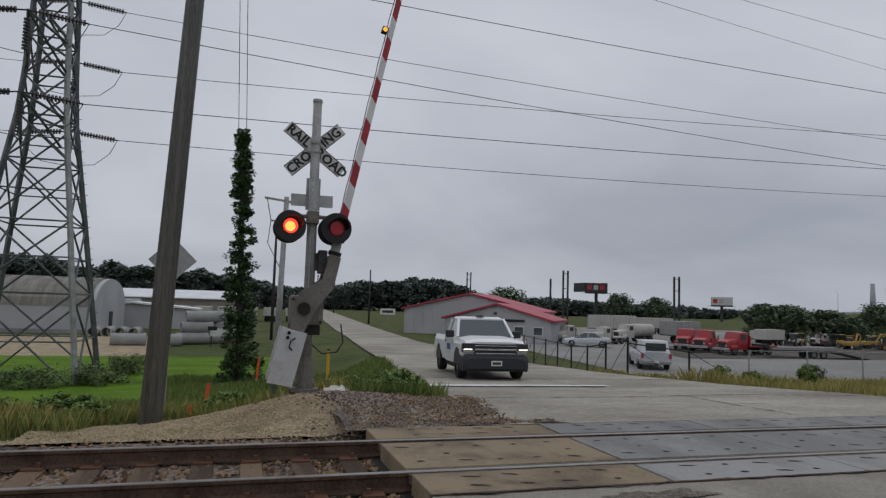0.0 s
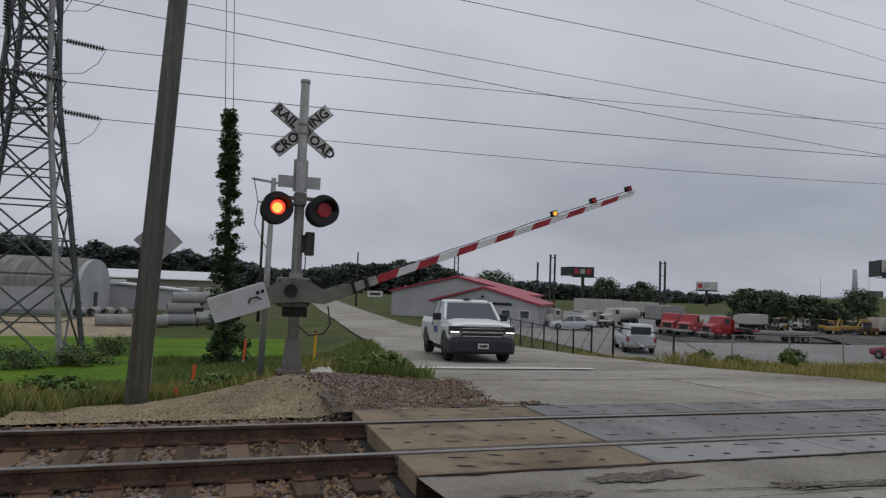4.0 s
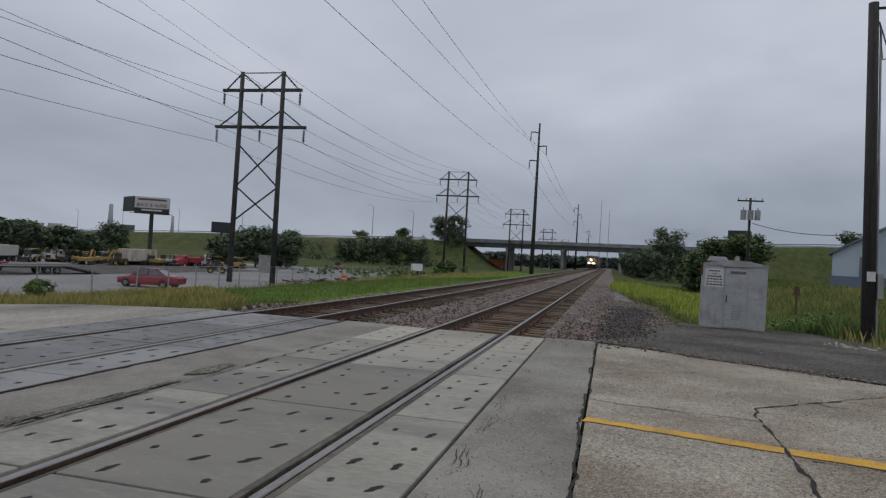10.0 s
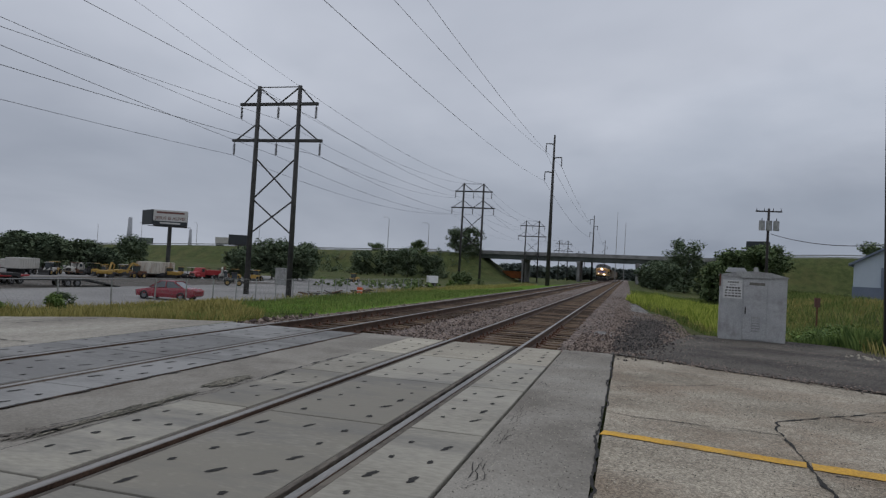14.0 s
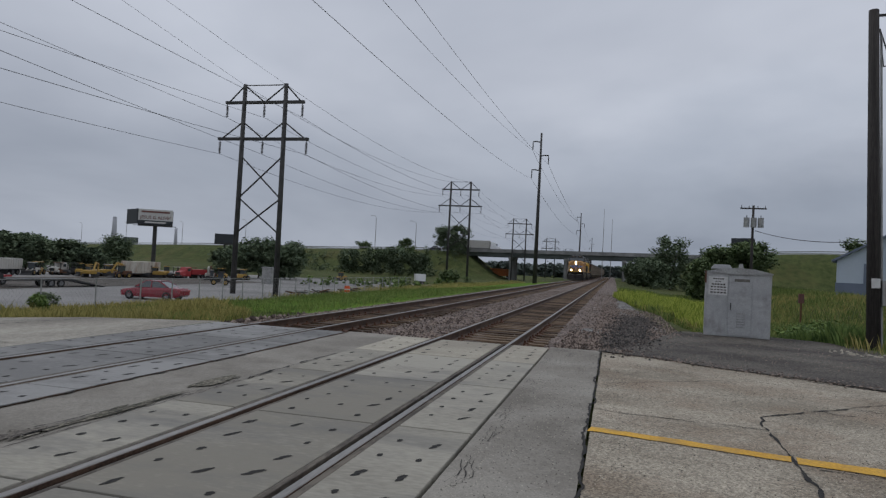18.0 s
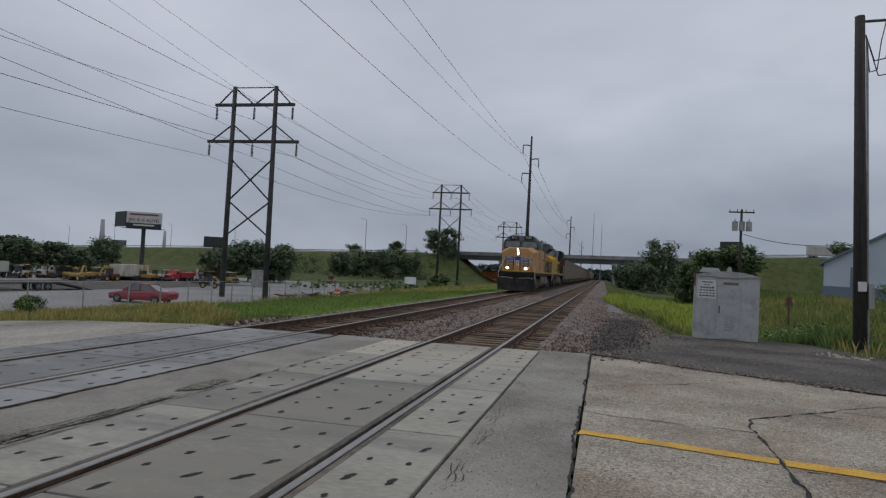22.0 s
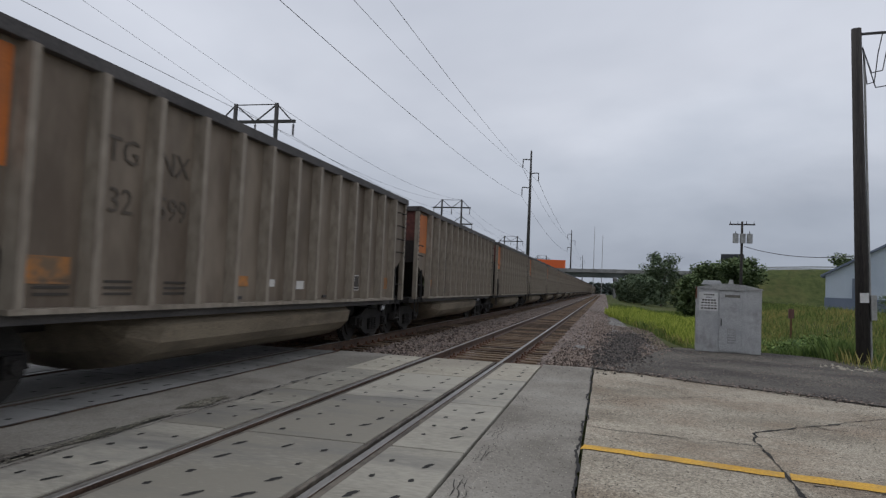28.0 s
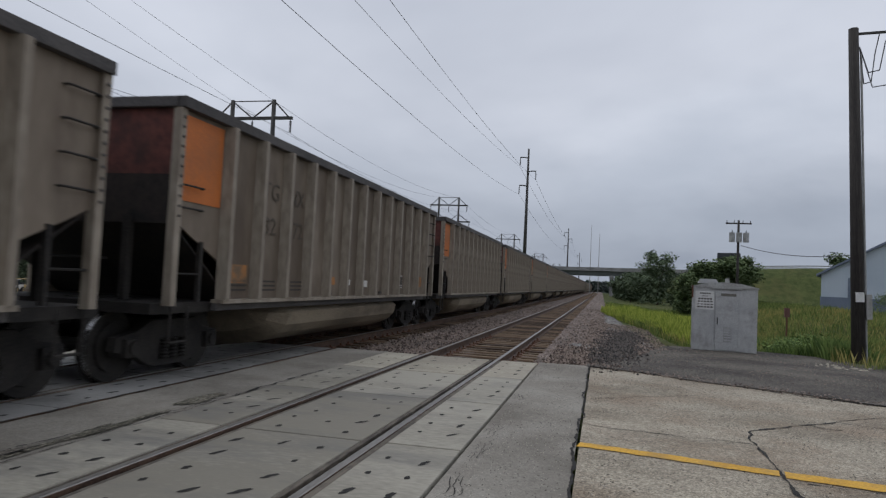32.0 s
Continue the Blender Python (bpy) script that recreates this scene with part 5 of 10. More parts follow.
for i, zt in enumerate((8.6, 8.35, 8.9)):
    span("service_wire", (19.5, -9.55, zt), (14.0, -60.0, zt + 1.2), 0.9, 0.014)
far_pole = small_pole(pose(68.8, -14.5, -1.2), 9.9, 0.15, "dark timber pole with three transformer cans", 2.3, transformers=3)
span("service_wire", (68.6, -14.7, 6.3), (56.0, -20.5, 5.0), 0.5, 0.03)
street_pole = small_pole(pose(2.6, 62.0, -2.0), 10.6, 0.15, "weathered timber street pole with a crossarm", 2.4)
small_pole(pose(21.8, 115.5, -2.2), 9.6, 0.17, "weathered timber street pole beside the road", 2.0, crossarm=False)
for k in range(2):
    small_pole(pose(16.5 + 12 * k, 150.0 + 60 * k, -2.2), 9.6, 0.16, "distant timber street pole", 2.2)

# ---- crossing signal with gate ----
SX, SY = 0.58, 9.39
signal = thing("crossing_signal", pose(SX, SY, 0.0), "grey steel crossing signal mast with crossbuck, flashing lamps and gate", "railroad signal")
part("foundation", box(-0.33, 0.33, -0.33, 0.33, -0.55, -0.02, bevel=0.02), "bridge_conc", signal, "weathered concrete foundation")
b = box(-0.26, 0.26, -0.26, 0.26, 0.0, 0.045, bevel=0.008)
disc((0, 0, 0.14), (0, 0, 1), 0.235, 0.05, 20, b)
for i in range(8):
    a = i * math.pi / 4 + 0.3
    rod((0.19 * math.cos(a), 0.19 * math.sin(a), 0.04), (0.19 * math.cos(a), 0.19 * math.sin(a), 0.12), 0.03, n=8, bm=b)
    disc((0.15 * math.cos(a), 0.15 * math.sin(a), 0.24), (math.cos(a), math.sin(a), 0), 0.03, 0.05, 8, b)
merge(b, rod((0, 0, 0.14), (0, 0, 0.70), 0.165, 0.125, 12))
part("base_casting", b, "tank_grey", signal, smooth=False)
for sx in (-1, 1):
    for sy in (-1, 1):
        part("anchor_bolt", rod((sx * 0.21, sy * 0.21, 0.04), (sx * 0.21, sy * 0.21, 0.13), 0.025, n=6), "rust", signal)
part("mast", rod((0, 0, 0.3), (0, 0, 5.1), 0.095, 0.075, 16), "galv", signal, smooth=True)
part("mast_cap", rod((0, 0, 5.08), (0, 0, 5.13), 0.088, 0.08, 16), "galv", signal)


def crossbuck():
    for nm, words, tilt in (("crossbuck_blade", ("RAIL", "ROAD"), -37), ("crossbuck_blade", ("CRO", "ING"), 43)):
        m = pose(0, 0.10 + (0.015 if tilt > 0 else 0.0), 4.27, 90, 0, 0) @ pose(0, 0, 0, 0, 0, tilt)
        blade = part(nm, box(-0.61, 0.61, -0.115, 0.115, -0.006, 0.006, bevel=0.003), "white_sign", signal, "white crossbuck blade with black letters")
        blade.matrix_basis = m
        for w, s in zip(words, (-1, 1)):
            share("lettering", text_mesh(w, 0.23, "black", 0.002, 0.008), blade, pose(s * 0.36, -0.005, 0.010))
        for e in (-1, 1):
            part("edge_strip", box(-0.61, 0.61, e * 0.105 - 0.006, e * 0.105 + 0.006, 0.006, 0.0085), "black", blade)
    for z in (4.2, 4.36):
        part("clamp_band", rod((0, 0, z - 0.02), (0, 0, z + 0.02), 0.092, n=16), "galv", signal)


crossbuck()
part("track_sign", box(-0.37, 0.35, 0.10, 0.112, 3.26, 3.47, bevel=0.004), "silver_box", signal, "grey back of a small plate")
part("sign_bracket", box(-0.12, 0.12, 0.06, 0.10, 3.2, 3.75), "galv", signal)
# lamps face the road and the camera's side
part("lamp_crossarm", pipe_run([(-0.42, -0.06, 3.02), (-0.3, -0.1, 3.06), (0.3, -0.1, 3.06), (0.42, -0.06, 3.02)], 0.035, 10), "tank_grey", signal)
part("crossarm_hub", box(-0.1, 0.1, -0.16, 0.1, 2.94, 3.16, bevel=0.02), "tank_grey", signal)


def flasher(x, turn, label, lens):
    m = pose(x, -0.12, 2.88, 0, 0, turn)
    unit = part("signal_lamp", disc((0, 0.05, 0), (0, 1, 0), 0.16, 0.22, 20), "black", signal, label)
    unit.matrix_basis = m
    part("background_disc", disc((0, -0.06, 0), (0, 1, 0), 0.265, 0.012, 32), "black", unit, "round black background")
    part("lens", disc((0, -0.078, 0), (0, 1, 0), 0.12, 0.024, 24, r2=0.125), lens, unit, "round red lens")
    if lens == "lens_lit":
        part("lit_centre", disc((-0.012, -0.094, -0.012), (0, 1, 0), 0.085, 0.01, 24), "lens_core", unit, "bright orange-red lamp centre")
    b = bmesh.new()
    n = 14
    ring = []
    for d, r in ((-0.07, 0.15), (-0.30, 0.165)):
        ring.append([b.verts.new((r * math.cos(a), d + (0.08 if d < -0.1 and (i in (0, n)) else 0), r * math.sin(a))) for i, a in enumerate([math.pi * (-0.05 + 1.1 * j / n) for j in range(n + 1)])])
    for i in range(n):
        b.faces.new((ring[0][i], ring[0][i + 1], ring[1][i + 1], ring[1][i]))
    bmesh.ops.solidify(b, geom=b.faces[:], thickness=0.006)
    part("visor", b, "black", unit)
    part("lamp_arm", rod((0, 0.05, 0.14), (0, 0.05, 0.2), 0.03, n=8), "tank_grey", unit)


flasher(-0.38, 8, "round black flasher lamp with a lit red lens", "lens_lit")
flasher(0.39, 8, "round black flasher lamp with a dark red lens", "lens_dim")
for x in (-0.38, 0.39):
    back = part("signal_lamp", disc((0, 0.02, 0), (0, 1, 0), 0.15, 0.16, 20), "black", signal, "round black lamp facing the road")
    back.matrix_basis = pose(x, 0.2, 2.88)
    part("background_disc", disc((0, 0.1, 0), (0, 1, 0), 0.26, 0.012, 32), "black", back)
part("hinge_bracket", box(0.07, 0.13, -0.05, 0.05, 2.15, 2.45), "corten", signal)
b = box(-0.32, 0.24, -0.2, 0.2, 1.22, 1.72, bevel=0.07)
part("gate_mechanism", b, "tank_grey", signal, "rounded grey gate mechanism housing")
part("main_shaft_hub", disc((-0.1, -0.30, 1.50), (0, 1, 0), 0.105, 0.06, 18), "under", signal, "dark round shaft hub")
for dx, dz in ((-0.27, 1.28), (-0.27, 1.66), (0.19, 1.28), (0.19, 1.66), (-0.04, 1.27), (-0.04, 1.68)):
    part("housing_bolt", disc((dx, -0.205, dz), (0, 1, 0), 0.022, 0.03, 8), "under", signal)
part("lower_bracket", box(-0.2, 0.2, -0.14, 0.14, 1.06, 1.22, bevel=0.02), "under", signal, "dark lower bracket")
part("junction_box", box(0.12, 0.27, -0.13, 0.05, 2.1, 2.5, bevel=0.02), "corten", signal, "small dark junction box")
part("ladder_strap", rod((-0.02, -0.1, 1.75), (-0.02, -0.1, 2.9), 0.018, n=6), "galv", signal)
part("cover_bolt", disc((-0.02, -0.215, 1.52), (0, 1, 0), 0.045, 0.04, 10), "black", signal)
part("mechanism_clamp", rod((0, 0, 1.15), (0, 0, 1.8), 0.115, n=12), "galv", signal)
part("hanging_cable", pipe_run([(0.55, -0.1, 1.25), (0.6, -0.1, 0.95), (0.5, -0.1, 0.78), (0.25, -0.1, 0.75), (0.08, -0.08, 0.9)], 0.012, 6), "black", signal)

# the part that swings: side arms, counterweight and the striped boom
PIVOT = (-0.1, 0.0, 1.50)
gate = new("gate_arm")
gate.parent = signal
gate["label"] = "red and white striped gate boom with counterweight"


def boom():
    side = [(-0.42, 0.10), (-0.05, 0.22), (0.28, 0.10), (0.55, -0.16), (0.98, -0.16), (0.98, -0.36), (0.45, -0.38), (0.1, -0.22), (-0.42, -0.10)]
    for y in (-0.27, 0.24):
        part("side_arm", prism(side, "y", y - 0.015, y + 0.015), "tank_grey", gate)
    part("counterweight", prism([(-1.28, -0.17), (-1.30, 0.24), (-0.38, 0.26), (-0.38, -0.17)], "y", -0.33, -0.24, bevel=0.012), "light_plate", gate, "flat pale grey counterweight plate")
    part("counterweight", prism([(-1.28, -0.17), (-1.30, 0.24), (-0.38, 0.26), (-0.38, -0.17)], "y", 0.21, 0.30, bevel=0.012), "light_plate", gate, "flat pale grey counterweight plate")
    part("lifting_handle", pipe_run([(-0.7, -0.34, 0.0), (-0.66, -0.38, 0.06), (-0.55, -0.38, 0.06), (-0.5, -0.34, 0.0)], 0.012, 6), "black", gate)
    b = box(0.62, 1.0, -0.24, 0.21, -0.34, -0.18, bevel=0.02)
    part("boom_clamp", b, "tank_grey", gate)
    x0, x1 = 0.95, 7.05
    slope = 0.036

    def zc(x):
        return -0.27 + slope * (x - 0.95)

    for xa in (0.80, 1.05, 1.3):
        part("sleeve_clamp", box(xa - 0.035, xa + 0.035, -0.06, 0.06, zc(xa) - 0.11, zc(xa) + 0.11, bevel=0.01), "under", gate, "dark bolted sleeve clamp")
    for xa in (-0.52, -0.44):
        part("weight_bolt", disc((xa, -0.335, 0.12), (0, 1, 0), 0.03, 0.03, 8), "under", gate)
    part("boom_sleeve", bar((0.85, 0, zc(0.85)), (1.5, 0, zc(1.5)), 0.06, 0.15), "galv", gate, "bare aluminium boom sleeve")
    n = 14
    for i in range(n):
        a = 1.5 + (x1 - 1.5) * i / n
        c = 1.5 + (x1 - 1.5) * (i + 1) / n
        h = 0.14 - 0.05 * i / n
        lean = 0.055
        poly = [(a - lean, zc(a) - h / 2), (c - lean, zc(c) - h / 2), (c + lean, zc(c) + h / 2), (a + lean, zc(a) + h / 2)]
        part("stripe", prism(poly, "y", -0.028, 0.028), "red_paint" if i % 2 == 0 else "white_paint", gate, "red reflective stripe" if i % 2 == 0 else "white stripe")
    for x, kind in ((5.2, "amber"), (6.1, "lens_dim"), (6.95, "red_paint")):
        lamp = part("boom_lamp", box(x - 0.06, x + 0.06, -0.05, 0.05, zc(x) + 0.06, zc(x) + 0.17, bevel=0.012), "black", gate, "small boom lamp")
        part("lens", disc((x, -0.055, zc(x) + 0.115), (0, 1, 0), 0.042, 0.02, 12), kind, lamp)
    part("boom_cable", pipe_run([(1.0 + 0.4 * i, 0.0, zc(1.0 + 0.4 * i) + 0.078 + 0.012 * (i % 2)) for i in range(16)], 0.008, 5), "black", gate)


boom()

# ---- small things round the signal ----
back_pole = thing("signal_pole", pose(0.35, 14.5, -0.9), "galvanised steel pole with a small crossarm and wires", "pole")
part("shaft", rod((0, 0, -0.2), (0.1, 0, 5.05), 0.085, 0.06, 12), "galv", back_pole, smooth=True)
part("crossarm", bar((-0.42, 0, 5.0), (0.52, 0, 4.9), 0.04, 0.05), "galv", back_pole)
part("lower_arm", bar((-0.26, 0, 4.45), (0.4, 0, 4.42), 0.03, 0.04), "galv", back_pole)
part("guy_rods", pipe_run([(-0.36, 0, 4.98), (-0.25, 0, 4.45), (-0.3, 0, 3.9), (0.02, 0, 3.3)], 0.01, 5), "wire", back_pole)
sign = thing("warning_sign", pose(-1.9, 12.7, -0.95), "bare grey back of a diamond warning sign on a post", "road sign")
part("post", box(-0.03, 0.03, -0.02, 0.02, 0, 3.4), "galv", sign)
b = prism([(-0.47, 3.33), (0, 2.86), (0.47, 3.33), (0, 3.8)], "y", -0.035, -0.025)
part("sign_plate", b, "silver_box", sign)
marker = thing("marker_post", pose(2.58, 21.64, land(2.58, 21.64) - 0.02), "yellow plastic buried-line marker post", "marker post")
part("post", rod((0, 0, 0), (0, 0, 1.35), 0.055, n=10), "yellow_post", marker)
part("cap", rod((0, 0, 1.35), (0, 0, 1.42), 0.06, 0.045, 10), "black", marker)
for x, y, h in ((-1.22, 16.2, 0.72), (0.25, 24.3, 1.2), (-1.3, 10.5, 0.3)):
    st = thing("marker_stake", pose(x, y, land(x, y) - 0.02, 0, 4, 0), "orange and white survey stake in the grass", "marker stake", "survey stakes")
    part("stake", box(-0.035, 0.035, -0.012, 0.012, 0, h * 0.35), "white_paint", st)
    part("flagging", box(-0.045, 0.045, -0.015, 0.015, h * 0.35, h), "orange", st, "orange upper half")
st = thing("marker_stake", pose(39.5, -11.7, land(39.5, -11.7) - 0.05), "red marker stake in tall grass", "marker stake", "survey stakes")
part("stake", box(-0.04, 0.04, -0.04, 0.04, 0, 1.4), "rust", st)
part("flagging", box(-0.08, 0.08, -0.13, 0.13, 1.35, 1.85), "gon_red", st, "faded red top")


def crumple(name, m, r, material, label, category):
    b = bmesh.new()
    bmesh.ops.create_icosphere(b, subdivisions=3, radius=1.0)
    for v in b.verts:
        k = 1 + 0.5 * noise.noise(v.co * 2.3) + 0.25 * noise.noise(v.co * 6)
        v.co = Vector((v.co.x * r * k, v.co.y * r * 0.7 * k, max(-0.02, v.co.z * r * 0.5 * k)))
    ob = part(name, b, material, None, smooth=False)
    ob.matrix_basis = m
    return tagged(ob, label, category)


crumple("rag", pose(1.2, 9.95, 0.02), 0.22, "rag", "crumpled white plastic rag on the gravel", "litter")
crumple("rubble", pose(20.4, -9.5, -0.2), 0.35, "stone", "small heap of pale broken concrete", "rubble")
crumple("rubble", pose(19.2, -8.9, -0.2), 0.22, "rag", "small heap of pale broken concrete", "rubble")
crumple("rock", pose(15.6, 12.4, land(15.6, 12.4)), 0.3, "bridge_conc", "pale rock in the grass verge", "rock")

# ---- signal cabinet ----
cab = thing("signal_cabinet", pose(20.5, -5.40, -0.14, 0, 0, -6.5), "silver metal signal cabinet with a door and notice", "equipment cabinet")
w, h = 0.86, 1.98
b = prism([(-w, 0.06), (w, 0.06), (w, h - 0.10), (w * 0.5, h - 0.01), (0, h + 0.02), (-w * 0.5, h - 0.01), (-w, h - 0.10)], "x", 0, 1.75, bevel=0.012)
part("body", b, "silver_box", cab)
part("plinth", box(0.03, 1.72, -w + 0.03, w - 0.03, -0.08, 0.06), "bridge_conc", cab)
b = prism([(-w - 0.03, h - 0.10), (-w - 0.03, h - 0.13), (w + 0.03, h - 0.13), (w + 0.03, h - 0.10), (w * 0.5, h + 0.005), (0, h + 0.035), (-w * 0.5, h + 0.005)], "x", -0.03, 1.78)
part("roof", b, "galv", cab)
door = part("door", box(-0.035, -0.004, -0.36, 0.24, 0.1, 1.80, bevel=0.008), "silver_box", cab, "plain metal door")
part("drip_edge", box(-0.075, -0.004, -0.42, 0.30, 1.82, 1.85), "galv", cab)
part("handle", pipe_run([(-0.04, 0.18, 0.82), (-0.08, 0.18, 0.84), (-0.08, 0.18, 0.98), (-0.04, 0.18, 1.0)], 0.014, 6), "black", door)
part("vent", box(-0.045, -0.036, -0.20, 0.02, 0.32, 0.75), "galv", door, "louvred vent")
for i in range(5):
    part("louvre", box(-0.055, -0.045, -0.18, 0.0, 0.37 + 0.07 * i, 0.40 + 0.07 * i), "silver_box", door)
part("name_plate", box(-0.042, -0.036, -0.3, 0.1, 1.62, 1.70), "tank_grey", door)
notice = part("notice", box(-0.014, -0.004, 0.28, 0.78, 1.22, 1.74), "white_sign", cab, "white notice with rows of black print")
for i, (wd, ht) in enumerate(((0.3, 0.045), (0.16, 0.03), (0.38, 0.05), (0.42, 0.04), (0.44, 0.03), (0.44, 0.045))):
    z = 1.68 - 0.078 * i
    for j in range(5):
        ya = 0.53 - wd / 2 + wd * j / 5
        part("print_bar", box(-0.018, -0.015, ya, ya + wd / 5 * 0.72, z - ht * 0.45, z + ht * 0.45), "gon_text", notice)
part("exhaust_hood", prism([(-0.30, h), (0.30, h), (0.22, h + 0.13), (-0.22, h + 0.13)], "x", 0.9, 1.5, bevel=0.01), "silver_box", cab).location.y = 0.42
part("power_lamp", rod((0.1, -0.06, h + 0.02), (0.1, -0.06, h + 0.15), 0.07, 0.05, 10), "galv", cab)
part("hinge", rod((-0.02, 0.86, 1.55), (-0.02, 0.86, 1.9), 0.025, n=6), "rust", cab)

# ---- highway overpass ----
BX = 225.0
over = thing("overpass", pose(BX, 0, 10 * GRADE, -math.degrees(GRADE)), "grey concrete highway overpass on columns", "bridge")
part("deck", box(-7.5, 7.5, -34, 52, 7.05, 7.45), "bridge_conc", over)
for x in (-7.4, 7.2):
    part("parapet", box(x, x + 0.25, -36, 54, 7.40, 8.20), "bridge_conc", over, "pale concrete parapet")
for i in range(5):
    x = -6.4 + 3.2 * i
    part("girder", box(x - 0.25, x + 0.25, -33, 51, 5.75, 7.05), "girder", over, "dark green-grey girder")
for y in (-5.0, 13.2, 31.0):
    bent = part("pier_cap", box(-7.0, 7.0, y - 0.6, y + 0.6, 5.0, 5.75, bevel=0.06), "bridge_conc", over)
    for x in (-6.0, -2.0, 2.0, 6.0):
        part("column", rod((x, y, -3.5), (x, y, 5.05), 0.55, n=14), "bridge_conc", bent, smooth=False)
for s, y in ((1, 47.5), (-1, -30.0)):
    part("abutment", box(-7.0, 7.0, min(y, y + s * 5), max(y, y + s * 5), 2.5, 6.6), "bridge_conc", over)
    part("slope_paving", prism([(y - s * 11, -2.3), (y, 4.4), (y + s * 1.0, 4.4), (y - s * 7, -2.3)], "x", -8, 8), "bridge_conc", over)


# guard rails along the bank
def guard_rail(y0, y1):
    for off in (-8.6, 8.6):
        b = bmesh.new()
        pts = []
        n = int(abs(y1 - y0) / 9)
        for i in range(n + 1):
            y = y0 + (y1 - y0) * i / n
            mid, hh = bank(0, y)
            pts.append((mid + off, y, earth(mid + off, y)))
        for a, c in zip(pts, pts[1:]):
            bar((a[0], a[1], a[2] + 0.65), (c[0], c[1], c[2] + 0.65), 0.08, 0.32, b)
        for a in pts:
            box(a[0] - 0.07, a[0] + 0.07, a[1] - 0.07, a[1] + 0.07, a[2] - 0.1, a[2] + 0.7, b)
        tagged(part("guard_rail", b, "galv"), "galvanised highway guard rail on posts", "guard rail", "guard rails")


guard_rail(60, 300)
guard_rail(-42, -150)


def street_light(x, y, h, turn):
    t = thing("street_light", pose(x, y, earth(x, y), 0, 0, turn), "tall grey highway street light with a curved arm", "street light", "highway lights")
    part("shaft", rod((0, 0, 0), (0, 0, h), 0.14, 0.08, 8), "galv", t)
    part("arm", pipe_run([(0, 0, h), (0, 0.6, h + 0.5), (0, 1.6, h + 0.75), (0, 2.6, h + 0.8)], 0.06, 6), "galv", t)
    part("lamp_head", box(-0.12, 0.12, 2.4, 3.1, h + 0.72, h + 0.86), "galv", t)


for x, y, h in ((226, 81, 11.5), (226, 66, 9.5), (255, 150, 11), (268, 190, 11), (280, 230, 11), (295, 270, 11)):
    street_light(x, y, h, -30)
for x, y, h in ((262, 2.6, 27.5), (262, -0.5, 24), (240, 72, 8), (242, 78, 9)):
    t = thing("light_mast", pose(x, y, -1.5), "thin distant grey steel mast", "mast", "distant masts")
    part("shaft", rod((0, 0, -0.3), (0, 0, h), 0.16, 0.06, 8), "galv", t)


# ---- billboards ----
def billboard(m, w, h, z, label, words="", two=True, tint="board_face", bars=0):
    t = thing("billboard", m, label, "billboard", "billboards")
    part("post", rod((0, 0, -0.5), (0, 0, z), 0.55, 0.5, 14), "corten", t)
    face = part("face", box(-w / 2, w / 2, -0.35, -0.15, z, z + h, bevel=0.03), tint, t)
    part("back_frame", box(-w / 2, w / 2, -0.15, 0.5, z + 0.2, z + h - 0.2), "board_dark", t)
    part("catwalk", box(-w / 2 - 1, w / 2 + 1, -1.4, -0.3, z - 0.45, z - 0.33), "corten", t)
    part("lower_beam", box(-w / 2, w / 2, -0.2, 0.2, z - 0.5, z), "corten", t)
    if two:
        side = part("second_face", box(-w / 2, w / 2, 0, 0.3, z, z + h), "board_dark", t, "dark rear face set at an angle")
        side.matrix_basis = pose(-w / 2, -0.3, 0, 0, 0, 118) @ pose(w / 2, 0, 0)
    if words:
        me = text_mesh(words, h * 0.295, "board_text", 0.01, 0.02)
        share("lettering", me, face, pose(0, -0.37, z + h * 0.45, 90, 0, 0))
        for zz, ww in ((z + h * 0.83, w * 0.82),):
            part("print_bar", box(-ww / 2, ww / 2, -0.385, -0.36, zz - h * 0.06, zz + h * 0.06), "board_text", face)
    if words:
        part("lower_band", box(-w / 2, w / 2, -0.385, -0.34, z, z + h * 0.26), "board_dark", face, "dark lower band")
        part("print_bar", box(-w * 0.3, w * 0.3, -0.40, -0.385, z + h * 0.08, z + h * 0.18), "white_text", face)
    for i in range(bars):
        part("print_bar", box(-w * 0.4 + i * w * 0.28, -w * 0.2 + i * w * 0.28, -0.385, -0.36, z + h * 0.25, z + h * 0.75), "trailer_white" if i % 2 else "loco_red", face)


billboard(pose(150.6, 114.1, -2.6, 0, 0, -62), 8.4, 3.9, 10.9, "roadside billboard with a white face on one steel post", "JESUS IS ALIVE!")
billboard(pose(108.7, 188.7, -2.2, 0, 0, -28), 7.0, 2.9, 9.3, "distant dark billboard on one post", "", True, "board_dark", 3)
billboard(pose(219.5, 137.0, 0.0, 0, 0, -60), 7.5, 3.4, 5.6, "distant dark billboard beside the highway", "", False, "board_dark", 0)
billboard(pose(197.0, -35.5, 3.0, 0, 0, -120), 6.0, 1.7, 8.4, "distant billboard seen edge-on above trees", "", False, "board_dark", 0)
billboard(pose(170.0, 205.0, -1.0, 0, 0, -40), 7.5, 3.0, 5.5, "distant pale billboard near the highway", "", False, "board_face", 2)
for x, y, z0, zt in ((67.7, 131.3, -2, 9.9), (68.6, 130.9, -2, 9.9), (87.4, 119.2, -2, 9.0), (88.4, 118.9, -2, 9.0), (64.5, 131.0, -2, 8), (71.0, 205.8, -2, 12.5), (72.2, 205.6, -2, 12.5)):
    t = thing("steel_post", pose(x, y, z0), "tall dark steel frame post in a storage yard", "post", "tall posts")
    part("shaft", box(-0.16, 0.16, -0.16, 0.16, -0.3, zt - z0), "corten", t)
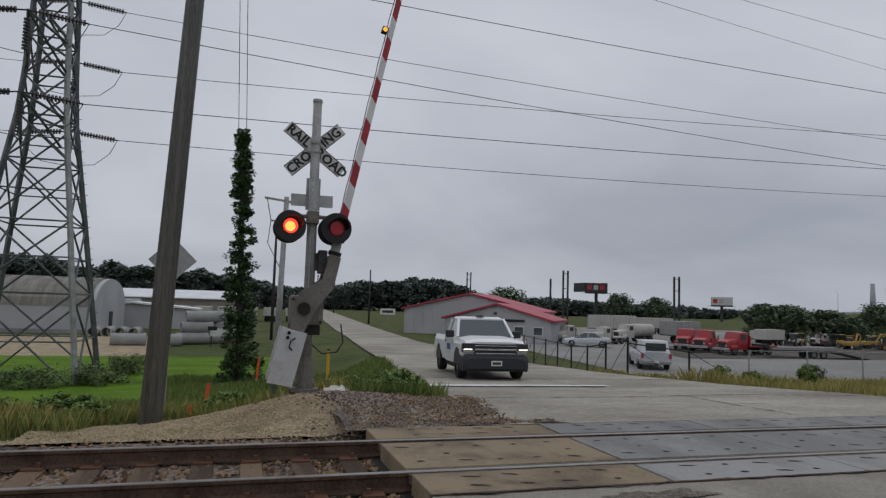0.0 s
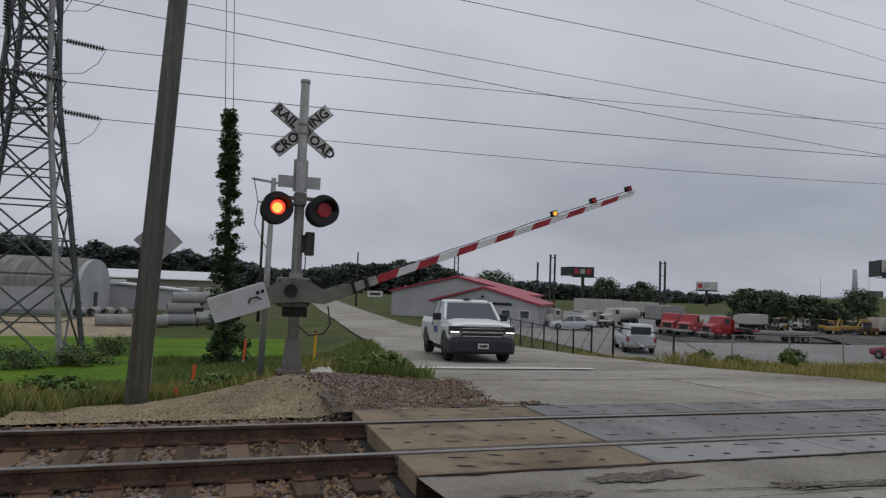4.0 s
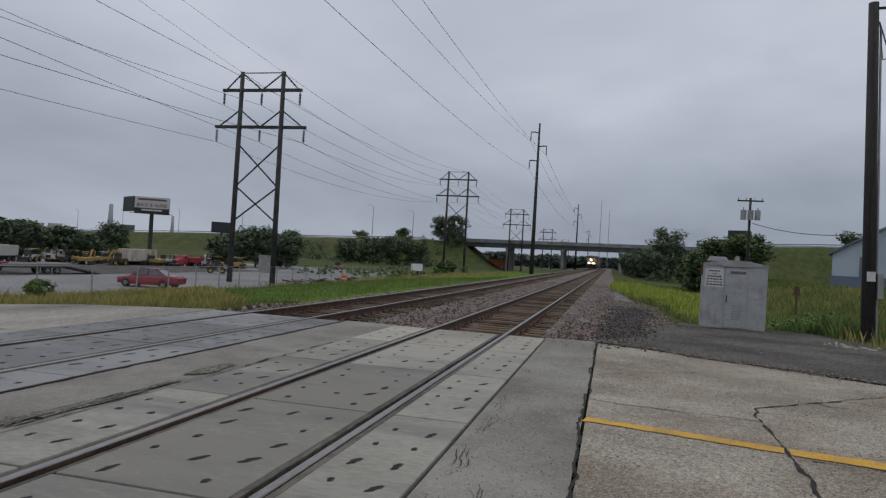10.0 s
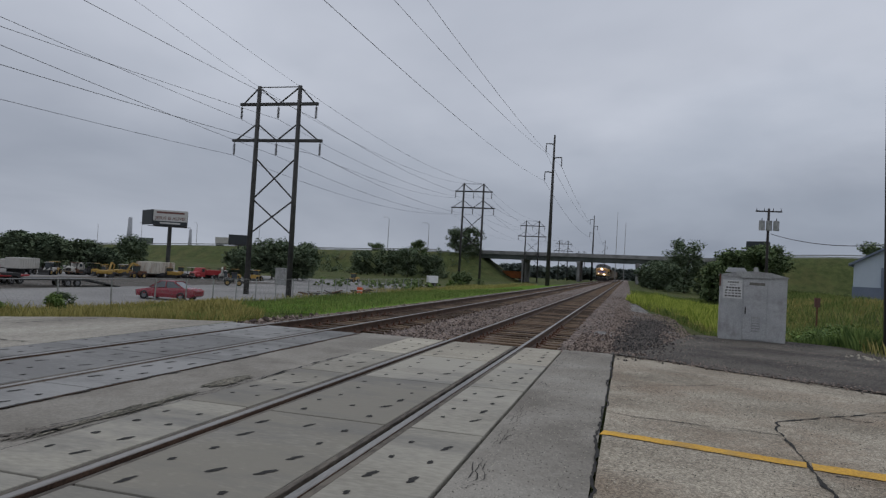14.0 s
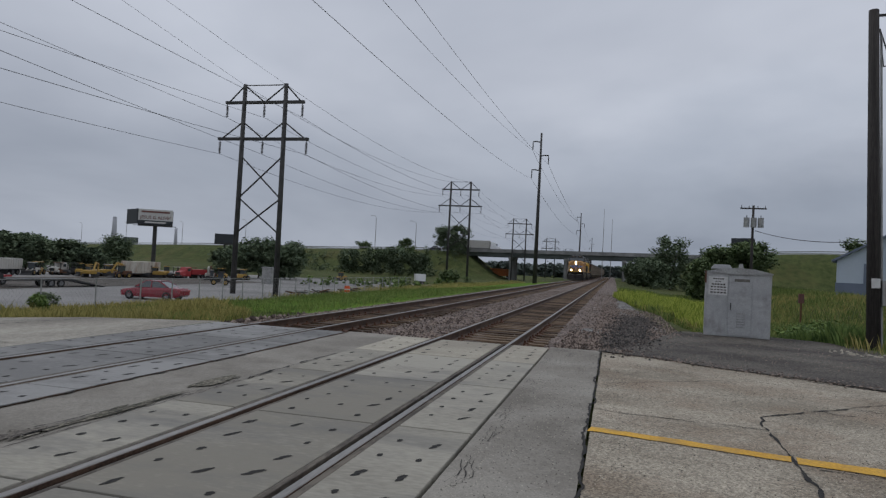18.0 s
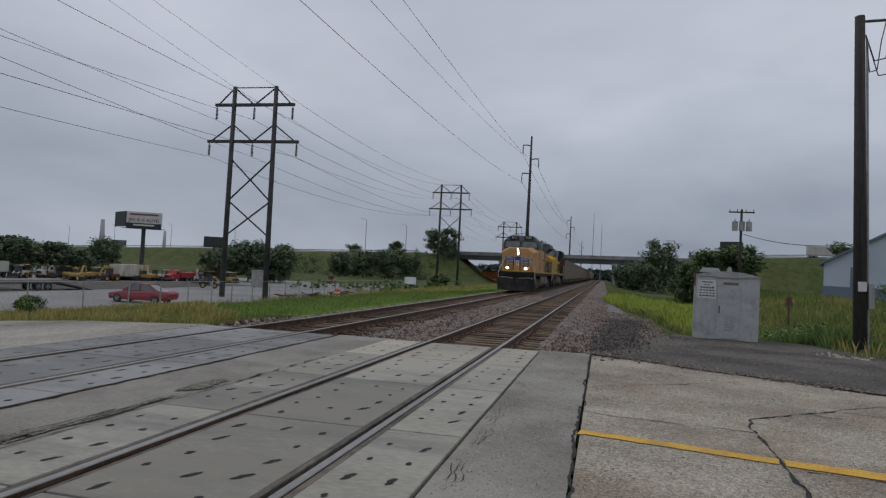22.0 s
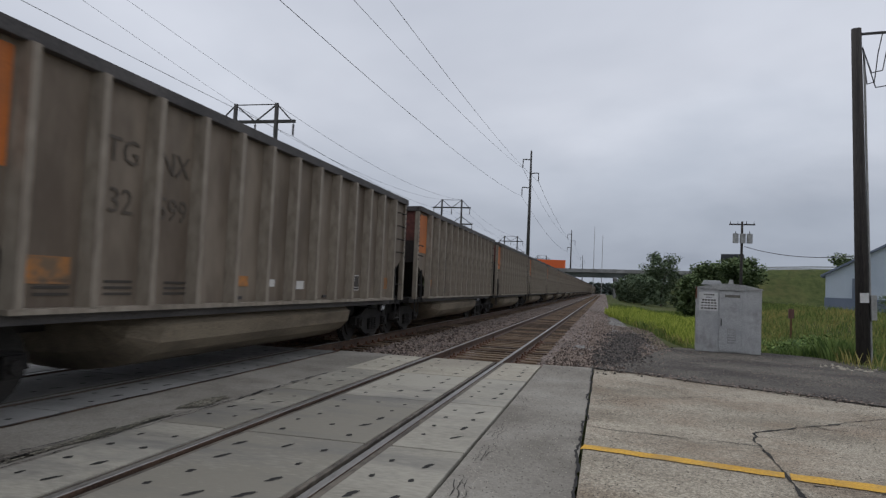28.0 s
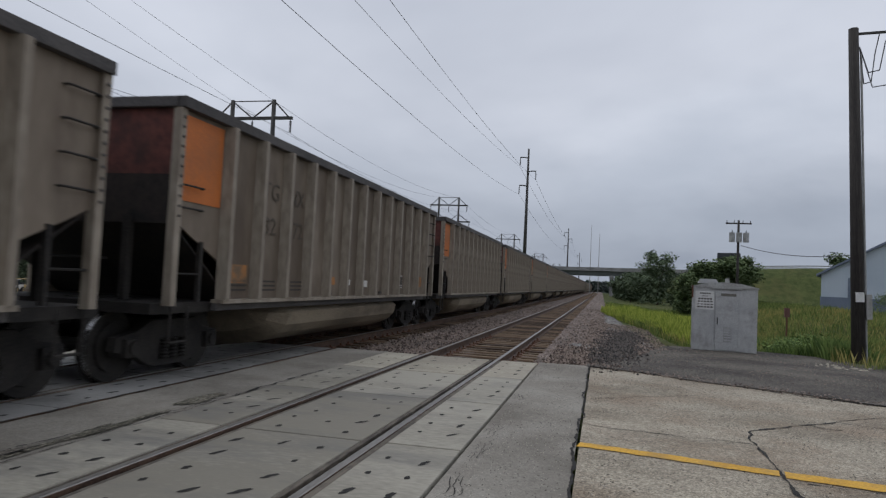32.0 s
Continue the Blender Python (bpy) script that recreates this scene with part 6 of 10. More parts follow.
for (xa, ya), (xb, yb), z in (((67.7, 131.3), (68.6, 130.9), 9.2), ((87.4, 119.2), (88.4, 118.9), 8.5), ((87.4, 119.2), (88.4, 118.9), 6.0), ((67.7, 131.3), (68.6, 130.9), 6.0), ((71.0, 205.8), (72.2, 205.6), 11.8), ((71.0, 205.8), (72.2, 205.6), 10.0)):
    tagged(part("cross_strut", bar((xa, ya, z), (xb, yb, z), 0.14, 0.14), "corten"), "short steel strut between two tall posts", "strut")
for x, y, h, r in ((684.5, 582.5, 36, 3.9), (808, 587, 30, 3.0)):
    t = thing("chimney_stack", pose(x, y, 4), "hazy pale concrete chimney on the horizon", "chimney", "chimneys")
    part("shaft", rod((0, 0, -6), (0, 0, h), r, r * 0.55, 18), "stack", t, smooth=True)
t = thing("road_sign", pose(265, 215, 3.2, 0, 0, -55), "green highway sign panel on posts", "road sign")
part("sign_panel", box(-3.2, 3.2, -0.1, 0.0, 1.0, 4.0), "girder", t)
for sx in (-2, 2):
    part("post", box(sx - 0.12, sx + 0.12, 0, 0.2, -2, 3.8), "galv", t)


# ---- buildings ----
def shed(name, m, w, d, eave, ridge, wall, roof, label, ribs=0.0, overhang=0.35, ridge_along="x"):
    """A gabled metal building; gables face -y and +y of its own space when the ridge runs along y."""
    t = thing(name, m, label, "building")
    body = part("wall", prism([(-w / 2, -0.6), (w / 2, -0.6), (w / 2, eave), (0, ridge), (-w / 2, eave)], "y", -d / 2, d / 2), wall, t)
    for s in (-1, 1):
        k = (ridge - eave) / (w / 2)
        xa, xb = s * (w / 2 + overhang), 0.0
        za, zb = eave - k * overhang, ridge
        poly = [(xa, za + 0.03), (xb, zb + 0.03), (xb, zb + 0.22), (xa, za + 0.22)]
        part("roof", prism(poly, "y", -d / 2 - overhang, d / 2 + overhang), roof, t)
    if ribs:
        b = bmesh.new()
        n = int(d / ribs)
        for i in range(n + 1):
            y = -d / 2 + d * i / n
            for s in (-1, 1):
                box(s * w / 2 - 0.03, s * w / 2 + 0.03, y - 0.04, y + 0.04, -0.5, eave - 0.1, b)
        nx = int(w / ribs)
        for i in range(nx + 1):
            x = -w / 2 + w * i / nx
            top = ridge - abs(x) * (ridge - eave) / (w / 2)
            for s in (-1, 1):
                box(x - 0.04, x + 0.04, s * d / 2 - 0.03, s * d / 2 + 0.03, -0.5, top - 0.15, b)
        part("wall_ribs", b, wall, t)
    return t


def window_on(t, x, y, z, w, h, face="-y"):
    s = -1 if face == "-y" else 1
    fr = part("window", box(x - w / 2 - 0.08, x + w / 2 + 0.08, y + s * 0.02, y + s * 0.06, z - 0.08, z + h + 0.08), "white_paint", t, "white-framed window")
    part("pane", box(x - w / 2, x + w / 2, y + s * 0.055, y + s * 0.07, z, z + h), "glass", fr)


mill = shed("red_roofed_building", pose(30.4, 81.7, -2.1, 0, 0, -36), 17.5, 10.6, 3.1, 5.1, "metal_wall", "red_roof", "low grey metal building with a red roof", 1.2)
annex = shed("red_roofed_annex", pose(28.25, 67.6, -2.1, 0, 0, -36), 11.4, 9.0, 2.3, 3.85, "metal_wall", "red_roof", "low grey front wing with a red gabled roof", 1.2)
for x in (-4.2, -1.6, 2.4, 4.4):
    window_on(annex, x, -4.5, 0.9, 0.9, 0.75)
part("gable_bars", box(-0.2, 3.0, -4.60, -4.55, 2.15, 2.42), "black", annex, "row of dark sign letters")
part("gable_lamp", box(-0.25, 0.0, -4.8, -4.5, 2.9, 3.1), "corten", annex)


def arched_hut():
    t = thing("arched_storehouse", pose(-21.0, 74.0, -2.2, 0, 0, -4), "long arched metal storehouse with a rusty streaked roof", "building")
    w, e, h = 12.0, 2.6, 5.4
    out = [(-w / 2, -0.4), (-w / 2, e)] + [(-w / 2 * math.cos(math.pi * i / 12), e + (h - e) * math.sin(math.pi * i / 12)) for i in range(1, 12)] + [(w / 2, e), (w / 2, -0.4)]
    body = [(y, z) for y, z in out]
    part("wall", prism(body, "x", -22, 8.2), "metal_wall", t, "grey painted end wall and sides")
    roof = [(y * 1.02, z + 0.08) for y, z in out[1:-1]]
    for xa in [-22.2 + 1.25 * i for i in range(24)]:
        b = bmesh.new()
        r0 = [b.verts.new((xa, y, z)) for y, z in roof]
        r1 = [b.verts.new((xa + 1.18, y, z + 0.02)) for y, z in roof]
        for i in range(len(roof) - 1):
            b.faces.new((r0[i], r0[i + 1], r1[i + 1], r1[i]))
        bmesh.ops.solidify(b, geom=b.faces[:], thickness=0.05)
        part("roof_sheet", b, "old_roof", t, "streaked corrugated roof sheet")
    # closed dark panel: the open doorway's inner shade is put into its colour
    part("door", box(8.2, 8.27, -0.6, 0.6, -0.2, 2.1), "mach_dark", t, "dark panel with an open doorway's shade in its colour")
    part("low_wall", box(-22, 8.4, -6.15, -6.02, -0.2, 0.5), "bridge_conc", t)


arched_hut()
long_b = thing("long_low_building", pose(-10.5, 131.0, -2.2), "long low tan building with a white metal roof", "building")
part("wall", prism([(-11, -0.5), (11, -0.5), (11, 3.5), (0, 4.9), (-11, 3.5)], "x", -37, 9.5), "brick_wall", long_b)
for s in (-1, 1):
    part("roof", prism([(s * 11.6, 3.5), (0, 4.95), (0, 5.1), (s * 11.6, 3.65)], "x", -37.4, 9.9), "white_roof", long_b, "white metal roof slope")
for i in range(10):
    window_on(long_b, -33 + 4.2 * i, -11.0, 1.2, 1.6, 0.9)
tank = thing("water_tank", pose(-13.5, 92.0, -2.1), "round grey storage tank on legs", "tank")
part("drum", rod((-1.1, 0, 2.0), (1.1, 0, 2.0), 1.3, 1.3, 18), "pipe", tank)
part("cradle", box(-0.8, 0.8, -0.7, 0.7, 0, 0.9), "corten", tank)
low = shed("low_outbuilding", pose(-12.0, 84.0, -2.1), 14.0, 6.0, 2.2, 2.8, "metal_wall", "white_roof", "low grey metal outbuilding with a pale roof", 0.0)


def concrete_pipe(m, length=2.4, r=0.46):
    t = thing("concrete_pipe", m, "grey concrete drain pipe lying in the yard", "pipe", "stacked drain pipes")
    b = bmesh.new()
    n = 18
    rings = []
    for x, rr in ((0, r), (length, r), (length, r * 0.82), (0, r * 0.82)):
        rings.append([b.verts.new((x, rr * math.cos(6.2832 * i / n), rr * math.sin(6.2832 * i / n))) for i in range(n)])
    for k in range(4):
        for i in range(n):
            b.faces.new((rings[k][i], rings[k][(i + 1) % n], rings[(k + 1) % 4][(i + 1) % n], rings[(k + 1) % 4][i]))
    bmesh.ops.recalc_face_normals(b, faces=b.faces[:])
    part("barrel", b, "pipe", t)
    b2 = bmesh.new()
    rod((length - 0.25, 0, 0), (length, 0, 0), r * 1.08, r * 1.08, 18, b2, caps=False)
    part("bell_end", b2, "pipe", t)
    return t


pipe0 = concrete_pipe(pose(-9.3, 52.2, -1.64, 0, 0, 4))
copy_thing(pipe0, pose(-6.8, 52.4, -1.64, 0, 0, 4))
for k, n in enumerate((4, 4, 3)):
    for i in range(n):
        copy_thing(pipe0, pose(-5.0 + 0.75 * i + 0.3 * k, 54.5 + 0.9 * i + 0.3 * k, -1.64 + 0.86 * k, 0, 0, 12))
for i in range(4):
    copy_thing(pipe0, pose(-12.6 + 1.1 * i, 63.5, -1.7, 0, 0, 88))

blue = thing("blue_shed", pose(52.3, -25.0, 0.0, 0, 0, -21), "pale blue metal shed with a darker base", "building")
part("wall", prism([(-7.7, -2.0), (-7.7, 3.4), (0, 7.8), (7.7, 3.4), (7.7, -2.0)], "x", 0, 26), "blue_wall", blue)
part("base_band", box(-0.05, 26.05, -7.75, 7.75, -2.0, 1.75), "blue_base", blue, "darker blue-grey lower band")
for s in (-1, 1):
    part("roof", prism([(s * 8.0, 3.24), (0, 7.82), (0, 7.98), (s * 8.0, 3.40)], "x", -0.35, 26.4), "blue_base", blue, "dark blue-grey metal roof slope")
b = None
for i in range(17):
    y = -7.4 + 0.925 * i
    b = box(-0.03, 0.0, y - 0.03, y + 0.03, 2.2, 7.6 - abs(y) * 0.57, b)
part("wall_ribs", b, "blue_wall", blue)
part("door", box(-0.08, -0.02, 5.2, 6.0, 1.5, 3.2), "blue_base", blue, "small darker door panel")
part("wall_lamp", box(-0.25, -0.05, 5.6, 5.75, 2.75, 2.9), "headlamp", blue, "small lit wall lamp")

# ---- fences ----
def black_fence(pts, h=1.75):
    """Black steel picket-frame fence panels between posts."""
    for (xa, ya), (xb, yb) in zip(pts, pts[1:]):
        n = max(1, round(math.hypot(xb - xa, yb - ya) / 2.9))
        for i in range(n):
            pa = (xa + (xb - xa) * i / n, ya + (yb - ya) * i / n)
            pb = (xa + (xb - xa) * (i + 1) / n, ya + (yb - ya) * (i + 1) / n)
            za, zb = earth(*pa), earth(*pb)
            t = thing("fence_panel", pose(pa[0], pa[1], za), "black steel yard fence panel with bare rails", "fence", "black yard fence")
            d = (pb[0] - pa[0], pb[1] - pa[1])
            part("post", rod((0, 0, -0.2), (0, 0, h + 0.1), 0.045, n=8), "black", t)
            for z in (0.15, h):
                part("rail", rod((0, 0, z), (d[0], d[1], zb - za + z), 0.03, n=6), "black", t)
            part("stay", rod((0, 0, h), (d[0], d[1], zb - za + 0.15), 0.012, n=5), "black", t)


black_fence([(14.9, 22.2), (16.0, 27.5), (17.6, 35.5), (19.2, 44), (21.6, 56)])
black_fence([(14.9, 22.2), (20.4, 21.6)], 1.6)


def chain_fence(pts, h=1.7):
    for (xa, ya), (xb, yb) in zip(pts, pts[1:]):
        n = max(1, round(math.hypot(xb - xa, yb - ya) / 3.3))
        for i in range(n):
            pa = (xa + (xb - xa) * i / n, ya + (yb - ya) * i / n)
            pb = (xa + (xb - xa) * (i + 1) / n, ya + (yb - ya) * (i + 1) / n)
            za, zb = earth(*pa), earth(*pb)
            t = thing("chain_link_fence", pose(pa[0], pa[1], za), "galvanised chain-link fence bay", "fence", "chain-link fence")
            d = Vector((pb[0] - pa[0], pb[1] - pa[1], zb - za))
            part("post", rod((0, 0, -0.2), (random.uniform(-0.08, 0.08), 0, h), 0.04, n=6), "galv", t)
            b = bmesh.new()
            up = Vector((0, 0, 1))
            ln, step = d.length, 0.24
            for j in range(-int(h / step), int(ln / step) + 1):
                for s in (0, 1):
                    a0, a1 = j * step, j * step + h
                    lo, hi = max(0, a0), min(ln, a1)
                    if hi - lo < 0.05:
                        continue
                    z0, z1 = lo - a0, hi - a0
                    if s:
                        z0, z1 = h - z0, h - z1
                    bar(d * (lo / ln) + up * z0, d * (hi / ln) + up * z1, 0.0035, 0.0035, b)
            part("wire_mesh", b, "fence_mesh", t)
            part("top_rail", rod((0, 0, h - 0.03), tuple(d + up * (h - 0.03)), 0.018, n=5), "galv", t)


chain_fence([(20.4, 21.6), (31, 22.6), (44, 24.2), (58, 25.6), (78, 26.6), (96, 27.0)])


# ---- road vehicles ----
def wheel_part(t, x, y, r, w, rim="rim"):
    """One wheel: tyre with a rim under it. Axle along y."""
    s = 1 if y > 0 else -1
    hub = part("wheel", disc((x, y, r), (0, 1, 0), r * 0.60, w * 0.7, 16), rim, t, "steel wheel")
    b = bmesh.new()
    n = 22
    prof = [(r * 0.60, -w / 2), (r * 0.93, -w / 2), (r, -w * 0.36), (r, w * 0.36), (r * 0.93, w / 2), (r * 0.60, w / 2)]
    rings = [[b.verts.new((x + rr * math.cos(6.2832 * i / n), y + o, r + rr * math.sin(6.2832 * i / n))) for i in range(n)] for rr, o in prof]
    for k in range(len(prof) - 1):
        for i in range(n):
            b.faces.new((rings[k][i], rings[k][(i + 1) % n], rings[k + 1][(i + 1) % n], rings[k + 1][i]))
    part("tyre", b, "tyre", hub, smooth=True)
    part("hub_cap", disc((x, y + s * w * 0.36, r), (0, 1, 0), r * 0.2, 0.04, 10), "chrome", hub)


def loft(sections, bm=None, cap=True):
    """Joins cross-sections (lists of equal numbers of points) into a closed skin."""
    b = bmesh.new()
    rings = [[b.verts.new(p) for p in sec] for sec in sections]
    n = len(sections[0])
    for a, c in zip(rings, rings[1:]):
        for i in range(n):
            b.faces.new((a[i], a[(i + 1) % n], c[(i + 1) % n], c[i]))
    if cap:
        b.faces.new(rings[0][::-1])
        b.faces.new(rings[-1])
    bmesh.ops.recalc_face_normals(b, faces=b.faces[:])
    return merge(bm, b)


def car_section(x, half, z0, z1, tuck=0.06, crown=0.03):
    """A rounded car-body section across y at x."""
    return [(x, -half + tuck, z0), (x, -half, z0 + (z1 - z0) * 0.35), (x, -half + 0.02, z0 + (z1 - z0) * 0.75), (x, -half + 0.09, z1 - 0.02), (x, -half * 0.5, z1 + crown), (x, half * 0.5, z1 + crown),
            (x, half - 0.09, z1 - 0.02), (x, half - 0.02, z0 + (z1 - z0) * 0.75), (x, half, z0 + (z1 - z0) * 0.35), (x, half - tuck, z0)]


def pickup(m, paint, label):
    """A full-size pickup; front at x = 0, tail at x = 5.8, wheels on z = 0."""
    t = thing("pickup_truck", m, label, "pickup truck")
    part("hood", loft([car_section(0.16, 0.95, 0.62, 1.08), car_section(0.3, 0.98, 0.55, 1.15, crown=0.05), car_section(0.95, 1.0, 0.5, 1.2, crown=0.06), car_section(1.65, 1.0, 0.5, 1.22, crown=0.05)]), paint, t, "white front end", smooth=False)
    part("cab_lower", loft([car_section(1.65, 1.0, 0.42, 1.22), car_section(3.35, 1.0, 0.42, 1.24)]), paint, t)
    part("cargo_bed", loft([car_section(3.38, 1.0, 0.45, 1.27, crown=-0.35), car_section(5.75, 0.99, 0.48, 1.29, crown=-0.35)]), paint, t)
    # greenhouse: pillars and roof in paint, panes set in
    part("roof", loft([[(2.12, -0.72, 1.76), (2.12, 0.72, 1.76), (2.12, 0.70, 1.80), (2.12, -0.70, 1.80)], [(2.45, -0.76, 1.80), (2.45, 0.76, 1.80), (2.45, 0.66, 1.87), (2.45, -0.66, 1.87)],
                       [(3.1, -0.76, 1.80), (3.1, 0.76, 1.80), (3.1, 0.66, 1.87), (3.1, -0.66, 1.87)], [(3.25, -0.74, 1.78), (3.25, 0.74, 1.78), (3.25, 0.68, 1.83), (3.25, -0.68, 1.83)]]), paint, t)
    for s in (-1, 1):
        part("pillar", bar((1.5, s * 0.88, 1.22), (2.16, s * 0.73, 1.79), 0.08, 0.07), paint, t)
        part("pillar", bar((3.27, s * 0.90, 1.22), (3.2, s * 0.74, 1.80), 0.14, 0.10), paint, t)
    part("windscreen", loft([[(1.53, -0.85, 1.22), (1.53, 0.85, 1.22), (1.56, 0.85, 1.22), (1.56, -0.85, 1.22)], [(2.13, -0.70, 1.77), (2.13, 0.70, 1.77), (2.16, 0.70, 1.77), (2.16, -0.70, 1.77)]]), "glass", t, "sloping windscreen")
    for s in (-1, 1):
        part("side_window", loft([[(1.72, s * 0.89, 1.23), (3.2, s * 0.90, 1.23), (3.2, s * 0.88, 1.23), (1.72, s * 0.87, 1.23)], [(2.25, s * 0.745, 1.77), (3.12, s * 0.745, 1.78), (3.12, s * 0.73, 1.78), (2.25, s * 0.73, 1.77)]]), "glass", t)
        door = part("door", box(1.78, 3.28, s * 1.0 - 0.004, s * 1.0 + 0.006, 0.55, 1.2), paint, t)
        part("door_handle", box(2.95, 3.12, s * 1.015 - 0.015, s * 1.015 + 0.015, 1.05, 1.1), "bumper", door)
        part("door_lettering", box(2.1, 2.75, s * 1.009 - 0.003, s * 1.009 + 0.003, 0.8, 1.0), "loco_blue", door, "small dark door emblem")
        mirror = part("mirror", box(1.72, 1.9, s * 1.08 - 0.13, s * 1.08 + 0.13, 1.2, 1.42, bevel=0.03), "bumper", t, "black door mirror")
        for x in (0.98, 4.62):
            arch = [(x + 0.5 * math.cos(math.pi * i / 12), 0.42 + 0.5 * math.sin(math.pi * i / 12)) for i in range(13)]
            part("wheel_arch", prism(arch, "y", s * 0.80, s * 1.006), "bumper", t)
            wheel_part(t, x, s * 0.86, 0.40, 0.27)
        lamp = part("headlight", box(0.08, 0.34, s * 0.79 - 0.19, s * 0.79 + 0.19, 0.80, 1.06, bevel=0.02), "bumper", t, "dark headlight housing")
        part("daytime_lamp", box(0.065, 0.12, s * 0.83 - 0.13, s * 0.83 + 0.13, 0.875, 0.905), "headlamp", lamp, "lit daytime lamp strip")
        part("reflector", box(0.07, 0.12, s * 0.80 - 0.17, s * 0.80 + 0.17, 0.805, 0.86), "chrome", lamp)
    grille = part("grille", box(0.08, 0.2, -0.64, 0.64, 0.60, 1.05, bevel=0.02), "black", t, "black grille with chrome bars")
    part("grille_bar", box(0.05, 0.10, -0.62, 0.62, 0.86, 0.91, bevel=0.01), "chrome", grille)
    part("grille_bar", box(0.06, 0.10, -0.56, 0.56, 0.66, 0.68, bevel=0.005), "chrome", grille)
    part("emblem", box(0.03, 0.05, -0.09, 0.09, 0.86, 0.91), "chrome", grille)
    part("grille_bar", box(0.055, 0.10, -0.63, 0.63, 0.985, 1.005, bevel=0.008), "chrome", grille)
    part("grille_bar", box(0.055, 0.10, -0.60, 0.60, 0.755, 0.785, bevel=0.008), "chrome", grille)
    for i in range(3):
        part("grille_slat", box(0.10, 0.115, -0.6, 0.6, 0.89 + 0.035 * i, 0.90 + 0.035 * i), "bumper", grille)
    bump = part("front_bumper", loft([car_section(-0.04, 0.88, 0.34, 0.64, 0.03, 0), car_section(0.08, 0.99, 0.26, 0.76, 0.03, 0), car_section(0.5, 1.02, 0.30, 0.78, 0.03, 0)]), "bumper", t, "black front bumper")
    plate = part("number_plate", box(-0.065, -0.04, -0.16, 0.16, 0.42, 0.57), "plate", bump, "white number plate with dark print")
    part("print_bar", box(-0.071, -0.065, -0.12, 0.12, 0.46, 0.53), "gon_text", plate)
    part("rear_bumper", box(5.72, 5.9, -0.95, 0.95, 0.5, 0.68, bevel=0.03), "chrome", t)
    part("underbody", box(0.5, 5.6, -0.8, 0.8, 0.24, 0.5), "under", t)
    part("roof_lamp", box(2.3, 2.45, -0.12, 0.12, 1.87, 1.91, bevel=0.01), "bumper", t)
    return t


ROAD_TURN = 90 - 4
pickup(pose(6.72, 16.15, road_z(16.2) + 0.0, -1.8, 0, 0) @ pose(0, 0, 0, 0, 0, 82), "truck_white", "white full-size pickup truck waiting at the crossing")


def sedan(m, paint, label, name="parked_car", h=1.38, L=4.7):
    t = thing(name, m, label, "car", "parked cars")
    k = L / 4.7
    low = [car_section(0.0, 0.62, 0.38, 0.58, 0.05, 0.0), car_section(0.18 * k, 0.82, 0.25, 0.70, 0.05, 0.02), car_section(1.2 * k, 0.88, 0.22, 0.86, 0.05, 0.03), car_section(2.6 * k, 0.89, 0.22, 0.93, 0.05, 0.0),
           car_section(3.9 * k, 0.87, 0.22, 0.96, 0.05, 0.02), car_section(4.5 * k, 0.80, 0.3, 0.92, 0.05, 0.0), car_section(4.7 * k, 0.70, 0.42, 0.74, 0.05, 0.0)]
    part("body", loft(low), paint, t, smooth=False)
    z0 = 0.92
    cabin = [[(1.15 * k, -0.76, z0 - 0.05), (1.15 * k, 0.76, z0 - 0.05), (1.2 * k, 0.74, z0), (1.2 * k, -0.74, z0)], [(2.0 * k, -0.66, z0), (2.0 * k, 0.66, z0), (2.0 * k, 0.58, h), (2.0 * k, -0.58, h)],
             [(3.0 * k, -0.68, z0), (3.0 * k, 0.68, z0), (3.0 * k, 0.58, h), (3.0 * k, -0.58, h)], [(3.95 * k, -0.72, z0), (3.95 * k, 0.72, z0), (3.9 * k, 0.70, z0 + 0.04), (3.9 * k, -0.70, z0 + 0.04)]]
    part("glasshouse", loft(cabin), "glass", t, "dark side windows")
    part("roof", box(1.95 * k, 3.05 * k, -0.60, 0.60, h - 0.02, h + 0.03, bevel=0.015), paint, t)
    for s in (-1, 1):
        part("pillar", bar((1.2 * k, s * 0.74, z0), (2.0 * k, s * 0.59, h), 0.05, 0.05), paint, t)
        part("pillar", bar((2.45 * k, s * 0.70, z0), (2.45 * k, s * 0.60, h), 0.07, 0.05), paint, t)
        part("pillar", bar((3.85 * k, s * 0.71, z0), (3.02 * k, s * 0.59, h), 0.07, 0.08), paint, t)
        part("headlight", box(0.06, 0.2, s * 0.6 - 0.14, s * 0.6 + 0.14, 0.56, 0.68, bevel=0.02), "chrome", t)
        part("tail_lamp", box(4.6 * k, 4.7 * k, s * 0.6 - 0.16, s * 0.6 + 0.16, 0.66, 0.80), "red_paint", t)
        part("mirror", box(1.5 * k, 1.62 * k, s * 0.93 - 0.07, s * 0.93 + 0.07, 0.95, 1.06, bevel=0.02), paint, t)
        for x in (0.85 * k, 3.75 * k):
            wheel_part(t, x, s * 0.78, 0.32, 0.21)
    return t


sedan(pose(42.4, 32.9, -2.06, 0, 0, -84), "car_red", "dark red sedan parked in a gravel lot")
sedan(pose(30.5, 58.5, -2.06, 0, 0, -25), "car_silver", "grey sedan parked beside a building")
sedan(pose(20.5, 56.5, -2.06, 0, 0, -15), "truck_white", "white sedan parked beside a building")


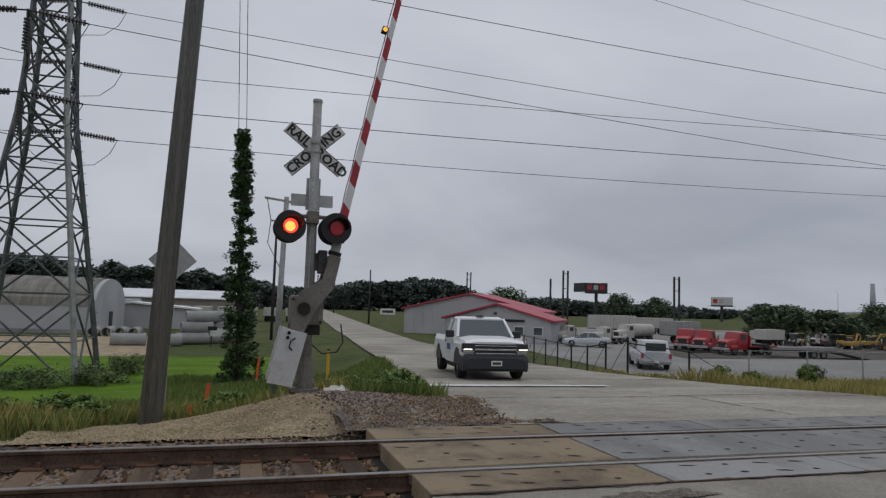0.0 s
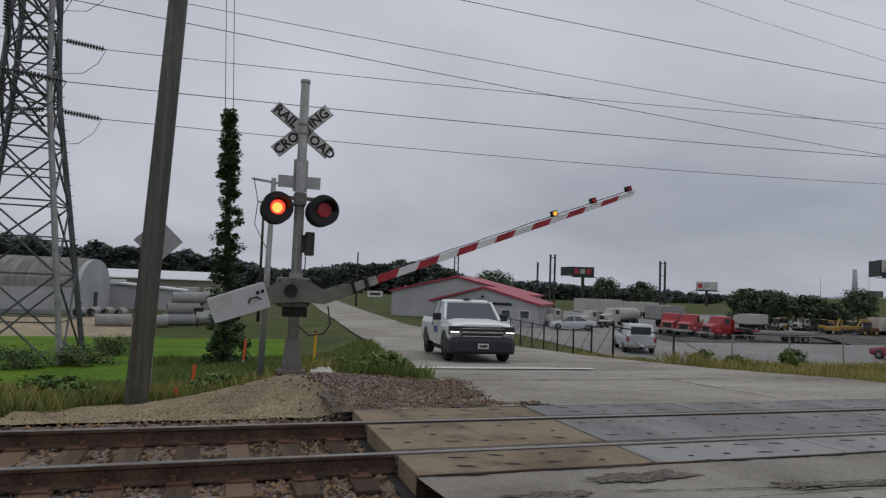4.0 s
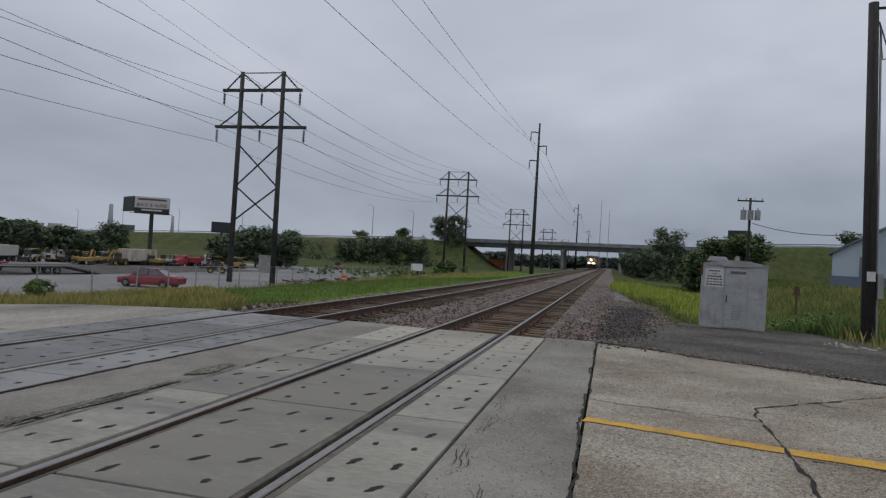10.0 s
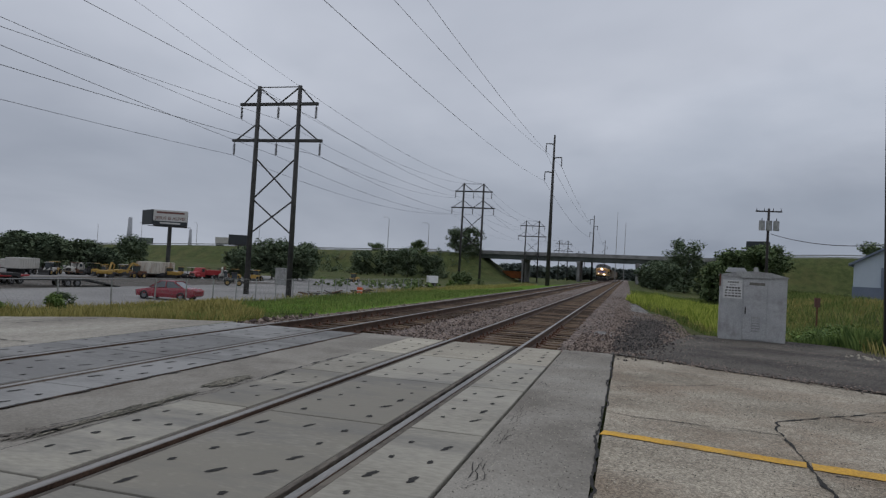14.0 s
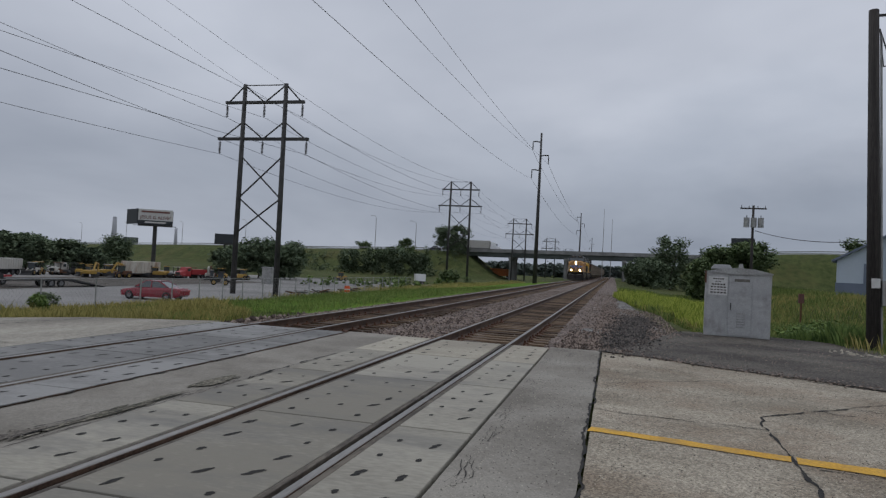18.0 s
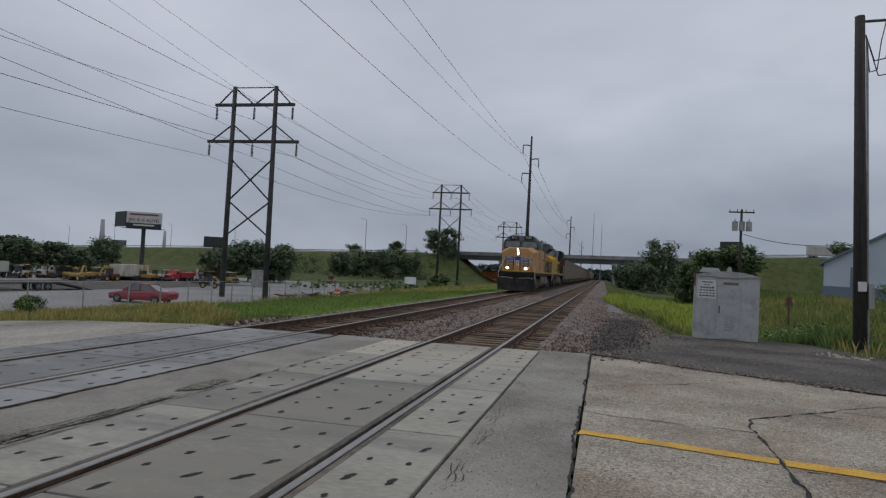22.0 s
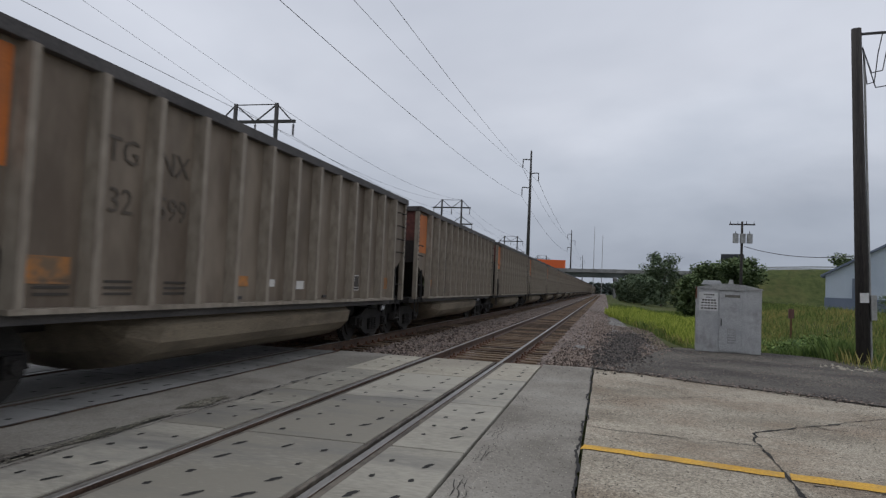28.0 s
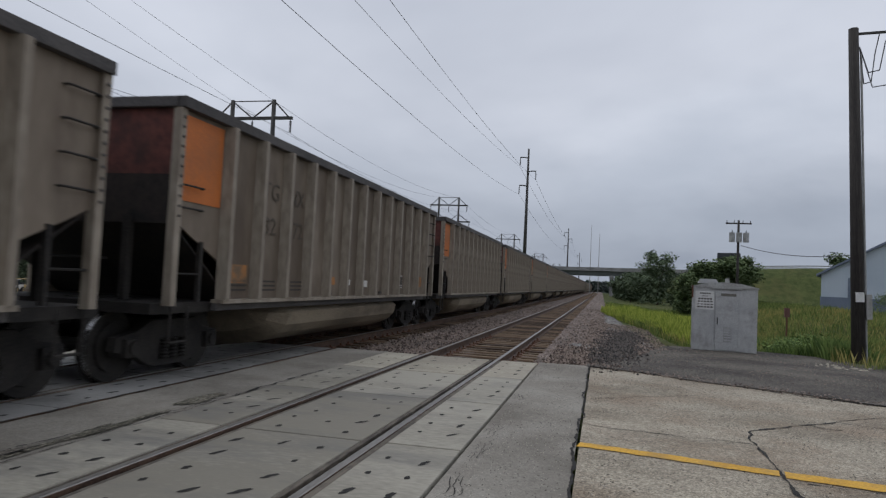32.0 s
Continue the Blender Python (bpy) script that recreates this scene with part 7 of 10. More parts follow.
def capped_pickup(m):
    t = thing("pickup_truck", m, "silver pickup with a bed cap parked in a lot", "pickup truck")
    part("lower_body", loft([car_section(0.0, 0.85, 0.45, 0.95), car_section(0.2, 0.95, 0.35, 1.05), car_section(1.5, 0.97, 0.32, 1.12), car_section(5.2, 0.97, 0.38, 1.12), car_section(5.3, 0.93, 0.45, 1.10)]), "car_silver", t)
    part("bed_cap", loft([[(3.0, -0.86, 1.1), (3.0, 0.86, 1.1), (3.0, 0.74, 1.82), (3.0, -0.74, 1.82)], [(5.1, -0.86, 1.1), (5.1, 0.86, 1.1), (5.0, 0.74, 1.82), (5.0, -0.74, 1.82)]]), "truck_white", t, "pale bed cap")
    part("rear_window", box(5.06, 5.11, -0.62, 0.62, 1.2, 1.68), "glass", t)
    part("cab", loft([[(1.35, -0.86, 1.08), (1.35, 0.86, 1.08), (1.4, 0.84, 1.12), (1.4, -0.84, 1.12)], [(1.95, -0.82, 1.1), (1.95, 0.82, 1.1), (1.95, 0.7, 1.72), (1.95, -0.7, 1.72)], [(2.95, -0.82, 1.1), (2.95, 0.82, 1.1), (2.95, 0.7, 1.74), (2.95, -0.7, 1.74)]]), "glass", t, "cab windows")
    part("roof", box(1.95, 3.0, -0.72, 0.72, 1.72, 1.78, bevel=0.02), "car_silver", t)
    part("rear_bumper", box(5.28, 5.42, -0.9, 0.9, 0.45, 0.62, bevel=0.02), "chrome", t)
    part("number_plate", box(5.42, 5.44, -0.15, 0.15, 0.48, 0.6), "plate", t)
    for s in (-1, 1):
        part("tail_lamp", box(5.27, 5.32, s * 0.85 - 0.08, s * 0.85 + 0.08, 0.75, 1.05), "red_paint", t)
        for x in (0.9, 4.2):
            wheel_part(t, x, s * 0.84, 0.38, 0.25)


capped_pickup(pose(26.8, 39.2, -2.06, 0, 0, -114))


# ---- equipment in the storage yard ----
def work_truck(m, paint, label, load="flat", L=7.5):
    """A conventional heavy truck: hood, cab, chassis and load; front at x = 0."""
    t = thing("heavy_truck", m, label, "truck", "yard trucks")
    part("hood", loft([car_section(0.0, 0.75, 0.7, 1.45), car_section(0.3, 0.85, 0.6, 1.6), car_section(1.4, 0.95, 0.6, 1.75)]), paint, t)
    part("cab", loft([car_section(1.4, 1.05, 0.6, 1.75), car_section(1.75, 1.05, 0.6, 2.5), car_section(2.9, 1.05, 0.6, 2.55)]), paint, t)
    part("windscreen", loft([[(1.42, -0.9, 1.78), (1.42, 0.9, 1.78), (1.45, 0.9, 1.78), (1.45, -0.9, 1.78)], [(1.70, -0.85, 2.4), (1.70, 0.85, 2.4), (1.73, 0.85, 2.4), (1.73, -0.85, 2.4)]]), "glass", t)
    for s in (-1, 1):
        part("side_window", box(1.85, 2.6, s * 1.05 - 0.015, s * 1.05 + 0.015, 1.7, 2.3), "glass", t)
        part("headlight", disc((0.0, s * 0.6, 1.05), (1, 0, 0), 0.13, 0.06, 12), "chrome", t)
        part("fender", loft([car_section(0.3, 0.3, 0.6, 1.05), car_section(1.3, 0.3, 0.6, 1.1)]), paint, t).location.y = s * 0.85
        for x in (0.85, L - 2.4, L - 1.1):
            wheel_part(t, x, s * 0.95, 0.5, 0.3)
    part("front_bumper", box(-0.12, 0.05, -1.05, 1.05, 0.5, 0.8, bevel=0.03), "chrome", t)
    part("grille", box(-0.04, 0.02, -0.5, 0.5, 0.85, 1.4), "mach_dark", t)
    part("chassis", box(1.4, L, -0.45, 0.45, 0.55, 0.85), "mach_dark", t)
    if load == "tank":
        part("tank", rod((3.1, 0, 1.7), (L, 0, 1.7), 0.95, n=18), "trailer_white", t, "white tank body")
    elif load == "dump":
        part("dump_body", loft([[(3.1, -1.1, 1.0), (3.1, 1.1, 1.0), (3.1, 1.2, 2.1), (3.1, -1.2, 2.1)], [(L, -1.1, 1.0), (L, 1.1, 1.0), (L + 0.2, 1.2, 2.1), (L + 0.2, -1.2, 2.1)]]), paint, t, "open dump body")
    elif load == "boom":
        part("deck", box(3.1, L, -1.15, 1.15, 0.9, 1.1), paint, t)
        part("tank", rod((3.4, 0, 1.6), (5.6, 0, 1.75), 0.5, n=14), "trailer_white", t, "white drum")
        part("boom", bar((6.4, 0.2, 1.3), (4.0, 0.2, 2.1), 0.25, 0.3), "mach_red", t, "folded red boom")
        part("boom_rest", box(6.0, 6.6, -0.3, 0.6, 1.1, 1.9), "mach_red", t)
    else:
        part("deck", box(3.1, L, -1.2, 1.2, 0.9, 1.08), "mach_dark" if load == "flat" else paint, t)
        part("head_board", box(3.1, 3.2, -1.2, 1.2, 1.0, 2.2), paint, t)


work_truck(pose(40.8, 53.6, -2.06, 0, 0, 42) @ Matrix.Scale(0.8, 4), "mach_red", "red heavy truck with a flat deck in a yard", "flat")
work_truck(pose(40.9, 51.3, -2.06, 0, 0, 34) @ Matrix.Scale(0.8, 4), "mach_red", "red heavy truck with a white drum and folded boom", "boom")
work_truck(pose(41.0, 48.3, -2.06, 0, 0, 9) @ Matrix.Scale(0.8, 4), "mach_red", "red heavy truck with a red deck", "deck")
work_truck(pose(78.0, 54.2, -2.06, 0, 0, -7) @ Matrix.Scale(0.62, 4), "mach_red", "faded red dump truck in a yard", "dump")
work_truck(pose(42.0, 67.6, -2.06, 0, 0, 16) @ Matrix.Scale(0.8, 4), "trailer_white", "white tank truck in a yard", "tank")
work_truck(pose(33.0, 65.0, -2.06, 0, 0, 15) @ Matrix.Scale(0.72, 4), "trailer_white", "white service truck in a yard", "flat", 6.0)
work_truck(pose(36.0, 62.2, -2.06, 0, 0, 20) @ Matrix.Scale(0.72, 4), "trailer_white", "white service truck in a yard", "deck", 6.5)
work_truck(pose(67.5, 64.2, -2.06, 0, 0, 5) @ Matrix.Scale(0.6, 4), "trailer_white", "pale small truck among yard machines", "flat", 6.0)



def excavator(m, paint, label):
    t = thing("excavator", m, label, "excavator", "yard machines")
    for s in (-1, 1):
        tr = [(-1.6, 0.35), (-1.3, 0.0), (1.3, 0.0), (1.6, 0.35), (1.3, 0.75), (-1.3, 0.75)]
        part("track", prism(tr, "y", s * 1.05 - 0.25, s * 1.05 + 0.25), "mach_dark", t)
    part("house", box(-1.5, 1.1, -1.1, 1.1, 0.85, 1.75, bevel=0.12), paint, t)
    part("counterweight", box(-1.8, -1.2, -1.05, 1.05, 0.9, 1.7, bevel=0.2), paint, t)
    cabp = part("cab", box(0.0, 1.3, 0.2, 1.05, 1.0, 2.6, bevel=0.08), "glass", t, "glazed cab")
    part("cab_roof", box(-0.05, 1.3, 0.15, 1.1, 2.55, 2.68), paint, cabp)
    part("boom", pipe_run([(1.0, -0.2, 1.3), (2.4, -0.2, 3.4), (3.9, -0.2, 3.0)], 0.22, 8), paint, t)
    part("stick", pipe_run([(3.9, -0.2, 3.1), (3.6, -0.2, 1.2)], 0.17, 8), paint, t)
    part("bucket", prism([(3.3, 0.9), (3.9, 1.2), (4.0, 0.7), (3.6, 0.3), (3.1, 0.4)], "y", -0.7, 0.3), "mach_dark", t)


def loader(m, paint, label):
    t = thing("wheel_loader", m, label, "loader", "yard machines")
    part("rear_body", box(-2.2, 0.0, -0.8, 0.8, 0.7, 1.7, bevel=0.1), paint, t)
    part("cab", box(-0.6, 0.6, -0.65, 0.65, 1.3, 2.8, bevel=0.06), "glass", t, "glazed cab")
    part("cab_roof", box(-0.7, 0.7, -0.75, 0.75, 2.8, 2.92), paint, t)
    for s in (-1, 1):
        part("lift_arm", bar((0.5, s * 0.5, 1.5), (2.4, s * 0.5, 0.6), 0.16, 0.25), paint, t)
        for x in (-1.4, 1.1):
            wheel_part(t, x, s * 0.95, 0.62, 0.42, "mach_yellow")
    part("bucket", prism([(2.2, 0.1), (3.1, 0.1), (2.5, 0.5), (2.4, 1.1), (2.1, 1.0)], "y", -1.1, 1.1), "mach_dark", t)


for i, (x, y, a, kind, paint, label) in enumerate((
        (67.0, 58.2, 20, "e", "mach_yellow", "yellow tracked excavator in a storage yard"), (69.2, 60.4, 150, "l", "mach_yellow", "yellow wheel loader in a storage yard"),
        (72.0, 60.2, -20, "e", "mach_yellow", "yellow tracked excavator in a storage yard"), (74.5, 61.5, 70, "l", "mach_yellow", "yellow wheel loader in a storage yard"),
        (78.5, 59.6, 170, "e", "mach_yellow", "yellow tracked excavator behind a white container"), (80.5, 57.8, 30, "l", "mach_yellow", "dusty yellow wheel loader in a yard"),
        (80.4, 51.0, -150, "e", "trailer_white", "pale tracked excavator in a storage yard"), (69.0, 42.0, -60, "l", "mach_dark", "dark wheel loader near the lot fence"),
        (64.2, 63.8, 200, "l", "trailer_white", "white compact loader beside a trailer"), (86.8, 49.8, 10, "l", "mach_yellow", "yellow wheel loader near power posts"),
        (109, 44, 160, "l", "mach_yellow", "yellow wheel loader near the bank"), (77.0, 56.4, 100, "e", "mach_yellow", "yellow tracked excavator parked in a yard"),
        (71.0, 57.2, 160, "l", "rust", "rusty brown machine in a storage yard"), (83.0, 52.5, 40, "e", "rust", "rusty brown machine in a storage yard"))):
    (excavator if kind == "e" else loader)(pose(x, y, -2.06, 0, 0, a) @ Matrix.Scale(0.52, 4), paint, label)


def frame_machine(m, paint, label):
    """A small compactor: low engine body, front drum and an open roll frame."""
    t = thing("compactor", m, label, "roller", "yard machines")
    part("engine_body", loft([car_section(-1.7, 0.65, 0.5, 1.15), car_section(-1.2, 0.75, 0.45, 1.35), car_section(0.2, 0.75, 0.45, 1.3), car_section(0.5, 0.6, 0.5, 1.0)]), paint, t)
    part("drum", disc((1.3, 0, 0.55), (0, 1, 0), 0.55, 1.5, 18), "mach_dark", t, "smooth steel drum")
    part("yoke", box(0.4, 1.5, -0.85, -0.78, 0.5, 0.7), paint, t)
    part("yoke", box(0.4, 1.5, 0.78, 0.85, 0.5, 0.7), paint, t)
    for x in (-0.9, 0.3):
        for y in (-0.65, 0.65):
            part("roll_post", box(x - 0.05, x + 0.05, y - 0.05, y + 0.05, 1.1, 2.4), "mach_dark", t)
    part("canopy", box(-1.1, 0.5, -0.8, 0.8, 2.4, 2.5, bevel=0.03), paint, t)
    part("seat", box(-0.6, -0.1, -0.25, 0.25, 1.3, 1.75, bevel=0.05), "black", t)
    for s in (-1, 1):
        wheel_part(t, -1.0, s * 0.8, 0.55, 0.35, paint)


for i in range(16):
    x, y = 66.5 + 1.45 * i + random.uniform(-0.6, 0.6), 65.6 - 1.05 * i + random.uniform(-1.0, 1.0)
    paint = ("mach_yellow", "rust", "mach_dark", "mach_yellow", "trailer_white")[i % 5]
    word = {"mach_yellow": "faded yellow", "rust": "rusty brown", "mach_dark": "dark", "trailer_white": "dusty white"}[paint]
    frame_machine(pose(x, y, -2.06, 0, 0, random.uniform(0, 360)) @ Matrix.Scale(0.62, 4), paint, word + " compactor with an open roll frame in a yard")


def ramp_trailer(m):
    t = thing("ramp_trailer", m, "low dark equipment trailer with sloping ramps", "trailer")
    part("deck", box(-4.5, 2.5, -1.25, 1.25, 0.7, 0.9), "mach_dark", t)
    part("ramp", prism([(2.5, 0.7), (2.5, 0.9), (6.5, 0.06), (6.5, 0.0)], "y", -1.2, 1.2), "mach_dark", t)
    part("gooseneck", prism([(-4.5, 0.7), (-4.5, 1.4), (-6.0, 1.4), (-6.0, 1.15), (-4.9, 1.1)], "y", -0.5, 0.5), "mach_dark", t)
    for s in (-1, 1):
        for x in (0.2, 1.3):
            wheel_part(t, x, s * 1.0, 0.42, 0.25)


ramp_trailer(pose(47.5, 45.4, -2.06, 0, 0, -12) @ Matrix.Scale(0.8, 4))


def box_trailer(m, paint, L, label, h=2.6, name="box_trailer"):
    t = thing(name, m, label, "trailer", "yard trailers")
    part("box", box(-L / 2, L / 2, -1.25, 1.25, 1.0, 1.0 + h, bevel=0.03), paint, t)
    part("floor_rail", box(-L / 2, L / 2, -1.27, 1.27, 0.9, 1.0), "mach_dark", t)
    part("landing_gear", box(-L / 2 + 1.6, -L / 2 + 1.8, -0.9, 0.9, 0.0, 0.95), "mach_dark", t)
    for s in (-1, 1):
        for x in (L / 2 - 2.0, L / 2 - 0.8):
            wheel_part(t, x, s * 0.95, 0.48, 0.28)
    b = None
    for i in range(int(L / 0.6)):
        x = -L / 2 + 0.3 + 0.6 * i
        for s in (-1, 1):
            b = box(x - 0.02, x + 0.02, s * 1.26 - 0.02, s * 1.26 + 0.02, 1.02, 0.98 + h, b)
    part("side_ribs", b, paint, t)["kind"] = "stuff"


box_trailer(pose(61.5, 64.8, -2.06, 0, 0, 13) @ Matrix.Scale(0.7, 4), "trailer_white", 5, "white box trailer in a storage yard", 1.7)
box_trailer(pose(75.9, 58.3, -2.5, 0, 0, -6), "rusty_white", 4.2, "dirty white container trailer in a yard", 1.5)
box_trailer(pose(49.5, 65.8, -2.06, 0, 0, 10), "galv", 4, "grey box trailer in a yard", 1.6)
box_trailer(pose(66.0, 70.5, -2.5, 0, 0, 35), "trailer_white", 5, "long white box trailer in a yard", 1.0)
box_trailer(pose(52, 85, -2.06, 0, 0, 10), "trailer_white", 7, "pale yellow camper trailer in a yard", 1.9)
box_trailer(pose(63, 92, -2.06, 0, 0, 10), "trailer_white", 8, "pale box trailer in a yard", 1.6)
for x, y, r in ((62.4, 23.6, 0.30),):
    t = thing("barrel", pose(x, y, -2.0), "orange plastic barrel in the weeds", "barrel", "orange barrels")
    part("drum", rod((0, 0, 0), (0, 0, 1.0), r, r * 0.9, 14), "orange", t)
    for z in (0.3, 0.62):
        part("band", rod((0, 0, z), (0, 0, z + 0.1), r * 1.0, r * 0.99, 14), "white_paint", t, "white band")
for i in range(9):
    x, y = 56.5 + 1.1 * i + random.uniform(-0.4, 0.4), 27.0 - 0.45 * i + random.uniform(-0.6, 0.6)
    t = thing("scrap_pile", pose(x, y, earth(x, y), 0, 0, random.uniform(0, 180)) @ Matrix.Scale(0.7, 4), "dark heap of scrap timber and metal", "scrap", "scrap heaps")
    for q in range(5):
        a = random.uniform(-40, 40)
        stick = part("beam", box(-0.9, 0.9, -0.06, 0.06, -0.06, 0.06), ("mach_dark", "rust", "trailer_white", "bark")[random.randrange(4)], t)
        stick.matrix_basis = pose(random.uniform(-0.3, 0.3), random.uniform(-0.3, 0.3), 0.12 + 0.13 * q, 0, random.uniform(-12, 12), a * 3)
util = thing("utility_cabinet", pose(79.8, 41.7, -2.06), "grey sheet-metal utility cabinet in a lot", "cabinet")
part("body", box(-0.8, 0.8, -0.7, 0.7, 0, 2.1, bevel=0.03), "galv", util)
part("roof", box(-0.9, 0.9, -0.8, 0.8, 2.1, 2.2), "galv", util)
box_trailer(pose(108, 29.4, -1.9, 0, 0, -60) @ Matrix.Scale(0.62, 4), "truck_white", 2.6, "small white van-like trailer on the verge", 1.9)
box_trailer(pose(230, 36, -2.0, 0, 0, -88), "gon_orange", 9, "orange container beyond the overpass", 2.4)
for i in range(9):
    box_trailer(pose(-16.5 + 3.6 * i, 112 + 0.6 * i, -2.1, 0, 0, 86), "trailer_white", 5, "white utility trailer parked in a row", 1.3)


def mailbox(m):
    t = thing("yard_sign", m, "small white sign board on dark posts beside a drive", "sign")
    part("board", box(-1.0, 1.3, -0.06, 0.0, 0.75, 1.35), "white_sign", t)
    part("cap", box(-1.2, -0.5, -0.1, 0.1, 1.2, 1.5, bevel=0.05), "black", t)
    for x in (-0.9, 1.1):
        part("post", box(x - 0.05, x + 0.05, -0.05, 0.05, -0.2, 1.3), "mach_dark", t)


mailbox(pose(-1.4, 52.0, -2.05))
for x, y in ((23.5, 108.0), (30.5, 104.0)):
    t = thing("road_sign", pose(x, y, -2.2), "white roadside sign on a post", "road sign", "roadside signs")
    part("post", box(-0.06, 0.06, -0.06, 0.06, 0, 2.2), "galv", t)
    part("sign_panel", box(-1.3, 1.3, -0.12, -0.06, 1.9, 2.9), "white_sign", t)
    part("print_bar", box(-0.9, 0.9, -0.14, -0.12, 2.2, 2.6), "gon_text", t)

# ---- train ----
def wheelset_mesh(r):
    b = bmesh.new()
    for s in (-1, 1):
        disc((0, s * 0.755, r), (0, 1, 0), r, 0.12, 24, b)
        disc((0, s * 0.70, r), (0, 1, 0), r + 0.028, 0.03, 24, b)
        disc((0, s * 0.83, r), (0, 1, 0), r * 0.72, 0.04, 20, b)
    rod((0, -1.05, r), (0, 1.05, r), 0.085, n=10, bm=b)
    return mesh_only(b, "wheelset", "wheel")


def tread_mesh(r):
    return mesh_only(rod((0, -0.0435, r), (0, 0.0435, r), r + 0.004, r + 0.004, 24, caps=False), "wheel_tread", "tread")


CAR_R = 0.46
CAR_WHEEL, CAR_TREAD = wheelset_mesh(CAR_R), tread_mesh(CAR_R)
LOCO_R = 0.51
LOCO_WHEEL, LOCO_TREAD = wheelset_mesh(LOCO_R), tread_mesh(LOCO_R)


def truck_frame_mesh():
    """Cast side frame of a freight truck, at its own middle."""
    out = [(-1.15, 0.42), (-1.12, 0.60), (-0.75, 0.66), (-0.45, 0.80), (0.45, 0.80), (0.75, 0.66), (1.12, 0.60), (1.15, 0.42), (0.80, 0.36), (0.50, 0.20), (0.36, 0.16), (-0.36, 0.16), (-0.50, 0.20), (-0.80, 0.36)]
    b = prism(out, "y", -0.07, 0.07, bevel=0.012)
    for s in (-1, 1):
        box(s * 0.89 - 0.13, s * 0.89 + 0.13, -0.14, 0.14, 0.34, 0.58, b)
        disc((s * 0.89, -0.15, 0.46), (0, 1, 0), 0.09, 0.06, 10, b)
    return mesh_only(b, "side_frame", "under")


def spring_mesh():
    """One coil spring as a grooved column."""
    b = bmesh.new()
    n, rings = 8, []
    for i in range(13):
        r = 0.078 if i % 2 else 0.055
        rings.append([b.verts.new((r * math.cos(6.2832 * j / n), -0.09 + r * math.sin(6.2832 * j / n), 0.26 + 0.024 * i)) for j in range(n)])
    for p, q in zip(rings, rings[1:]):
        for j in range(n):
            b.faces.new((p[j], p[(j + 1) % n], q[(j + 1) % n], q[j]))
    return mesh_only(b, "coil_spring", "wheel")


FRAME, SPRING = truck_frame_mesh(), spring_mesh()
BOLSTER = mesh_only(box(-0.22, 0.22, -0.95, 0.95, 0.45, 0.82, bevel=0.03), "bolster", "under")


def freight_truck(parent, x):
    t = new("truck")
    t.parent = parent
    t.matrix_basis = pose(x, 0, 0)
    t["label"] = "two-axle steel truck"
    for s in (-1, 1):
        share("side_frame", FRAME, t, pose(0, s * 1.0, 0))
        for a in (-0.2, 0.0, 0.2):
            share("coil_spring", SPRING, t, pose(a, s * 1.0 + (0.0 if s < 0 else 0.18), 0))
    for a in (-0.89, 0.89):
        share("wheelset", CAR_WHEEL, t, pose(a, 0, 0))
        for s in (-1, 1):
            share("wheel_tread", CAR_TREAD, t, pose(a, s * 0.7685, 0))
    share("bolster", BOLSTER, t, pose(0, 0, 0))


PITCH = 15.0
X0, X1, R0, R1 = 0.7, 14.3, 1.85, 13.15
SIDE, SILL, TOPZ = 1.58, 1.08, 3.62


def rib_mesh():
    b = prism([(-0.085, 0), (0.085, 0), (0.05, -0.16), (-0.05, -0.16)], "z", SILL, TOPZ)
    return mesh_only(b, "side_rib", "gon_rib")


RIB = rib_mesh()


def grab_mesh():
    return mesh_only(pipe_run([(0, 0, 0), (0, -0.07, 0.0), (0.03, -0.075, 0.0), (0.42, -0.075, -0.0), (0.45, -0.07, 0.0), (0.45, 0, 0)], 0.014, 5), "grab_iron", "under")


GRAB = grab_mesh()


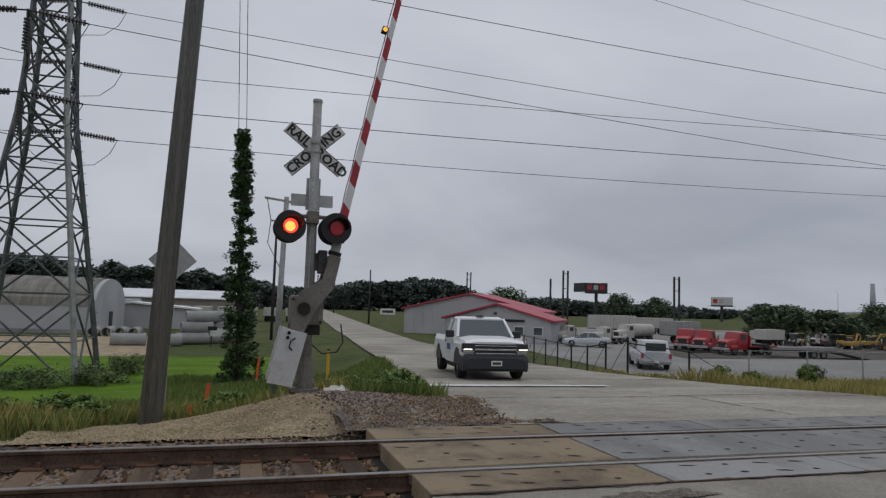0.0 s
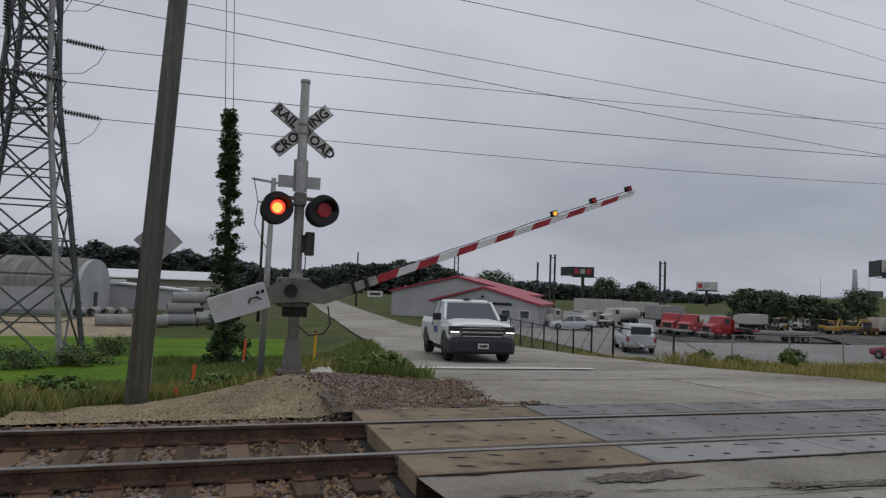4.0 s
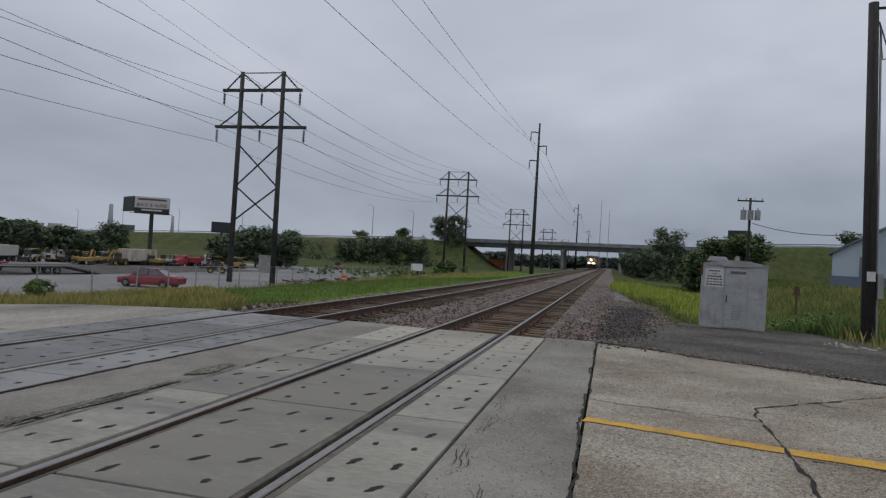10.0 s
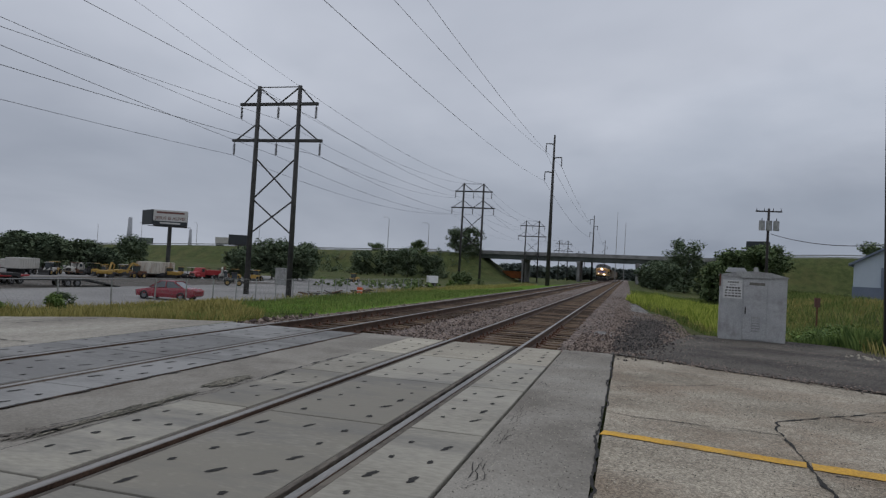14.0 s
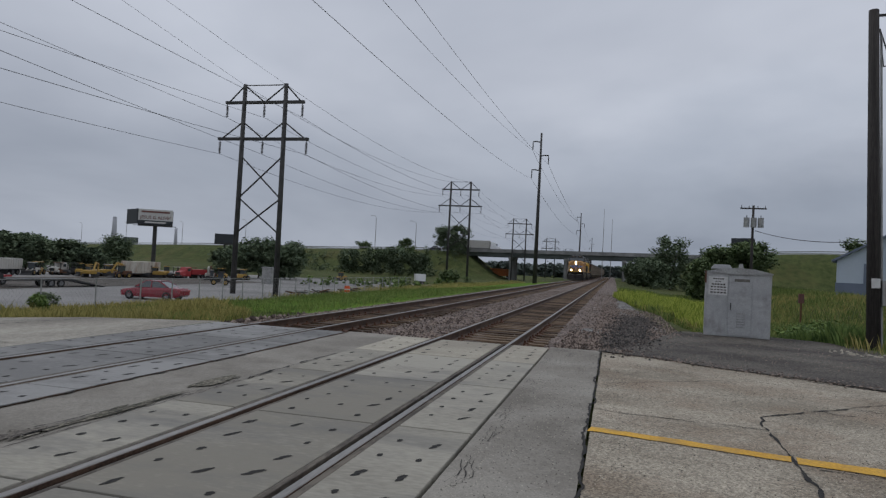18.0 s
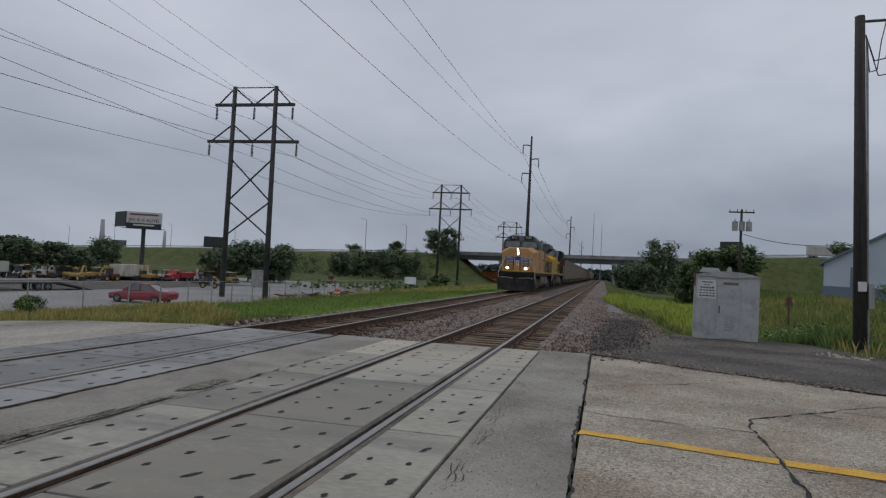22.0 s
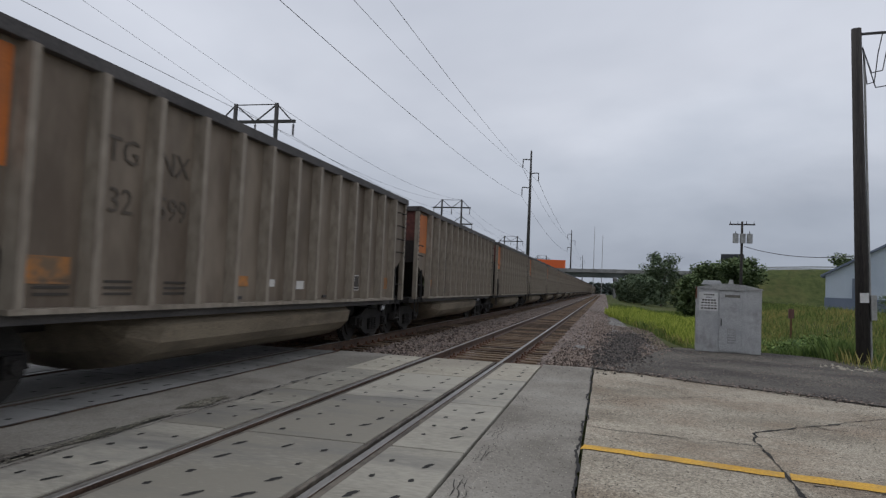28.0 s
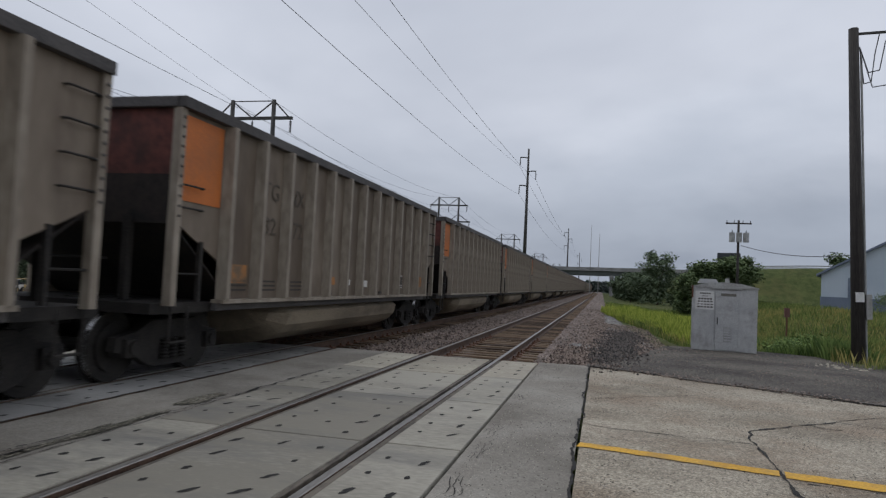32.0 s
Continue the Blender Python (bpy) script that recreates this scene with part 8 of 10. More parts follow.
def gondola(kind, words, number):
    """A ribbed tub-bottomed coal car. Leading end at x = 0."""
    t = thing("coal_car", pose(0, 0, 0), "dusty grey-brown ribbed coal car with tub bottom", "freight car", "coal train")
    for s in (-1, 1):
        y = s * SIDE
        side = part("side_sheet", box(R0 - 0.02, R1 + 0.02, min(y, y - s * 0.03), max(y, y - s * 0.03), SILL, TOPZ), "gon", t)
        part("side_sill", box(R0 - 0.1, R1 + 0.1, y - 0.05 - 0.11 * (s < 0), y + 0.05 + 0.11 * (s > 0), SILL - 0.035, SILL + 0.02), "gon_rib", t)
        # the shadow band under the sill is put into this web's dark colour
        part("sill_web", box(R0 - 0.1, R1 + 0.1, y - 0.04, y + 0.04, SILL - 0.14, SILL - 0.035), "gon_top", t, "dark web with the sill's shade in its colour")
        part("top_chord", box(X0 - 0.06, X1 + 0.06, y - 0.06 - 0.05 * (s < 0), y + 0.06 + 0.05 * (s > 0), TOPZ, TOPZ + 0.15, bevel=0.012), "gon_top", t, "dark top chord")
        n = 12
        for i in range(n + 1):
            share("side_rib", RIB, t, pose(R0 + (R1 - R0) * i / n, y, 0, 0, 0, 0 if s < 0 else 180))
        # end bays: panel above, cut away below
        for xa, xb, lead in ((X0, R0, True), (X1, R1, False)):
            k = 1 if lead else -1
            poly = [(xa, 2.15), (xa + k * 0.35, 1.98), (xb, 1.62), (xb, TOPZ), (xa, TOPZ)]
            part("end_bay_panel", prism(poly, "y", y - s * 0.03, y), "gon", t)
            if lead and s < 0 and kind != "red":
                part("colour_patch", box(xa + 0.10, xb - 0.12, y - 0.012, y - 0.004, 2.42, TOPZ - 0.06), "gon_orange", t, "bright orange end patch")
            if lead and s < 0 and kind == "red":
                part("colour_patch", box(xa + 0.02, xb - 0.12, y - 0.012, y - 0.004, 2.7, 3.35), "gon_red", t, "faded red end patch")
                part("print_bar", box(xa + 0.2, xb - 0.2, y - 0.018, y - 0.012, 3.2, 3.3), "white_text", t)
            part("corner_post", box(xa - 0.06, xa + 0.06, y - 0.06, y + 0.06, SILL - 0.05, TOPZ), "gon_rib", t)
            b = None
            for j in range(11):
                b = disc((xa, y - s * -0.065, 2.2 + 0.13 * j), (0, 1, 0), 0.02, 0.03, 6, b)
            part("rivets", b, "gon_top", t)["kind"] = "stuff"
            part("bay_post", box(xa + k * 0.62 - 0.03, xa + k * 0.62 + 0.03, y - 0.03, y + 0.03, SILL, 1.9), "under", t)
            part("bay_step", rod((xa, y, 1.45), (xa + k * 0.62, y, 1.45), 0.016, n=5), "under", t)
            zs = (3.35, 3.0, 2.65, 2.3) if not lead else (2.62, 2.32)
            for z in zs:
                share("grab_iron", GRAB, t, pose(xa + (0.08 if lead else -0.55), y, z, 0, 0, 0) if s < 0 else pose(xa + (0.55 if lead else -0.08), y, z, 0, 0, 180))
            part("sill_step", pipe_run([(xa + k * 0.05, y, SILL - 0.05), (xa + k * 0.05, y, 0.55), (xa + k * 0.42, y, 0.55), (xa + k * 0.42, y, SILL - 0.05)], 0.018, 5), "under", t)
    for xa, k in ((X0, 1), (X1, -1)):
        part("end_sheet", prism([(xa, 2.1), (xa + k * 0.03, 2.1), (xa + k * 0.03, 2.75), (xa, 2.75)], "y", -SIDE, SIDE), "gon_end", t, "near-black end wall")
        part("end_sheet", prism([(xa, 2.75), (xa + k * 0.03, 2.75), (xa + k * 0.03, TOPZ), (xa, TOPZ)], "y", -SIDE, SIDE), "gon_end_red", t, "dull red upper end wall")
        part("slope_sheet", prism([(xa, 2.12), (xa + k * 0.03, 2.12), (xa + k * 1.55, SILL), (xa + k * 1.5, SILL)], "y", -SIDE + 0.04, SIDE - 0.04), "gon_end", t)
        part("end_top_chord", box(xa - 0.09, xa + 0.09, -SIDE, SIDE, TOPZ, TOPZ + 0.14, bevel=0.012), "gon_top", t)
        part("end_platform", box(min(xa - k * 0.25, xa + k * 1.7), max(xa - k * 0.25, xa + k * 1.7), -1.5, 1.5, SILL - 0.16, SILL - 0.02), "under", t)
        for yy in (-0.9, 0.9):
            part("end_post", box(xa - 0.05, xa + 0.05, yy - 0.05, yy + 0.05, SILL, 2.2), "under", t)
        part("coupler", box(min(xa, xa - k * 0.62), max(xa, xa - k * 0.62), -0.13, 0.13, 0.72, 0.98, bevel=0.03), "under", t)
        part("brake_step", box(xa - k * 0.2 - 0.1, xa - k * 0.2 + 0.1, -0.7, 0.7, 1.6, 1.63), "under", t)
    part("load", box(X0 + 0.1, X1 - 0.1, -SIDE + 0.05, SIDE - 0.05, 3.2, 3.42), "coal", t, "black coal load")

    def tub_sec(x, zb, half):
        return [(x, -half + 0.16, SILL), (x, -half + 0.12, 0.92)] + [(x, -half * math.cos(math.pi * i / 12), 0.82 - (0.82 - zb) * math.sin(math.pi * i / 12) ** 0.8) for i in range(13)] + [(x, half - 0.12, 0.92), (x, half - 0.16, SILL)]
    part("tub", loft([tub_sec(3.75, 0.80, 1.0), tub_sec(3.9, 0.42, 1.32), tub_sec(4.3, 0.16, 1.53), tub_sec(10.75, 0.16, 1.53), tub_sec(11.15, 0.42, 1.32), tub_sec(11.3, 0.80, 1.0)]), "tub" if kind != "red" else "gon_top", t, "dusty rounded tub")
    part("centre_sill", box(0.9, 14.1, -0.2, 0.2, 0.7, SILL), "under", t)
    for x in (1.55, 13.45):
        freight_truck(t, x)
    s = -1
    y = -SIDE - 0.004
    mark_x = R0 + (1.42 if kind != "red" else 1.15)
    if words:
        for k, chunk in enumerate((words[:2], words[2:])):
            share("reporting_mark", text_mesh(chunk, 0.42 if kind != "red" else 0.30, "faded_text" if kind != "red" else "black", 0.002), t, pose(mark_x + 0.95 * k, y - 0.008, 2.86 if kind != "red" else 2.72, 90, 0, 0))
        for k, chunk in enumerate((number[:2], number[2:])):
            share("car_number", text_mesh(chunk, 0.42 if kind != "red" else 0.30, "faded_text" if kind != "red" else "black", 0.002), t, pose(mark_x + 0.95 * k, y - 0.008, 2.28 if kind != "red" else 2.24, 90, 0, 0))
        if kind == "red":
            for k in (0, 1):
                for z in (2.24, 2.72):
                    part("number_patch", box(mark_x + 0.95 * k - 0.3, mark_x + 0.95 * k + 0.3, y - 0.004, y, z - 0.16, z + 0.16), "white_text", t, "white square behind the letters")
    part("stencil_box", box(R0 + 0.2, R0 + 0.75, y - 0.006, y, 1.34, 1.62), "rust_mark", t, "orange stencil patch")
    part("stencil_box", box(R0 + 3.95, R0 + 4.35, y - 0.006, y, 1.34, 1.5), "rust_mark", t, "orange stencil patch")
    part("stencil_box", box(R0 + 5.0, R0 + 5.22, y - 0.006, y, 1.34, 1.46), "white_text", t, "small white stencil")
    part("stencil_box", box(R0 + 8.78, R0 + 9.2, y - 0.006, y, 1.28, 1.62), "white_text", t, "white framed stencil")
    part("stencil_field", box(R0 + 8.797, R0 + 9.183, y - 0.010, y - 0.006, 1.30, 1.60), "gon_text", t)
    for za in (1.345, 1.50, 1.545):
        part("stencil_bar", box(R0 + 8.83, R0 + (9.15 if za < 1.4 else 8.95), y - 0.014, y - 0.010, za, za + 0.012), "white_text", t)
    for xa in (R0 + 4.0, R0 + 7.2, R0 + 11.35):
        part("drain_lip", box(xa, xa + 0.16, y - 0.03, y, SILL + 0.06, SILL + 0.11), "gon_top", t)
    part("stencil_box", box(R0 + 11.0, R0 + 11.25, y - 0.006, y, 1.32, 1.6), "rust_mark", t, "orange stencil patch")
    part("stencil_box", box(R0 + 6.05, R0 + 6.35, y - 0.006, y, 1.3, 1.45), "white_text", t, "small white stencil")
    for k in (R0 + 0.3, R0 + 1.25, R0 + 2.3):
        b = None
        for i in range(3):
            b = box(k, k + 0.45, y - 0.006, y, 1.22 + 0.07 * i, 1.25 + 0.07 * i, b)
        part("small_print", b, "gon_text", t)
    return t


# ---- locomotives ----
TALL = 1.085


def c_truck(parent, x):
    t = new("power_truck")
    t.parent = parent
    t.matrix_basis = pose(x, 0, 0)
    t["label"] = "three-axle power truck"
    for a in (-1.9, 0.0, 1.9):
        share("wheelset", LOCO_WHEEL, t, pose(a, 0, 0))
        for s in (-1, 1):
            share("wheel_tread", LOCO_TREAD, t, pose(a, s * 0.7685, 0))
    for s in (-1, 1):
        y = s * 1.12
        out = [(-2.75, 0.62), (-2.7, 0.95), (-1.2, 1.0), (-0.9, 0.9), (0.9, 0.9), (1.2, 1.0), (2.7, 0.95), (2.75, 0.62), (2.3, 0.50), (1.2, 0.58), (0.4, 0.46), (-0.4, 0.46), (-1.2, 0.58), (-2.3, 0.50)]
        part("side_frame", prism(out, "y", y - 0.09, y + 0.09, bevel=0.015), "truck_dust", t)
        b = None
        for a in (-1.9, 0.0, 1.9):
            b = box(a - 0.24, a + 0.24, y + s * 0.05 - 0.14, y + s * 0.05 + 0.14, 0.25, 0.75)
            disc((a, y + s * 0.2, 0.5), (0, 1, 0), 0.15, 0.1, 12, b)
            part("journal_box", b, "truck_dust", t)
        for a in (-1.3, -0.6, 0.6, 1.3):
            part("damper", rod((a, y + s * 0.14, 0.3), (a, y + s * 0.14, 0.95), 0.05, n=8), "tank_grey", t)
        part("brake_cylinder", rod((0.7, y + s * 0.16, 0.86), (1.4, y + s * 0.16, 0.92), 0.11, n=10), "wheel", t)


def handrail(parent, x0, x1, y, z0, n, material, z1=2.65):
    b = rod((x0, y, z1), (x1, y, z1), 0.02, n=6)
    part("walkway_rail", b, material, parent)
    for i in range(n + 1):
        x = x0 + (x1 - x0) * i / n
        part("stanchion", bar((x, y, z0), (x, y, z1), 0.045, 0.045), material, parent)


def emblem(parent, y0, z0, x, k, flip=1):
    """Winged shield in plain shapes on a plane x = const."""
    sh = [(-0.24, 0.30), (0, 0.36), (0.24, 0.30), (0.24, 0.0), (0.17, -0.22), (0, -0.36), (-0.17, -0.22), (-0.24, 0.0)]
    part("emblem_shield", prism([(y0 + u * k, z0 + v * k) for u, v in sh], "x", x - 0.016, x), "white_text", parent, "white shield with red bars")
    part("emblem_band", prism([(y0 + u * k, z0 + v * k) for u, v in ((-0.22, 0.28), (0, 0.34), (0.22, 0.28), (0.22, 0.04), (-0.22, 0.04))], "x", x - 0.022, x - 0.016), "loco_blue", parent)
    for i in (-0.15, 0.0, 0.15):
        part("emblem_bar", prism([(y0 + (i - 0.035) * k, z0 + 0.02 * k), (y0 + (i + 0.035) * k, z0 + 0.02 * k), (y0 + (i * 0.9 + 0.03) * k, z0 - 0.24 * k), (y0 + (i * 0.9 - 0.03) * k, z0 - 0.24 * k)], "x", x - 0.022, x - 0.016), "loco_red", parent)


def wings(parent, x, k, y0, z0):
    for s in (-1, 1):
        for j in range(4):
            a, c = 0.26 + 0.02 * j, (1.16, 0.98, 0.76, 0.56)[j]
            zt = 0.17 - 0.105 * j
            rim = [(s * a, zt + 0.028), (s * (c + 0.05), zt + 0.048), (s * (c - 0.05), zt - 0.07), (s * a, zt - 0.085)]
            part("emblem_edge", prism([(y0 + u * k, z0 + v * k) for u, v in rim], "x", x - 0.010, x), "white_text", parent, "pale wing edge")
            poly = [(s * a, zt + 0.008), (s * c, zt + 0.026), (s * (c - 0.06), zt - 0.047), (s * a, zt - 0.06)]
            part("emblem_wing", prism([(y0 + u * k, z0 + v * k) for u, v in poly], "x", x - 0.016, x - 0.009), "loco_blue", parent, "blue wing")


def locomotive(kind):
    ge = kind == "lead"
    paint = "loco_yellow" if ge else "loco_bright"
    beam = "loco_light" if ge else "chrome"
    label = "dusty yellow diesel locomotive with grey roof and lit headlights" if ge else "bright yellow diesel locomotive with flared dark radiators"
    t = thing("locomotive", pose(0, 0, 0), label, "locomotive", "coal train")
    L = 20.5
    part("frame_sill", box(0.9, L - 0.5, -1.5, 1.5, 1.30, 1.52), "under", t)
    for s in (-1, 1):
        y = s * 1.51
        part("sill_stripe", box(0.95, L - 0.55, min(y, y + s * 0.02), max(y, y + s * 0.02), 1.48, 1.58), "sill_orange", t, "orange-yellow sill stripe")
    # front pilot, plow and steps
    part("pilot", box(0.72, 0.92, -1.42, 1.42, 0.45, 1.52), "under", t, "dark pilot sheet")
    plow = loft([[(0.70, -1.52, 0.10), (0.66, -1.52, 1.02), (0.72, -1.52, 1.02), (0.76, -1.52, 0.10)], [(0.16, -0.62, 0.08), (0.40, -0.64, 1.02), (0.46, -0.62, 1.02), (0.24, -0.60, 0.08)],
                 [(-0.12, 0, 0.08), (0.24, 0, 0.98), (0.30, 0, 0.98), (-0.04, 0, 0.08)], [(0.16, 0.62, 0.08), (0.40, 0.64, 1.02), (0.46, 0.62, 1.02), (0.24, 0.60, 0.08)], [(0.70, 1.52, 0.10), (0.66, 1.52, 1.02), (0.72, 1.52, 1.02), (0.76, 1.52, 0.10)]])
    part("snow_plow", plow, "under", t, "black wedge plow")
    part("anticlimber", box(0.55, 0.95, -1.1, 1.1, 1.30, 1.60, bevel=0.03), "under", t)
    part("anticlimber_stripe", box(0.53, 0.56, -1.1, 1.1, 1.50, 1.60), "loco_bright", t, "yellow edge stripe")
    part("coupler", box(-0.25, 0.8, -0.16, 0.16, 0.68, 1.02, bevel=0.04), "under", t)
    for yy in (-0.55, -0.35, 0.35, 0.55, 0.75):
        part("air_hose", pipe_run([(0.7, yy, 1.05), (0.5, yy, 0.98), (0.42, yy, 0.7), (0.5, yy, 0.5)], 0.03, 6), "black", t)
    for s in (-1, 1):
        for i in range(4):
            part("step", box(0.75, 1.25, s * 1.42 - 0.13, s * 1.42 + 0.13, 0.38 + 0.3 * i, 0.42 + 0.3 * i), "under", t)
        part("step_side", box(1.25, 1.3, s * 1.30, s * 1.52, 0.3, 1.5) if s > 0 else box(1.25, 1.3, -1.52, -1.30, 0.3, 1.5), "under", t)
        part("front_grab", pipe_run([(0.72, s * 1.5, 0.75), (0.70, s * 1.5, 1.35), (0.75, s * 1.42, 1.65), (0.62, s * 0.95, 2.55), (0.62, s * 0.62, 2.62)], 0.024, 6), "handrail", t)
        part("front_grab", pipe_run([(1.32, s * 1.52, 0.55), (1.3, s * 1.52, 1.7), (1.2, s * 1.1, 2.4), (1.16, s * 1.1, 2.6), (1.3, s * 1.12, 2.62)], 0.024, 6), "handrail", t)
        part("uncoupling_lever", pipe_run([(0.5, s * 0.2, 1.0), (0.5, s * 1.1, 1.08), (0.52, s * 1.4, 1.0)], 0.015, 5), "handrail", t)
        ditch = part("ditch_light", box(0.7, 0.95, s * 0.76 - 0.16, s * 0.76 + 0.16, 1.58, 1.94, bevel=0.03), "under", t, "ditch light housing")
        part("lens", disc((0.69, s * 0.76, 1.76), (1, 0, 0), 0.082, 0.03, 18), beam, ditch, "round headlight lens")
        for yy in (0.28, 0.95):
            part("nose_rail", pipe_run([(0.66, s * yy, 1.6), (0.66, s * yy, 2.62)], 0.035, 6), "under", t)
    part("chain_rail", rod((0.66, -1.0, 2.6), (0.66, 1.0, 2.6), 0.018, n=6), "dark_rail", t)
    # nose
    def nsec(x, hb, ht, zt, zs):
        return [(x, -hb, 1.54), (x, -hb, zs), (x, -ht, zt), (x, ht, zt), (x, hb, zs), (x, hb, 1.54)]
    part("nose", loft([nsec(1.28, 1.28, 0.70, 3.27, 2.96), nsec(1.34, 1.33, 0.74, 3.31, 2.99), nsec(2.2, 1.48, 0.86, 3.38, 3.06), nsec(3.25, 1.52, 1.1, 3.46, 3.18)]), paint, t, "broad safety nose", smooth=False)
    hl = part("headlight", box(1.18, 1.36, -0.17, 0.17, 2.78, 3.28, bevel=0.02), "under", t, "twin headlight housing")
    for z in (2.92, 3.14):
        part("lens", disc((1.175, 0, z), (1, 0, 0), 0.076, 0.03, 18), beam, hl, "round headlight lens")
    wings(t, 1.27, 1.12, 0.0, 2.34)
    emblem(t, 0.0, 2.34, 1.262, 1.12)
    part("nose_door_line", box(1.262, 1.275, -0.52, -0.50, 1.7, 2.6), "under", t)
    # cab
    part("cab_lower", box(3.1, 6.1, -1.54, 1.54, 1.54, 3.32, bevel=0.03), paint, t, "yellow cab side")
    part("cab_upper", loft([[(2.95, -1.5, 3.32), (3.22, -1.5, 3.95), (3.36, -0.95, 4.38), (3.36, 0.95, 4.38), (3.22, 1.5, 3.95), (2.95, 1.5, 3.32)], [(4.2, -1.54, 3.32), (4.2, -1.53, 3.95), (4.2, -0.95, 4.42), (4.2, 0.95, 4.42), (4.2, 1.53, 3.95), (4.2, 1.54, 3.32)],
                            [(6.1, -1.54, 3.32), (6.1, -1.53, 3.95), (6.1, -0.95, 4.42), (6.1, 0.95, 4.42), (6.1, 1.53, 3.95), (6.1, 1.54, 3.32)]]), "loco_grey", t, "grey cab roof and brow")
    for s in (-1, 1):
        wd = loft([[(2.97, s * 0.12, 3.48), (2.97, s * 1.38, 3.44), (3.01, s * 1.38, 3.44), (3.01, s * 0.12, 3.48)], [(3.155, s * 0.12, 3.92), (3.155, s * 1.32, 3.88), (3.195, s * 1.32, 3.88), (3.195, s * 0.12, 3.92)]])
        part("windscreen", wd, "glass", t, "framed windscreen")
        fr = pipe_run([(2.96, s * 0.09, 3.44), (2.96, s * 1.43, 3.40), (3.16, s * 1.37, 3.92), (3.17, s * 0.09, 3.96), (2.96, s * 0.09, 3.44)], 0.03, 6)
        part("windscreen_seal", fr, "black", t)
        part("wiper", rod((2.95, s * 0.5, 3.46), (3.12, s * 0.85, 3.86), 0.012, n=5), "black", t)
        board = part("number_board", box(3.16, 3.3, s * 0.62 - 0.40, s * 0.62 + 0.40, 4.05, 4.31, bevel=0.01), "black", t, "black number board")
        if ge:
            share("numeral_row", text_mesh("5273", 0.24, "white_text", 0.002), board, pose(3.152, s * 0.62, 4.18, 90, 0, -90))
        part("side_window", box(4.1, 4.9, s * 1.545 - 0.012, s * 1.545 + 0.012, 3.36, 3.9), "glass", t)
        part("side_window", box(5.0, 5.7, s * 1.545 - 0.012, s * 1.545 + 0.012, 3.36, 3.9), "glass", t)
        part("window_frame", pipe_run([(4.05, s * 1.55, 3.33), (5.75, s * 1.55, 3.33), (5.75, s * 1.55, 3.94), (4.05, s * 1.55, 3.94), (4.05, s * 1.55, 3.33)], 0.025, 5), "loco_grey", t)
        part("wind_deflector", box(3.95, 4.05, s * 1.65 - 0.1, s * 1.65 + 0.1, 3.3, 3.85), "galv", t)
        if ge:
            share("numeral_row", text_mesh("5273", 0.76, "number_red", 0.003), t, pose(4.15, s * 1.552, 2.76, 90, 0, 0 if s < 0 else 180))
        part("cab_vent", box(4.25, 4.6, s * 1.55 - 0.01, s * 1.55 + 0.01, 1.75, 2.2), "mach_dark", t)
        part("door_line", box(3.9, 5.6, s * 1.548 - 0.004, s * 1.548 + 0.004, 2.32, 2.34), "under", t)
    part("roof_antenna", pipe_run([(4.4, -0.5, 4.42), (4.4, -0.5, 4.62), (4.4, 0.5, 4.62), (4.4, 0.5, 4.42)], 0.015, 5), "under", t)
    part("horn", rod((5.0, 0.2, 4.5), (4.6, 0.2, 4.55), 0.03, 0.07, 8), "galv", t)
    # body behind the cab
    hood_from = 6.1
    if ge:
        part("auxiliary_cab", box(6.1, 9.0, -1.5, 1.5, 1.54, 3.45, bevel=0.03), paint, t, "full-width yellow equipment bay")
        part("auxiliary_grille", loft([[(6.1, -1.5, 3.45), (6.1, -1.45, 4.1), (6.1, -0.9, 4.3), (6.1, 0.9, 4.3), (6.1, 1.45, 4.1), (6.1, 1.5, 3.45)], [(8.9, -1.5, 3.45), (8.9, -1.45, 4.05), (8.9, -0.9, 4.2), (8.9, 0.9, 4.2), (8.9, 1.45, 4.05), (8.9, 1.5, 3.45)]]), "loco_grey", t, "grey upper bay")
        for s in (-1, 1):
            for xa in (6.4, 7.15, 8.1):
                part("bay_louvre", box(xa, xa + 0.55, s * 1.5 - 0.015, s * 1.5 + 0.015, 3.35, 3.95), "mach_dark", t, "dark louvre opening")
            share("lettering", text_mesh("BUILDING AMERICA", 0.2, "gon_text", 0.002), t, pose(7.75, s * 1.506, 2.55, 90, 0, 0 if s < 0 else 180))
            part("emblem_shield", box(6.35, 6.7, s * 1.5 - 0.008, s * 1.5 + 0.008, 2.62, 2.86), "loco_blue", t, "small blue emblem")
            part("panel_line", box(6.2, 8.9, s * 1.502 - 0.004, s * 1.502 + 0.004, 2.02, 2.04), "under", t)
            part("roof_rail", pipe_run([(6.15, s * 1.5, 3.3), (6.2, s * 1.45, 4.2), (8.6, s * 1.42, 4.12), (8.95, s * 1.5, 3.3), (9.4, s * 1.5, 2.7)], 0.03, 6), "dark_rail", t)
        hood_from = 9.0
    hw = 0.98
    part("long_hood", loft([[(hood_from, -hw, 1.54), (hood_from, -hw, 3.75), (hood_from, -hw + 0.25, 4.05), (hood_from, hw - 0.25, 4.05), (hood_from, hw, 3.75), (hood_from, hw, 1.54)],
                            [(L - 1.1, -hw, 1.54), (L - 1.1, -hw, 3.75), (L - 1.1, -hw + 0.25, 4.05), (L - 1.1, hw - 0.25, 4.05), (L - 1.1, hw, 3.75), (L - 1.1, hw, 1.54)]]), paint, t, "long engine hood")
